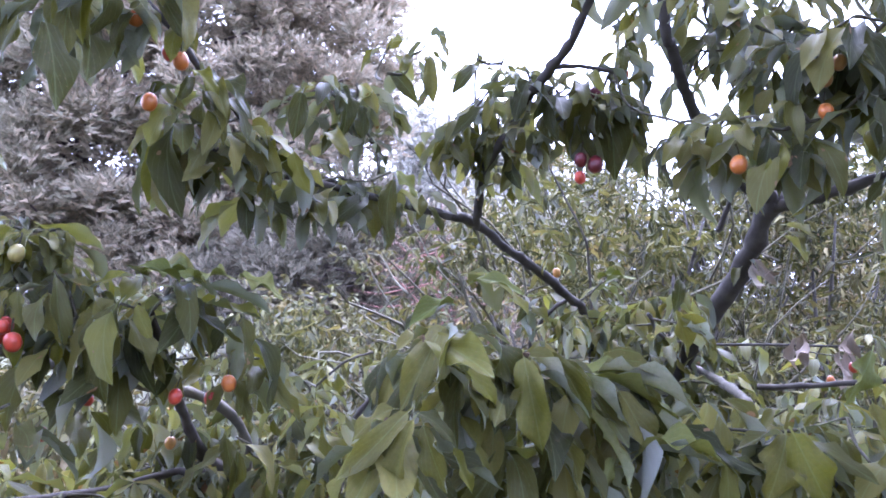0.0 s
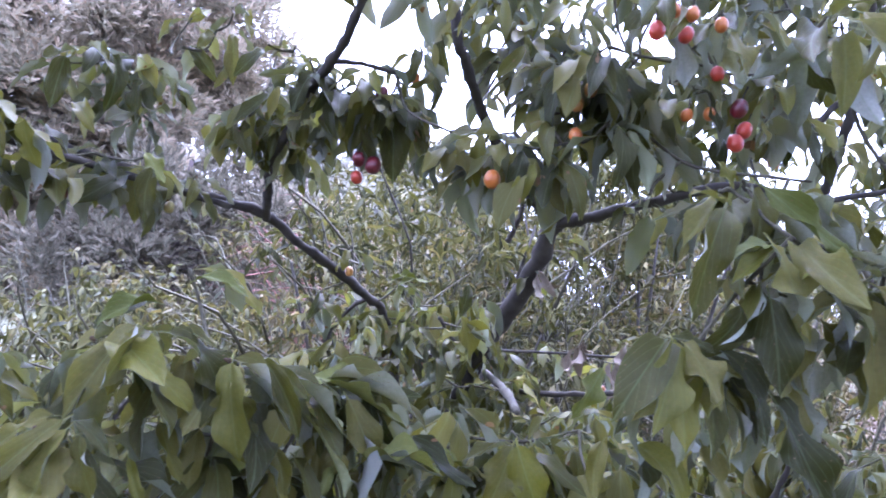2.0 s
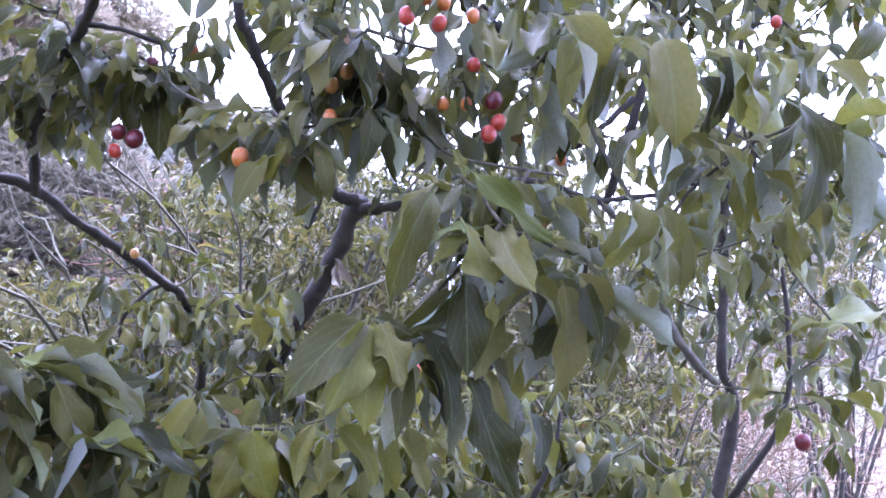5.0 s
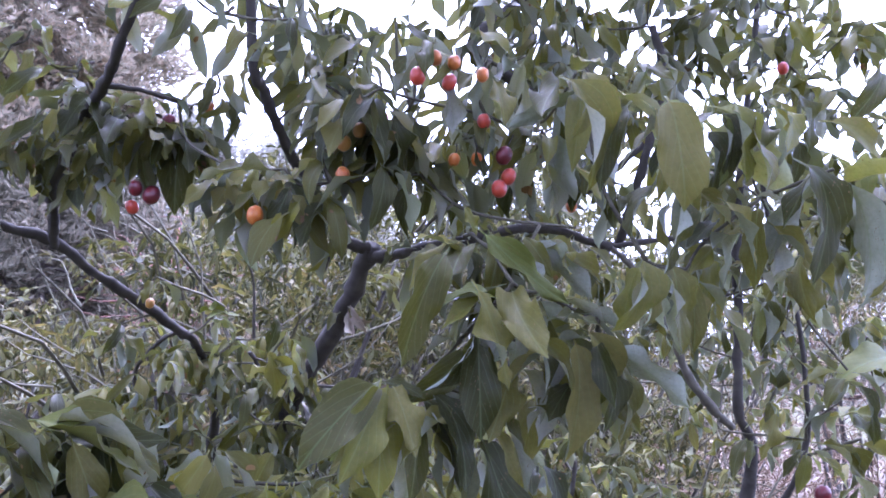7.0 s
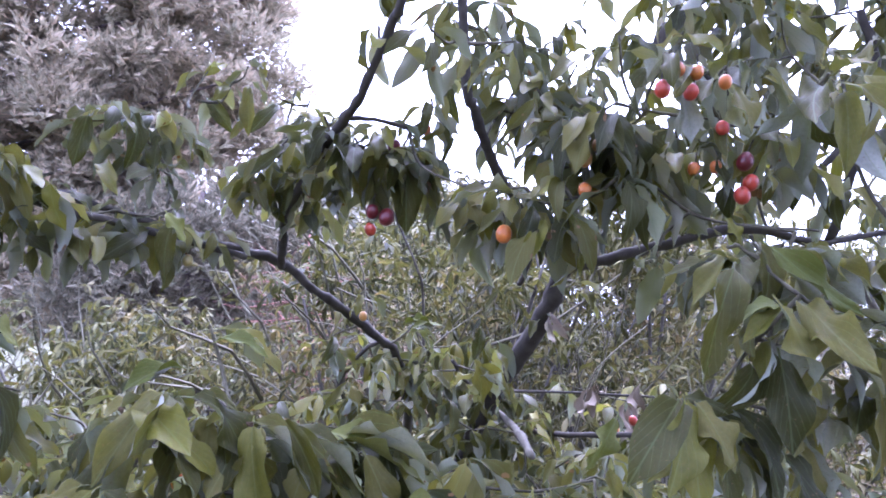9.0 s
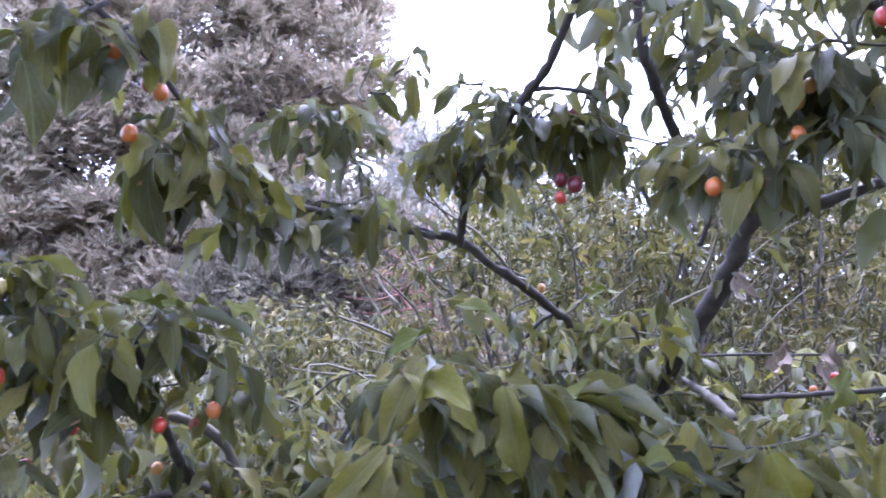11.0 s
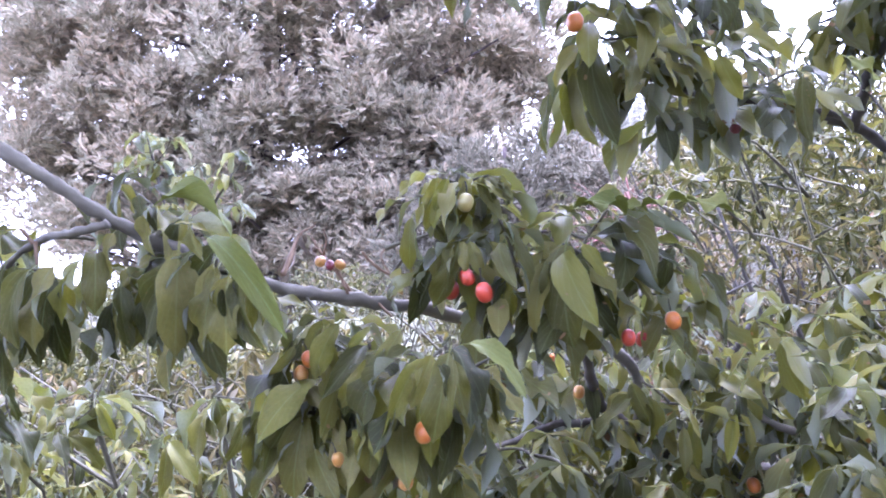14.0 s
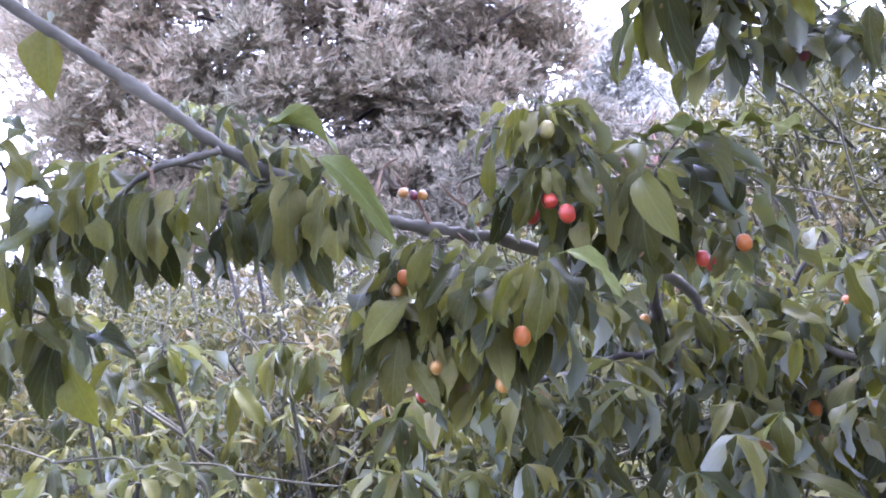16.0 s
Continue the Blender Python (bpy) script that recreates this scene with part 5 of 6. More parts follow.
left.blade((-0.369, 0.6, 1.62), (-0.41, 0.585, 1.582), up=True)
left.blade((-0.372, 0.6, 1.618), (-0.396, 0.592, 1.564), wide=1.18)
left.blade((-0.358, 0.6, 1.616), (-0.339, 0.592, 1.593), wide=1.18)
left.blade((-0.347, 0.61, 1.615), (-0.328, 0.602, 1.57))
left.blade((-0.361, 0.59, 1.616), (-0.352, 0.582, 1.585))
left.blade((-0.396, 0.62, 1.612), (-0.428, 0.612, 1.551))
left.blade((-0.376, 0.59, 1.613), (-0.383, 0.582, 1.577))
left.blade((-0.341, 0.62, 1.62), (-0.326, 0.605, 1.608), up=True)
left.blade((-0.364, 0.58, 1.616), (-0.364, 0.572, 1.589))
left.blade((-0.333, 0.62, 1.585), (-0.337, 0.612, 1.542))
left.blade((-0.292, 0.62, 1.605), (-0.323, 0.612, 1.567), wide=1.18)
left.blade((-0.285, 0.61, 1.605), (-0.288, 0.602, 1.52), wide=1.18)
left.blade((-0.272, 0.62, 1.604), (-0.255, 0.612, 1.572))
left.blade((-0.285, 0.64, 1.631), (-0.325, 0.625, 1.611), up=True)
left.blade((-0.277, 0.65, 1.638), (-0.216, 0.635, 1.624), up=True, wide=1.18)
left.blade((-0.261, 0.65, 1.611), (-0.195, 0.635, 1.576), up=True, wide=1.18)
left.blade((-0.254, 0.66, 1.583), (-0.22, 0.645, 1.548), up=True)
left.blade((-0.296, 0.63, 1.6), (-0.312, 0.622, 1.539), wide=1.18)
left.blade((-0.267, 0.64, 1.602), (-0.27, 0.632, 1.534))
left.blade((-0.274, 0.65, 1.623), (-0.291, 0.635, 1.641), up=True)
left.blade((-0.252, 0.66, 1.56), (-0.267, 0.652, 1.518))
left.blade((-0.23, 0.68, 1.573), (-0.19, 0.665, 1.568), up=True)
left.blade((-0.276, 0.65, 1.563), (-0.254, 0.642, 1.532))
left.blade((-0.313, 0.64, 1.617), (-0.296, 0.632, 1.595))
left.shoot(*(-0.385, 0.512, 1.532), 7, 0.066, 0.8)
left.shoot(*(-0.375, 0.515, 1.538), 2, 0.062, 0.2, face=-25)
left.shoot(*(-0.398, 0.520, 1.536), 4, 0.062, 0.9)
left.shoot(*(-0.441, 0.545, 1.546), 6, 0.06, 0.8)
left.shoot(*(-0.466, 0.550, 1.537), 6, 0.065, 0.85)
left.shoot(*(-0.549, 0.502, 1.610), 5, 0.055, 0.8)
left.shoot(*(-0.612, 0.530, 1.675), 4, 0.062, 0.3, face=-15)
left.shoot(*(-0.588, 0.530, 1.651), 5, 0.045, 0.8)
left.shoot(*(-0.646, 0.530, 1.706), 4, 0.042, 0.9)
left.shoot(*(-0.615, 0.510, 1.664), 4, 0.04, 0.9)
left.shoot(*(-0.590, 0.500, 1.632), 4, 0.055, 0.9)
left.shoot(*(-0.615, 0.490, 1.605), 5, 0.052, 0.95)
left.shoot(*(-0.628, 0.480, 1.646), 3, 0.05, 1.0)
left.shoot(*(-0.770, 0.520, 1.676), 4, 0.06, 0.7)
left.shoot(*(-0.729, 0.510, 1.634), 6, 0.055, 0.95)
left.shoot(*(-0.750, 0.500, 1.636), 4, 0.06, 0.9)
left.shoot(*(-0.770, 0.480, 1.641), 4, 0.06, 0.9)
left.shoot(*(-0.712, 0.520, 1.628), 3, 0.05, 1.0)
left.shoot(*(-0.811, 0.460, 1.650), 4, 0.062, 1.0)
left.shoot(*(-0.779, 0.470, 1.647), 4, 0.062, 1.0)
left.shoot(*(-0.816, 0.470, 1.598), 4, 0.062, 1.0)
left.shoot(*(-0.786, 0.430, 1.685), 3, 0.05, 0.4)
left.shoot(*(-0.407, 0.650, 1.685), 4, 0.045, 0.8)
left.shoot(*(-0.384, 0.640, 1.623), 7, 0.048, 0.7)
left.shoot(*(-0.358, 0.660, 1.614), 5, 0.05, 0.8)
left.shoot(*(-0.286, 0.690, 1.641), 4, 0.06, 0.15)
left.shoot(*(-0.257, 0.690, 1.613), 4, 0.07, 0.35, face=-15)
left.shoot(*(-0.284, 0.650, 1.606), 4, 0.075, 0.95)
left.shoot(*(-0.333, 0.700, 1.626), 4, 0.055, 0.5)
left.shoot(*(-0.421, 0.530, 1.542), 5, 0.058, 0.80)
left.shoot(*(-0.408, 0.530, 1.519), 5, 0.058, 0.80)
left.shoot(*(-0.478, 0.550, 1.518), 5, 0.058, 0.80)
left.shoot(*(-0.375, 0.550, 1.510), 5, 0.058, 0.80)
left.shoot(*(-0.370, 0.640, 1.672), 5, 0.045, 0.80)
left.shoot(*(-0.352, 0.650, 1.661), 5, 0.045, 0.80)
left.shoot(*(-0.375, 0.650, 1.597), 5, 0.045, 0.80)
left.shoot(*(-0.332, 0.650, 1.595), 5, 0.062, 0.70)
left.shoot(*(-0.284, 0.680, 1.617), 5, 0.062, 0.70)
left.blade((-0.529, 0.47, 1.62), (-0.541, 0.462, 1.574), wide=1.2)
left.blade((-0.517, 0.46, 1.615), (-0.517, 0.452, 1.561), wide=1.2)
left.blade((-0.547, 0.475, 1.623), (-0.566, 0.467, 1.576), wide=1.2)
left.blade((-0.562, 0.48, 1.62), (-0.582, 0.472, 1.585), wide=1.2)
left.blade((-0.589, 0.485, 1.606), (-0.598, 0.477, 1.561), wide=1.2)
left.blade((-0.607, 0.49, 1.606), (-0.613, 0.482, 1.568))
left.blade((-0.499, 0.455, 1.605), (-0.492, 0.447, 1.555), wide=1.2)
left.blade((-0.489, 0.46, 1.6), (-0.48, 0.452, 1.569))
left.blade((-0.582, 0.49, 1.627), (-0.606, 0.475, 1.604), up=True)
left.blade((-0.542, 0.48, 1.618), (-0.555, 0.472, 1.562), wide=1.2)
left.blade((-0.564, 0.5, 1.655), (-0.574, 0.492, 1.626))
left.blade((-0.608, 0.51, 1.68), (-0.598, 0.502, 1.647))
left.blade((-0.711, 0.45, 1.637), (-0.705, 0.442, 1.574), wide=1.2)
left.blade((-0.682, 0.45, 1.63), (-0.682, 0.442, 1.576), wide=1.2)
left.blade((-0.643, 0.445, 1.625), (-0.65, 0.437, 1.586), wide=1.2)
left.blade((-0.694, 0.45, 1.656), (-0.711, 0.435, 1.641), up=True, wide=1.2)
left.blade((-0.727, 0.45, 1.592), (-0.717, 0.442, 1.55), wide=1.2)
left.blade((-0.728, 0.44, 1.576), (-0.72, 0.432, 1.527), wide=1.2)
left.blade((-0.687, 0.47, 1.661), (-0.705, 0.455, 1.645), up=True)
left.shoot(*(-0.538, 0.5, 1.622), 6, 0.068, 0.95)
left.shoot(*(-0.588, 0.52, 1.633), 5, 0.062, 0.95)
left.shoot(*(-0.708, 0.49, 1.637), 6, 0.068, 1.0)
left.shoot(*(-0.746, 0.48, 1.646), 6, 0.068, 1.0)
left.blade((-0.556, 0.465, 1.666), (-0.498, 0.45, 1.63), up=True, wide=0.8, fresh=True)
left.blade((-0.509, 0.445, 1.632), (-0.461, 0.43, 1.554), up=True, wide=0.6, fresh=True)
left.blade((-0.347, 0.475, 1.544), (-0.312, 0.46, 1.507), up=True, wide=0.9, fresh=True)
left.blade((-0.222, 0.62, 1.628), (-0.18, 0.605, 1.626), up=True, fresh=True)
left.blade((-0.187, 0.64, 1.631), (-0.143, 0.625, 1.608), up=True, fresh=True)
left.blade((-0.235, 0.62, 1.624), (-0.267, 0.605, 1.638), up=True, fresh=True)
left.blade((-0.217, 0.63, 1.625), (-0.242, 0.615, 1.631), up=True, fresh=True)
left.blade((-0.152, 0.8, 1.46), (-0.13, 0.785, 1.452), up=True, fresh=True)
left.blade((-0.277, 0.645, 1.637), (-0.217, 0.63, 1.623), up=True, wide=0.9, fresh=True)
left.blade((-0.767, 0.46, 1.682), (-0.791, 0.452, 1.62), wide=1.2)
left.blade((-0.729, 0.45, 1.635), (-0.741, 0.442, 1.577), wide=1.2)
left.blade((-0.698, 0.45, 1.617), (-0.703, 0.442, 1.575))
left.blade((-0.671, 0.45, 1.618), (-0.668, 0.442, 1.58), wide=1.2)
left.blade((-0.648, 0.46, 1.62), (-0.655, 0.452, 1.578), wide=1.2)
left.blade((-0.807, 0.46, 1.613), (-0.802, 0.452, 1.545), wide=1.2)
left.blade((-0.769, 0.46, 1.608), (-0.785, 0.452, 1.544), wide=1.2)
left.blade((-0.803, 0.46, 1.554), (-0.818, 0.452, 1.496), wide=1.2)
left.blade((-0.776, 0.47, 1.526), (-0.796, 0.462, 1.454), wide=1.2)
left.blade((-0.783, 0.48, 1.52), (-0.748, 0.472, 1.444), wide=1.2)
left.blade((-0.745, 0.49, 1.496), (-0.764, 0.482, 1.442), wide=1.2)
left.blade((-0.772, 0.49, 1.518), (-0.709, 0.475, 1.496), up=True)
left.blade((-0.76, 0.45, 1.696), (-0.788, 0.435, 1.675), up=True)
left.blade((-0.709, 0.43, 1.773), (-0.708, 0.422, 1.705), wide=1.2)
left.blade((-0.841, 0.5, 1.722), (-0.797, 0.485, 1.692), up=True)
left.finish()

# ---- the right cherry tree: two thin upright stems ----
right = Tree("cornelian_cherry_tree", 0.95, 0.95, "cornelian cherry tree with thin upright stems and large hanging leaves", 13)
right.limb([(0.95, 0.95, 0, 0.026), (0.94, 0.90, 0.9, 0.02), (1.037, 0.860, 1.436, 0.0125), (1.000, 0.840, 1.556, 0.0105), (0.996, 0.840, 1.674, 0.0095), (0.992, 0.840, 1.820, 0.009), (1.024, 0.860, 2.029, 0.0075), (1.044, 0.860, 2.229, 0.007), (1.029, 0.860, 2.429, 0.006)], label="dark upright stem")
right.limb([(1.045, 0.860, 1.351, 0.009), (1.063, 0.800, 1.457, 0.0065), (1.079, 0.790, 1.524, 0.006), (1.066, 0.780, 1.606, 0.0055), (1.045, 0.780, 1.719, 0.005), (1.010, 0.780, 1.790, 0.005), (0.977, 0.780, 1.918, 0.004)])
right.limb([(0.988, 0.840, 1.531, 0.007), (0.942, 0.830, 1.559, 0.0095), (0.896, 0.820, 1.598, 0.0085), (0.858, 0.820, 1.663, 0.0065), (0.806, 0.820, 1.738, 0.006), (0.744, 0.800, 1.772, 0.0055)], PALE_BARK)
right.limb([(0.767, 0.820, 1.777, 0.0085), (0.765, 0.790, 1.824, 0.0085), (0.769, 0.770, 1.882, 0.0085), (0.780, 0.760, 1.943, 0.0085), (0.786, 0.750, 2.010, 0.008), (0.764, 0.750, 2.074, 0.007)])
right.limb([(0.696, 0.800, 1.839, 0.006), (0.715, 0.790, 1.855, 0.006), (0.775, 0.780, 1.916, 0.007)])
right.limb([(0.706, 0.880, 1.980, 0.008), (0.559, 0.890, 2.051, 0.012), (0.609, 0.910, 2.123, 0.014), (0.653, 0.930, 2.189, 0.013), (0.749, 1.000, 2.436, 0.011)])
right.limb([(1.082, 0.790, 1.500, 0.0035), (1.089, 0.750, 1.519, 0.003), (1.102, 0.720, 1.535, 0.0025)], TWIG)
right.limb([(0.988, 0.840, 1.824, 0.006), (0.869, 0.820, 1.802, 0.0055), (0.736, 0.800, 1.771, 0.005)])
right.limb([(0.641, 0.750, 1.389, 0.005), (0.650, 0.720, 1.449, 0.004), (0.645, 0.700, 1.504, 0.003)])
right.shoot(*(0.655, 0.500, 1.733), 3, 0.05, 0.7)
right.shoot(*(0.891, 0.650, 1.734), 3, 0.06, 1.0)
right.shoot(*(0.773, 0.500, 1.748), 4, 0.06, 0.9)
right.shoot(*(0.938, 0.750, 1.533), 4, 0.05, 0.7)
right.shoot(*(1.004, 0.720, 1.532), 5, 0.055, 0.8)
right.shoot(*(0.988, 0.650, 1.590), 4, 0.055, 0.6)
right.shoot(*(0.973, 0.740, 1.596), 4, 0.05, 0.8)
right.shoot(*(0.762, 0.700, 1.676), 4, 0.05, 0.6)
right.shoot(*(0.881, 0.720, 1.724), 3, 0.05, 0.9)
right.shoot(*(0.824, 0.500, 1.629), 3, 0.05, 0.3)
right.shoot(*(0.657, 0.600, 1.959), 5, 0.06, 0.9)
right.shoot(*(0.645, 0.600, 1.902), 4, 0.06, 0.6)
right.shoot(*(0.873, 0.800, 2.125), 6, 0.06, 0.9)
right.shoot(*(0.947, 0.800, 2.087), 6, 0.06, 0.9)
right.shoot(*(0.955, 0.700, 2.035), 6, 0.06, 0.9)
right.shoot(*(0.962, 0.660, 2.006), 5, 0.06, 0.9)
right.shoot(*(1.012, 0.660, 2.080), 5, 0.06, 0.7)
right.shoot(*(0.955, 0.700, 2.109), 5, 0.06, 0.9)
right.shoot(*(0.710, 0.800, 2.089), 6, 0.06, 0.9)
right.shoot(*(0.623, 0.800, 2.054), 6, 0.06, 0.9)
right.fruit(*(0.855, 0.550, 1.501), "dark", 0.020)
right.fruit(*(0.928, 0.680, 2.021), "red", 0.018)
right.fruit(*(0.866, 0.500, 1.788), "dark", 0.018)
right.fruit(*(0.680, 0.700, 1.463), "green", 0.015)
right.fill((1.0, 0.95, 2.05), (0.42, 0.25, 0.38), 190, 0.065, 41, coarse=True)
right.fill((0.75, 0.95, 1.25), (0.35, 0.25, 0.16), 40, 0.06, 42, coarse=True)
right.fill((1.45, 1.15, 1.75), (0.25, 0.3, 0.5), 60, 0.065, 43, coarse=True)
right.limb([(1.030, 0.860, 2.419, 0.008), (1.0, 0.9, 2.7, 0.006), (1.1, 0.95, 3.1, 0.004)])
right.fill((1.0, 0.95, 2.85), (0.5, 0.5, 0.4), 90, 0.07, 46, coarse=True)
# single leaves that stand out
right.blade((0.832, 0.600, 1.705), (0.807, 0.588, 1.632))
right.blade((0.804, 0.600, 1.702), (0.800, 0.588, 1.639))
right.blade((0.924, 0.600, 1.617), (0.980, 0.588, 1.635), up=True)
right.blade((0.924, 0.700, 1.580), (0.919, 0.688, 1.538))
right.blade((0.942, 0.620, 1.542), (0.974, 0.608, 1.508), up=True)
right.fill((1.15, 0.95, 1.78), (0.3, 0.2, 0.22), 50, 0.06, 45, coarse=True)
right.blade((0.507, 0.36, 1.799), (0.514, 0.352, 1.724), wide=1.22)
right.blade((0.506, 0.38, 1.802), (0.509, 0.372, 1.734))
right.blade((0.525, 0.37, 1.74), (0.507, 0.362, 1.684), wide=1.22)
right.blade((0.598, 0.4, 1.826), (0.598, 0.392, 1.761), wide=1.22)
right.blade((0.603, 0.42, 1.825), (0.593, 0.412, 1.763))
right.blade((0.614, 0.35, 1.77), (0.615, 0.342, 1.685), wide=1.22)
right.blade((0.563, 0.37, 1.74), (0.583, 0.362, 1.693))
right.blade((0.649, 0.36, 1.81), (0.692, 0.352, 1.765), wide=1.22)
right.blade((0.518, 0.368, 1.691), (0.52, 0.36, 1.632), wide=1.22)
right.blade((0.504, 0.38, 1.693), (0.478, 0.372, 1.643), wide=1.22)
right.blade((0.453, 0.4, 1.818), (0.465, 0.392, 1.737))
right.blade((0.493, 0.39, 1.803), (0.47, 0.382, 1.736))
right.blade((0.733, 0.41, 1.802), (0.715, 0.402, 1.716), wide=1.22)
right.blade((0.753, 0.5, 1.901), (0.766, 0.492, 1.834), wide=1.22)
right.blade((0.749, 0.52, 1.896), (0.748, 0.512, 1.819), wide=1.22)
right.blade((0.475, 0.42, 1.835), (0.463, 0.412, 1.78))
right.blade((0.613, 0.45, 1.82), (0.607, 0.442, 1.762))
right.blade((0.616, 0.4, 1.755), (0.631, 0.385, 1.752), up=True)
right.blade((0.612, 0.44, 1.74), (0.571, 0.425, 1.712), up=True)
right.blade((0.631, 0.48, 1.692), (0.616, 0.472, 1.651))
right.blade((0.748, 0.5, 1.717), (0.763, 0.492, 1.675))
right.blade((0.806, 0.52, 1.72), (0.785, 0.512, 1.673))
right.blade((0.763, 0.47, 1.743), (0.77, 0.462, 1.686))
right.blade((0.864, 0.5, 1.76), (0.842, 0.492, 1.7))
right.blade((0.894, 0.62, 1.632), (0.93, 0.612, 1.595))
right.blade((0.924, 0.62, 1.541), (0.98, 0.612, 1.477), wide=1.22)
right.blade((0.894, 0.66, 1.569), (0.863, 0.652, 1.515))
right.blade((0.935, 0.6, 1.577), (0.989, 0.585, 1.561), up=True)
right.blade((0.588, 0.5, 1.654), (0.612, 0.485, 1.642), up=True)
right.blade((0.797, 0.44, 1.905), (0.748, 0.432, 1.845))
right.blade((0.607, 0.46, 1.875), (0.62, 0.452, 1.836))
right.blade((0.673, 0.46, 1.89), (0.642, 0.452, 1.855))
right.blade((0.721, 0.7, 1.651), (0.735, 0.692, 1.598))
right.blade((0.939, 0.58, 1.547), (0.983, 0.572, 1.505))
right.shoot(*(0.599, 0.440, 1.841), 4, 0.085, 1.05)
right.shoot(*(0.671, 0.450, 1.852), 4, 0.06, 0.95)
right.shoot(*(0.641, 0.420, 1.762), 4, 0.062, 0.9)
right.shoot(*(0.662, 0.370, 1.778), 4, 0.075, 0.95)
right.shoot(*(0.578, 0.430, 1.698), 3, 0.062, 1.1)
right.shoot(*(0.556, 0.450, 1.704), 3, 0.05, 1.0)
right.shoot(*(0.509, 0.480, 1.857), 3, 0.075, 1.1)
right.shoot(*(0.576, 0.440, 1.772), 3, 0.06, 1.1)
right.blade((1.014, 0.6, 1.644), (0.903, 0.585, 1.608), up=True, fresh=True)
right.blade((0.831, 0.62, 1.709), (0.823, 0.612, 1.637), wide=1.1, fresh=True)
right.blade((0.599, 0.415, 1.822), (0.589, 0.407, 1.763), fresh=True)
right.blade((0.727, 0.405, 1.797), (0.709, 0.397, 1.717), fresh=True)
right.finish()

# ---- a low cherry shrub and a taller one with thin shoots ----
low = Tree("cornelian_cherry_shrub", -1.05, 1.25, "low cornelian cherry shrub with pale green arching leaves", 14)
low.limb([(-1.05, 1.25, 0, 0.013), (-1.08, 1.22, 0.6, 0.009), (-1.168, 1.100, 1.377, 0.006), (-1.149, 1.080, 1.440, 0.004)], TWIG)
low.limb([(-1.05, 1.25, 0, 0.013), (-0.95, 1.2, 0.6, 0.009), (-0.892, 1.050, 1.410, 0.005), (-0.898, 1.050, 1.466, 0.003)], TWIG)
low.limb([(-1.05, 1.25, 0, 0.013), (-1.2, 1.05, 0.6, 0.009), (-1.173, 0.900, 1.390, 0.005), (-1.141, 0.880, 1.461, 0.003)], TWIG)
low.limb([(-1.338, 1.200, 1.441, 0.003), (-1.391, 1.200, 1.479, 0.0025), (-1.430, 1.200, 1.505, 0.002)], PALE_BARK)
low.shoot(*(-1.149, 1.080, 1.458), 6, 0.085, 0.5)
low.shoot(*(-1.216, 1.100, 1.441), 4, 0.08, 0.7)
low.shoot(*(-1.115, 1.100, 1.434), 4, 0.075, 0.8)
low.shoot(*(-0.869, 1.000, 1.446), 6, 0.075, 0.8)
low.shoot(*(-0.821, 1.000, 1.438), 5, 0.075, 0.9)
low.shoot(*(-1.105, 0.850, 1.471), 5, 0.075, 0.5)
low.shoot(*(-1.087, 0.800, 1.536), 3, 0.06, 0.3)
low.shoot(*(-1.120, 0.850, 1.425), 4, 0.08, 1.0)
low.shoot(*(-1.166, 1.000, 1.419), 5, 0.075, 0.8)
low.shoot(*(-1.036, 1.100, 1.369), 5, 0.08, 0.8)
low.shoot(*(-1.149, 0.800, 1.323), 6, 0.075, 0.4)
low.shoot(*(-1.004, 0.800, 1.309), 6, 0.075, 0.5)
low.shoot(*(-0.959, 0.850, 1.299), 5, 0.075, 0.5)
low.shoot(*(-0.878, 0.850, 1.280), 5, 0.07, 0.5)
low.shoot(*(-1.192, 0.950, 1.495), 5, 0.075, 0.7)
low.shoot(*(-1.089, 1.000, 1.469), 5, 0.075, 0.7)
low.shoot(*(-0.723, 0.850, 1.259), 5, 0.07, 0.6)
low.fruit(*(-1.198, 0.900, 1.400), "red", 0.014)
low.fill((-1.1, 1.35, 1.17), (0.6, 0.3, 0.2), 190, 0.058, 44, coarse=True)
low.finish()

tall = Tree("cornelian_cherry_shrub", -1.6, 2.3, "cornelian cherry shrub with tall thin leafy shoots", 15)
tall.limb([(-1.6, 2.3, 0, 0.02), (-1.62, 2.28, 1.0, 0.014), (-1.597, 2.200, 1.811, 0.008), (-1.467, 2.170, 2.029, 0.004)])
tall.limb([(-1.6, 2.3, 0, 0.02), (-1.7, 2.3, 1.0, 0.014), (-1.783, 2.250, 1.876, 0.008), (-1.806, 2.200, 2.206, 0.004)])
tall.shoot(*(-1.436, 2.170, 2.112), 5, 0.09, 0.6)
tall.shoot(*(-1.499, 2.170, 2.033), 5, 0.08, 0.7)
tall.shoot(*(-1.814, 2.200, 2.238), 6, 0.085, 0.7)
tall.shoot(*(-1.858, 2.200, 2.162), 6, 0.085, 0.8)
tall.shoot(*(-1.767, 2.200, 2.128), 6, 0.085, 0.8)
tall.shoot(*(-1.714, 2.200, 2.191), 5, 0.08, 0.7)
tall.shoot(*(-1.682, 2.200, 2.064), 6, 0.085, 0.8)
tall.shoot(*(-1.611, 2.200, 2.094), 6, 0.085, 0.7)
tall.shoot(*(-1.599, 2.200, 1.991), 6, 0.085, 0.8)
tall.shoot(*(-1.738, 2.200, 1.970), 6, 0.085, 0.8)
tall.shoot(*(-1.494, 2.200, 1.937), 6, 0.085, 0.8)
tall.finish()

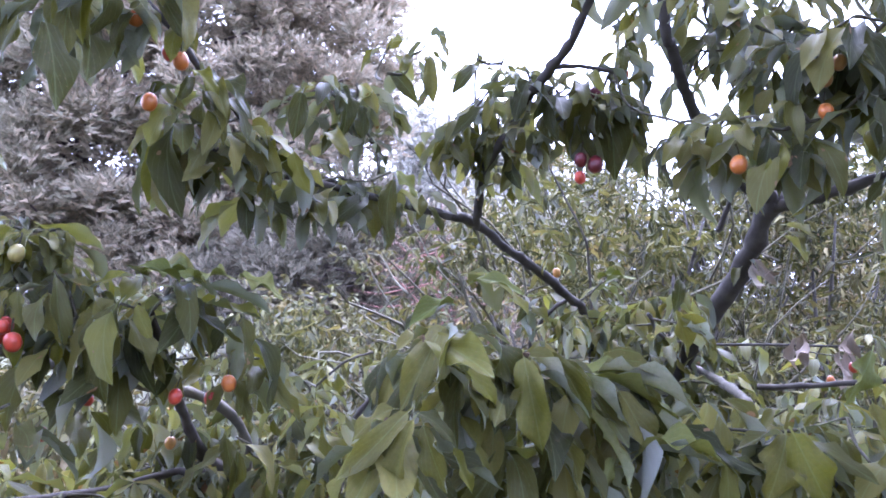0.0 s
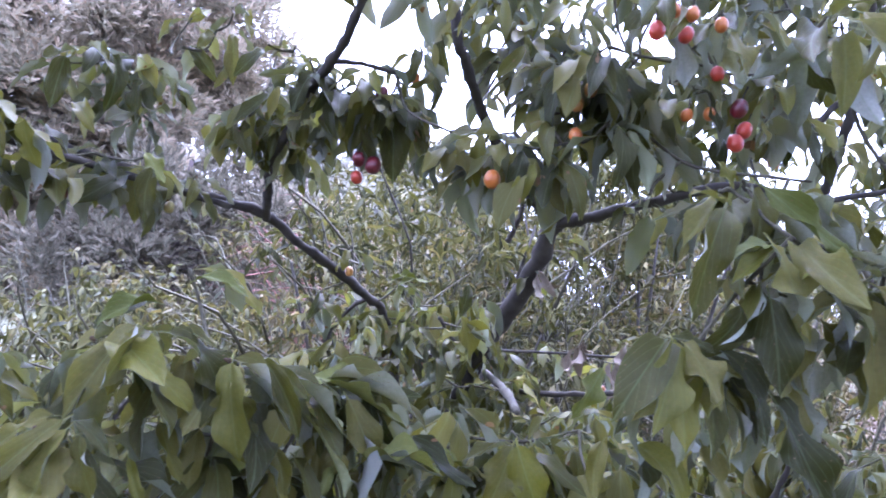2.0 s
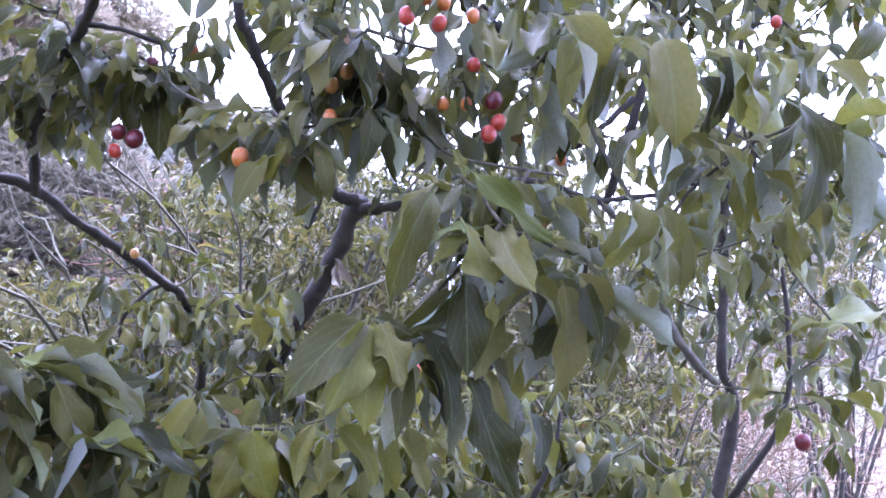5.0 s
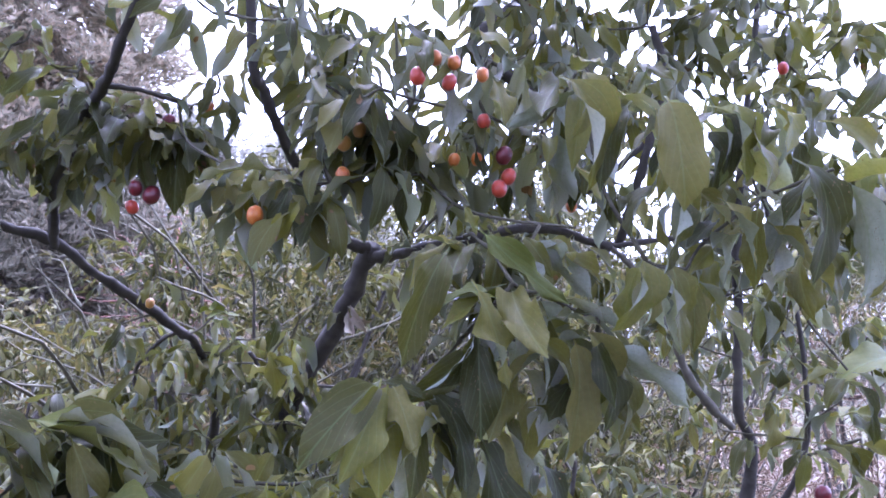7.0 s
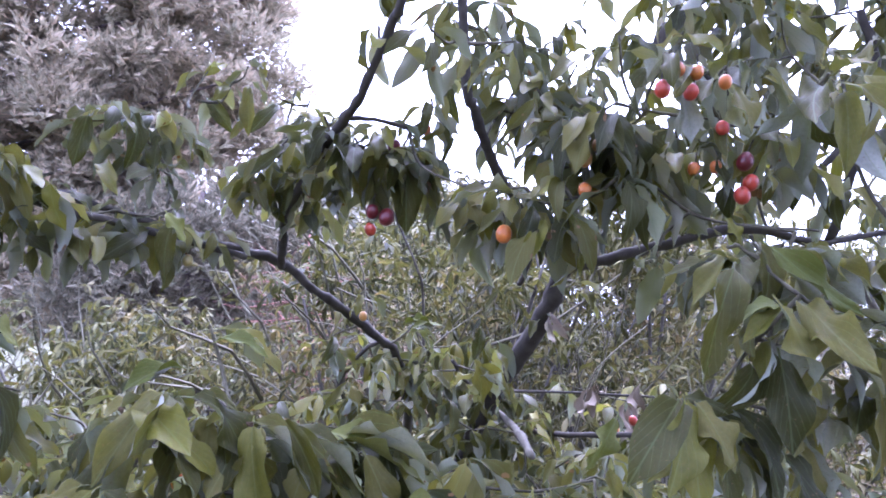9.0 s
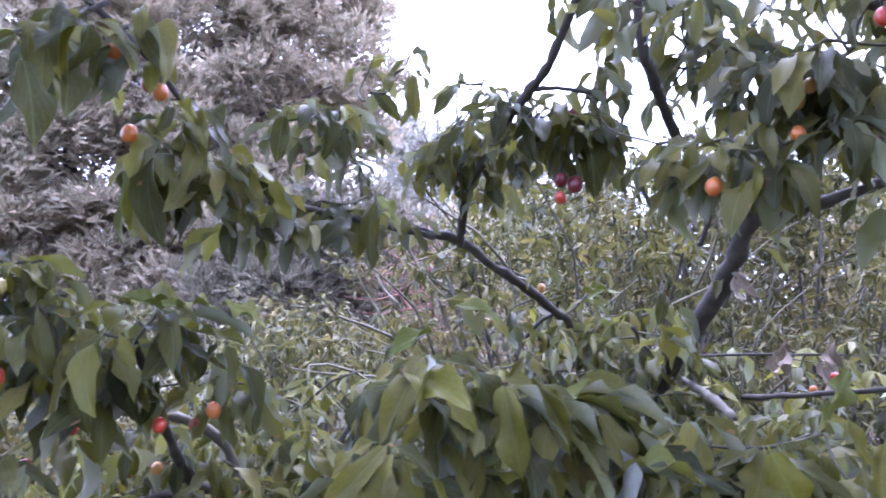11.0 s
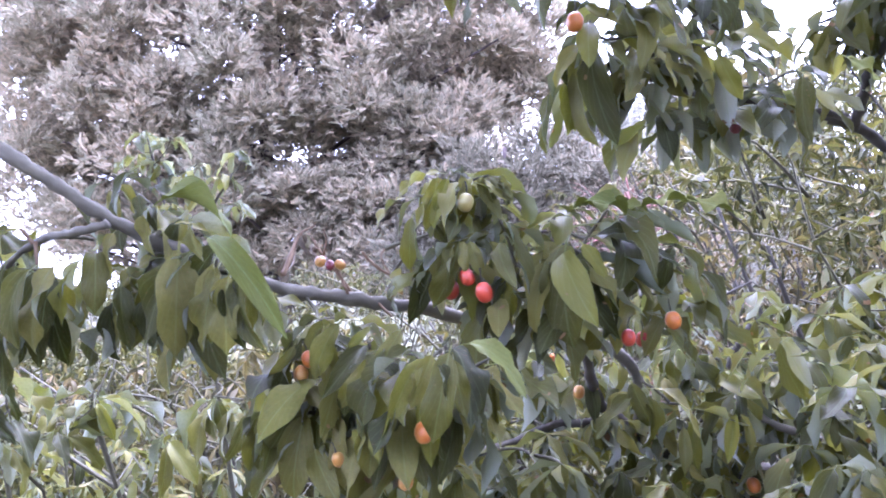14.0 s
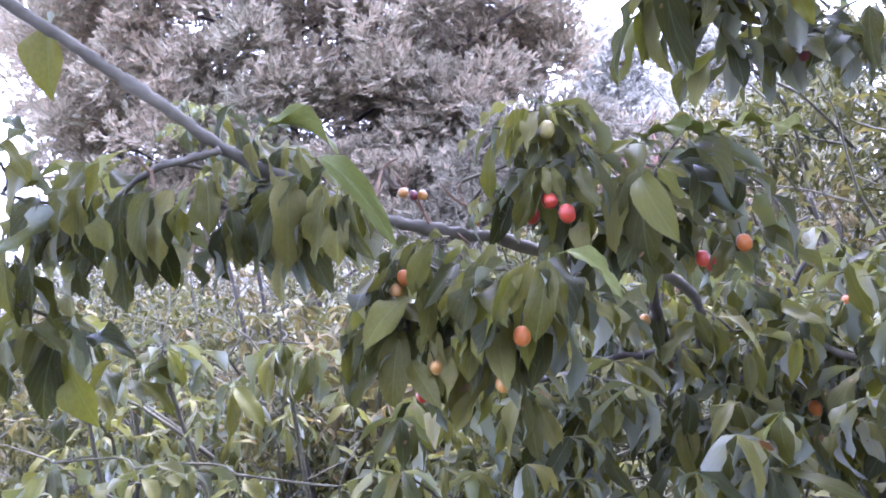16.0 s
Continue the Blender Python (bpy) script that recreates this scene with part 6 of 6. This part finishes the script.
# ---- shrubs behind ----
def stick(rng):
    """A thin crooked stick, 1 long, along +x."""
    line = smooth_line([(0, 0, 0, 0.011), (0.4, rng.gauss(0, 0.05), rng.gauss(0, 0.05), 0.008), (0.75, rng.gauss(0, 0.08), rng.gauss(0, 0.08), 0.005), (1, rng.gauss(0, 0.1), rng.gauss(0, 0.1), 0.002)], 2)
    v, f = tube(line, 3, rng)
    return np.array(v), f, np.zeros((len(v), 2))


STICKS = [stick(random.Random(90 + k)) for k in range(6)]


def shrub(x, y, height, radius, shoots, seed, size=0.054, low=0.3, label="cornelian cherry shrub with many small drooping grey-green leaves"):
    rng = random.Random(seed)
    ob = thing("shrub", x, y, 0, label, "shrub", "cornelian cherry shrubs")
    stems = []
    for k in range(7):
        a = 6.283 * k / 7 + rng.uniform(-0.4, 0.4)
        r, top = radius * rng.uniform(0.4, 0.85), height * rng.uniform(0.75, 0.98)
        ends = [(x + 0.1 * math.cos(a), y + 0.1 * math.sin(a), 0, 0.02), (x + r * 0.4 * math.cos(a), y + r * 0.4 * math.sin(a), top * 0.5, 0.014),
                (x + r * 0.9 * math.cos(a) + rng.gauss(0, 0.06), y + r * 0.9 * math.sin(a) + rng.gauss(0, 0.06), top, 0.004)]
        line = smooth_line(ends, 6)
        part("stem", mesh_of("stem", *tube(line, 6, rng), BARK), ob)
        stems.append(line)
    picks, lumps = [], []
    for _ in range(max(20, shoots // 11)):
        a, h = rng.uniform(0, 6.283), low + (1 - low) * rng.random() ** 0.75
        edge = math.sqrt(max(0.0, 1 - max(0, (h - 0.55) / 0.47) ** 2))
        bumpy = 0.8 + 0.45 * noise.noise((x + 1.4 * math.cos(a), y + 1.4 * math.sin(a), h * 4 + seed))
        r = radius * edge * bumpy * rng.random() ** 0.35
        lumps.append((x + r * math.cos(a), y + r * math.sin(a), h * height * (0.94 + 0.1 * bumpy)))
    for k in range(int(shoots * (1.2 if 0 < y < 3.4 else 0.75))):
        q = lumps[k % len(lumps)]
        p = (q[0] + rng.gauss(0, 0.1), q[1] + rng.gauss(0, 0.1), q[2] + rng.gauss(0, 0.07))
        turn, n = rng.uniform(0, 6.28), rng.randint(4, 6)
        for k in range(n):
            m = leaf_pose(p, turn + 6.283 * k / n + rng.gauss(0, 0.3), rng.uniform(-1.35, 0.12), rng.gauss(0, 0.7), size * rng.uniform(0.6, 1.32))
            picks.append((rng.randrange(len(SMALL_LEAVES)), np.array(m)))
    if 0 < y < 3:
        picks.sort(key=lambda q: q[1][1, 3])
        home = pose(x, y, 0).inverted()
        for k, m in picks[:300]:
            one = new("leaf", SMALL_LEAF_MESHES[k])
            one.parent = ob
            one.matrix_basis = home @ Matrix(m.tolist())
        picks = picks[300:]
    part("foliage", joined("foliage", SMALL_LEAVES if 0 < y < 3.2 else PLAIN_LEAVES, picks, FAR_LEAF), ob, "many small drooping leaves", "stuff")
    twigs = []
    for _ in range(90):
        a, r = rng.uniform(0, 6.283), radius * rng.uniform(0.2, 0.9)
        m = pose(x + r * math.cos(a), y + r * math.sin(a), height * rng.uniform(0.45, 0.92)) @ pose(0, 0, 0, 0, 0, math.degrees(a) + rng.gauss(0, 40)) @ pose(0, 0, 0, 0, -rng.uniform(10, 80), 0)
        twigs.append((rng.randrange(6), np.array(m @ Matrix.Scale(rng.uniform(0.25, 0.6), 4))))
    part("twig_thicket", joined("twig_thicket", STICKS, twigs, TWIG), ob, "thin dark twigs", "stuff")


shrub(0.45, 2.3, 1.95, 0.7, 1000, 51)
shrub(1.4, 2.8, 2.2, 0.85, 1200, 52, low=0.4)
shrub(1.15, 3.5, 2.15, 0.8, 1100, 69)
shrub(2.2, 2.9, 1.35, 0.7, 700, 70)
shrub(1.5, 1.9, 1.25, 0.55, 520, 71)
shrub(-0.4, 2.7, 1.5, 0.8, 1100, 53)
shrub(-1.35, 2.2, 1.33, 0.8, 1500, 54, 0.05)
shrub(-2.4, 2.5, 1.4, 1.0, 1500, 55, 0.05)
shrub(2.5, 3.6, 2.4, 0.9, 1100, 56, low=0.45)
shrub(0.7, 4.1, 2.5, 1.2, 1300, 57, 0.06)
shrub(-0.8, 4.4, 1.62, 1.2, 1200, 58, 0.06)
shrub(2.2, 4.9, 2.95, 1.3, 1200, 59, 0.06, 0.5)
shrub(-3.4, 4.2, 1.8, 1.3, 1100, 60, 0.06)
shrub(5.7, 4.7, 2.6, 1.0, 800, 75, 0.065, 0.66)
shrub(4.2, 4.6, 2.4, 1.2, 900, 61, 0.06, 0.6)
shrub(-0.95, 1.55, 1.32, 0.55, 800, 62, 0.048)
shrub(-1.9, 1.6, 1.3, 0.6, 800, 63, 0.048)
shrub(0.5, 6.2, 2.45, 1.6, 1200, 64, 0.07)
shrub(3.4, 7.4, 2.9, 1.7, 1200, 65, 0.07, 0.5)

# more of them behind the walk, unseen, added to block low sky light
for k, (x, y, h) in enumerate(((-2.6, -1.6, 2.7), (-1.2, -2.3, 2.9), (0.3, -2.0, 2.7), (1.7, -2.3, 3.0), (3.0, -1.5, 2.7))):
    shrub(x, y, h, 1.3, 700, 166 + k, 0.16, 0.12)


def brush(x, y, height, radius, sticks, leaves, seed):
    """A dry, half-bare thicket."""
    rng = random.Random(seed)
    ob = thing("dry_bush", x, y, 0, "half-bare brown bush of thin dry twigs", "bush", "dry bushes")
    for k in range(5):
        a = 6.283 * k / 5 + rng.uniform(-0.5, 0.5)
        line = smooth_line([(x, y, 0, 0.02), (x + 0.3 * radius * math.cos(a), y + 0.3 * radius * math.sin(a), height * 0.5, 0.012), (x + 0.8 * radius * math.cos(a), y + 0.8 * radius * math.sin(a), height, 0.004)], 5)
        part("stem", mesh_of("stem", *tube(line, 6, rng), BARK), ob)
    picks, dry = [], []
    for _ in range(sticks):
        a, r, h = rng.uniform(0, 6.283), radius * rng.random() ** 0.5, height * rng.uniform(0.05, 0.85)
        m = pose(x + r * math.cos(a), y + r * math.sin(a), h) @ pose(0, 0, 0, 0, 0, math.degrees(a) + rng.gauss(0, 50)) @ pose(0, 0, 0, 0, -rng.uniform(-5, 75), 0)
        picks.append((rng.randrange(6), np.array(m @ Matrix.Scale(rng.uniform(0.25, 0.6), 4))))
        for _ in range(leaves):
            q = m @ Vector((rng.uniform(0.1, 0.5), rng.gauss(0, 0.05), rng.gauss(0, 0.05)))
            dry.append((rng.randrange(len(SMALL_LEAVES)), np.array(leaf_pose(q, rng.uniform(0, 6.28), -rng.uniform(0, 1.4), rng.gauss(0, 0.5), rng.uniform(0.03, 0.06)))))
    part("twig_thicket", joined("twig_thicket", STICKS, picks, DRY_TWIG), ob, "", "stuff")
    part("foliage", joined("foliage", PLAIN_LEAVES, dry, DRY_LEAF), ob, "sparse dry brown leaves", "stuff")


def dead_sapling(x, y, height, seed):
    """A bare sapling with rusty bark."""
    rng = random.Random(seed)
    ob = thing("dead_sapling", x, y, 0, "bare sapling with rusty red bark and thin dead twigs", "tree")
    line = smooth_line([(x, y, 0, 0.05), (x + 0.03, y, height * 0.5, 0.042), (x - 0.02, y, height, 0.02)], 6)
    part("trunk", mesh_of("trunk", *tube(line, 8, rng, 0.1), RUSTY_BARK), ob)
    twigs = []
    for _ in range(110):
        m = pose(x, y, height * rng.uniform(0.45, 1.0)) @ pose(0, 0, 0, 0, 0, rng.uniform(0, 360)) @ pose(0, 0, 0, 0, -rng.uniform(-15, 55), 0) @ Matrix.Scale(rng.uniform(0.3, 0.9), 4)
        twigs.append((rng.randrange(6), np.array(m)))
    part("twig_thicket", joined("twig_thicket", STICKS, twigs, RUSTY_BARK), ob, "", "stuff")


dead_sapling(-0.03, 6.0, 2.15, 120)
brush(4.5, 3.6, 2.3, 0.9, 315, 4, 115)
brush(5.9, 4.6, 2.5, 1.1, 315, 4, 116)
brush(0.3, 8.6, 3.0, 1.3, 450, 8, 117)
brush(6.0, 6.0, 1.2, 1.2, 450, 4, 114)
brush(4.3, 4.9, 1.15, 1.0, 450, 4, 118)
brush(3.2, 3.6, 1.1, 0.7, 300, 4, 119)
shrub(3.2, 5.6, 2.6, 1.2, 1500, 72, 0.08)
shrub(4.6, 6.5, 2.5, 1.4, 1500, 73, 0.08)
shrub(1.9, 4.1, 2.2, 0.9, 1300, 74, 0.065)
brush(2.5, 4.6, 1.35, 0.9, 450, 5, 110)
brush(3.5, 5.2, 1.4, 1.0, 450, 5, 111)
brush(2.9, 5.8, 1.7, 1.1, 315, 5, 101)
brush(3.9, 8.2, 1.9, 1.4, 315, 5, 104)
brush(1.0, 7.6, 2.3, 1.4, 315, 6, 105)
brush(7.6, 8.6, 1.7, 1.5, 315, 5, 107)
shrub(-2.6, 5.4, 1.7, 1.2, 1000, 76, 0.06)
shrub(-4.6, 5.2, 1.75, 1.3, 1200, 77, 0.06)
shrub(-3.3, 3.2, 1.5, 0.9, 900, 78, 0.055)
shrub(-6.6, 5.4, 2.0, 1.4, 1000, 79, 0.07)


# ---- conifers ----
def tuft(rng, needles=11, spread=0.9):
    """A brush of needles at a twig's end, 1 across."""
    verts, faces, uvs = [], [], []
    for k in range(needles):
        a, t = rng.uniform(0, 6.283), rng.uniform(0.1, spread)
        d = np.array([math.cos(t), math.sin(t) * math.cos(a), math.sin(t) * math.sin(a)])
        side = np.cross(d, [rng.gauss(0, 1), rng.gauss(0, 1), rng.gauss(0, 1)])
        side = side / np.linalg.norm(side) * 0.105
        base = np.array([rng.uniform(-0.5, 0.25), 0, 0])
        tip = base + d * rng.uniform(0.4, 0.75)
        o = len(verts)
        verts += [base - side, base + side, tip]
        faces.append((o, o + 1, o + 2))
        uvs += [(0, 0), (1, 0), (0.5, 1)]
    return np.array(verts), faces, np.array(uvs)


TUFTS = [tuft(random.Random(70 + k), 8) for k in range(6)]


def conifer(name, x, y, height, spread, seed, limbs, clumps, material, bark, size, low=0.12, lean=0.0, label="", dense=1.0):
    rng = random.Random(seed)
    ob = thing(name, x, y, 0, label, "tree", "conifers")
    trunk = smooth_line([(x, y, 0, 0.16 * height / 8), (x + lean * 0.3, y, height * 0.35, 0.12 * height / 8), (x + lean * 0.7, y, height * 0.7, 0.07 * height / 8), (x + lean, y, height, 0.015)], 8)
    part("trunk", mesh_of("trunk", *tube(trunk, 9, rng, 0.12), bark), ob)
    picks = []
    for k in range(limbs):
        h = low + (0.98 - low) * (k + rng.random()) / limbs
        root = trunk[min(len(trunk) - 1, int(h * (len(trunk) - 1)))]
        a = k * 2.4 + rng.uniform(-0.5, 0.5)
        reach = spread * (1.05 - h) ** 0.55 * rng.uniform(0.65, 1.1)
        up = rng.uniform(-0.05, 0.35) + 0.5 * h
        tip = root[:3] + np.array([math.cos(a) * reach, math.sin(a) * reach, up * reach])
        mid_p = (root[:3] + tip) / 2 + np.array([rng.gauss(0, 0.1), rng.gauss(0, 0.1), -0.08]) * reach
        line = smooth_line([(*root[:3], root[3] * 0.42), (*mid_p, root[3] * 0.22), (*tip, 0.008)], 6)
        part("limb", mesh_of("limb", *tube(line, 6, rng, 0.15), bark), ob)
        for _ in range(clumps):
            q = line[rng.randrange(4, len(line))][:3] + np.array([rng.gauss(0, 0.16), rng.gauss(0, 0.16), rng.gauss(0.03, 0.12)]) * reach * 0.8
            for _ in range(int(9 * dense)):
                c = q + np.array([rng.gauss(0, 1), rng.gauss(0, 1), rng.gauss(0, 0.6)]) * size * 1.5
                m = pose(*c) @ pose(0, 0, 0, 0, -rng.uniform(-15, 80), rng.uniform(0, 360)) @ Matrix.Scale(size * rng.uniform(0.8, 1.3), 4)
                picks.append((rng.randrange(len(TUFTS)), np.array(m)))
    part("needles", joined("needles", TUFTS, picks, material), ob, "", "stuff")


def pine(name, x, y, trunk_top, centre, radii, clumps, tufts, size, seed, material, bark, trunk_r, label, limbs=40, gaps=-0.2):
    """A broad pine: rounded clumps of needles in a loose crown, with crooked limbs reaching into it."""
    rng = random.Random(seed)
    ob = thing(name, x, y, 0, label, "tree", "conifers")
    cx, cy, cz = centre
    trunk = smooth_line([(x, y, 0, trunk_r), (x + 0.1, y, trunk_top * 0.3, trunk_r * 0.85), (x - 0.1, y, trunk_top * 0.65, trunk_r * 0.6), (cx, cy, trunk_top, 0.02)], 8)
    part("trunk", mesh_of("trunk", *tube(trunk, 10, rng, 0.1), bark), ob)
    spots = []
    while len(spots) < clumps:
        q = np.array([rng.uniform(-1, 1) for _ in range(3)])
        d = np.linalg.norm(q)
        if d > 1 or d < 0.25 or rng.random() > d ** 1.2:
            continue
        p = np.array([cx + radii[0] * q[0], cy + radii[1] * q[1], cz + radii[2] * q[2]])
        if p[2] < 0.9 or noise.noise((p[0] * 0.8, p[1] * 0.8, p[2] * 0.9 + seed)) < gaps:
            continue
        spots.append(p)
    picks = []
    for p in spots:
        puff = rng.uniform(0.8, 1.35)
        for _ in range(tufts):
            d = np.array([rng.gauss(0, 1), rng.gauss(0, 1), rng.gauss(0.35, 0.7)])
            d = d / (np.linalg.norm(d) + 1e-6)
            c = p + d * (1, 1, 0.75) * size * puff * rng.uniform(1.1, 2.8)
            az, el = math.degrees(math.atan2(d[1], d[0])), math.degrees(math.asin(max(-1, min(1, d[2]))))
            m = pose(*c) @ pose(0, 0, 0, 0, -(el * 0.6 + 25) + rng.gauss(0, 18), az + rng.gauss(0, 25)) @ Matrix.Scale(size * rng.uniform(0.8, 1.3), 4)
            picks.append((rng.randrange(len(TUFTS)), np.array(m)))
    for k in range(limbs):
        p = spots[(k * 37) % len(spots)]
        h = min(0.95, max(0.18, (p[2] - 0.25 * abs(p[0] - x)) / trunk_top))
        root = trunk[int(h * (len(trunk) - 1))]
        mid_p = (root[:3] + p) / 2 + np.array([rng.gauss(0, 0.12), rng.gauss(0, 0.12), rng.gauss(-0.1, 0.15)]) * np.linalg.norm(p - root[:3]) * 0.6
        line = smooth_line([(*root[:3], root[3] * 0.4), (*mid_p, root[3] * 0.25), (*p, 0.012)], 7)
        part("limb", mesh_of("limb", *tube(line, 6, rng, 0.15), bark), ob)
    part("needles", joined("needles", TUFTS, picks, material), ob, "", "stuff")


pine("pine_tree", -5.4, 10.2, 8.5, (-5.4, 10.2, 5.3), (4.8, 2.6, 3.7), 860, 98, 0.165, 81, NEEDLE, PINE_BARK, 0.12, "tall grey-green pine tree with dark crooked limbs", 60, -0.36)
pine("pine_tree", -2.6, 9.4, 3.6, (-2.6, 9.4, 2.3), (2.0, 1.3, 1.2), 110, 55, 0.15, 82, NEEDLE, PINE_BARK, 0.09, "low grey-green pine tree with dense rounded needle clumps", 14)
pine("pine_tree", -1.25, 7.8, 3.0, (-1.25, 7.8, 1.95), (1.5, 1.0, 1.1), 95, 50, 0.14, 87, BROWN_NEEDLE, PINE_BARK, 0.07, "low brownish pine tree behind the shrubs", 14)
pine("pine_tree", 0.2, 13.5, 3.6, (0.2, 13.5, 2.4), (2.6, 1.4, 1.3), 130, 50, 0.18, 85, HAZE_NEEDLE, RUSTY_BARK, 0.09, "low pine tree with rusty bark, paled for haze", 16)
pine("pine_tree", -0.1, 9.6, 2.9, (-0.1, 9.6, 1.9), (1.4, 1.0, 1.0), 80, 46, 0.15, 89, NEEDLE, PINE_BARK, 0.07, "low olive pine tree behind the shrubs", 12)
conifer("spruce_tree", -0.4, 17, 6.3, 1.9, 83, 55, 9, HAZE_NEEDLE, PINE_BARK, 0.24, 0.08, 0, "distant conifer with a spiky top, paled for haze", 1.3)
conifer("spruce_tree", 1.9, 18, 6.1, 2.0, 84, 55, 9, HAZE_NEEDLE, PINE_BARK, 0.24, 0.08, 0, "distant conifer with a spiky top, paled for haze", 1.3)
conifer("spruce_tree", 9.4, 8.2, 4.3, 1.7, 90, 40, 8, HAZE_NEEDLE, PINE_BARK, 0.2, 0.25, 0, "thin conifer with bare lower limbs, paled for haze", 1.0)
conifer("spruce_tree", 4.4, 20, 5.2, 2.0, 86, 50, 9, HAZE_NEEDLE, PINE_BARK, 0.24, 0.08, 0, "distant conifer with a spiky top, paled for haze", 1.3)


def far_woods():
    """Low woods along the horizon, with haze put into the needle colour."""
    rng, picks = random.Random(88), []
    for _ in range(260):
        a, d = rng.uniform(-1.5, 1.5), rng.uniform(38, 60)
        x, y, h = d * math.sin(a), d * math.cos(a), rng.uniform(2.0, 4.5) * (1 if a < 0.35 else 0.55)
        for _ in range(30):
            z = h * rng.random() ** 0.7
            w = 1.5 * (1.15 - z / h)
            m = pose(x + rng.gauss(0, w), y + rng.gauss(0, w), z) @ pose(0, 0, 0, 0, -rng.uniform(-20, 80), rng.uniform(0, 360)) @ Matrix.Scale(rng.uniform(0.9, 1.6), 4)
            picks.append((rng.randrange(len(TUFTS)), np.array(m)))
    tagged(new("far_woods", joined("far_woods", TUFTS, picks, HAZE_NEEDLE)), "low woods along the horizon, paled for haze", "trees", "", "stuff")


far_woods()
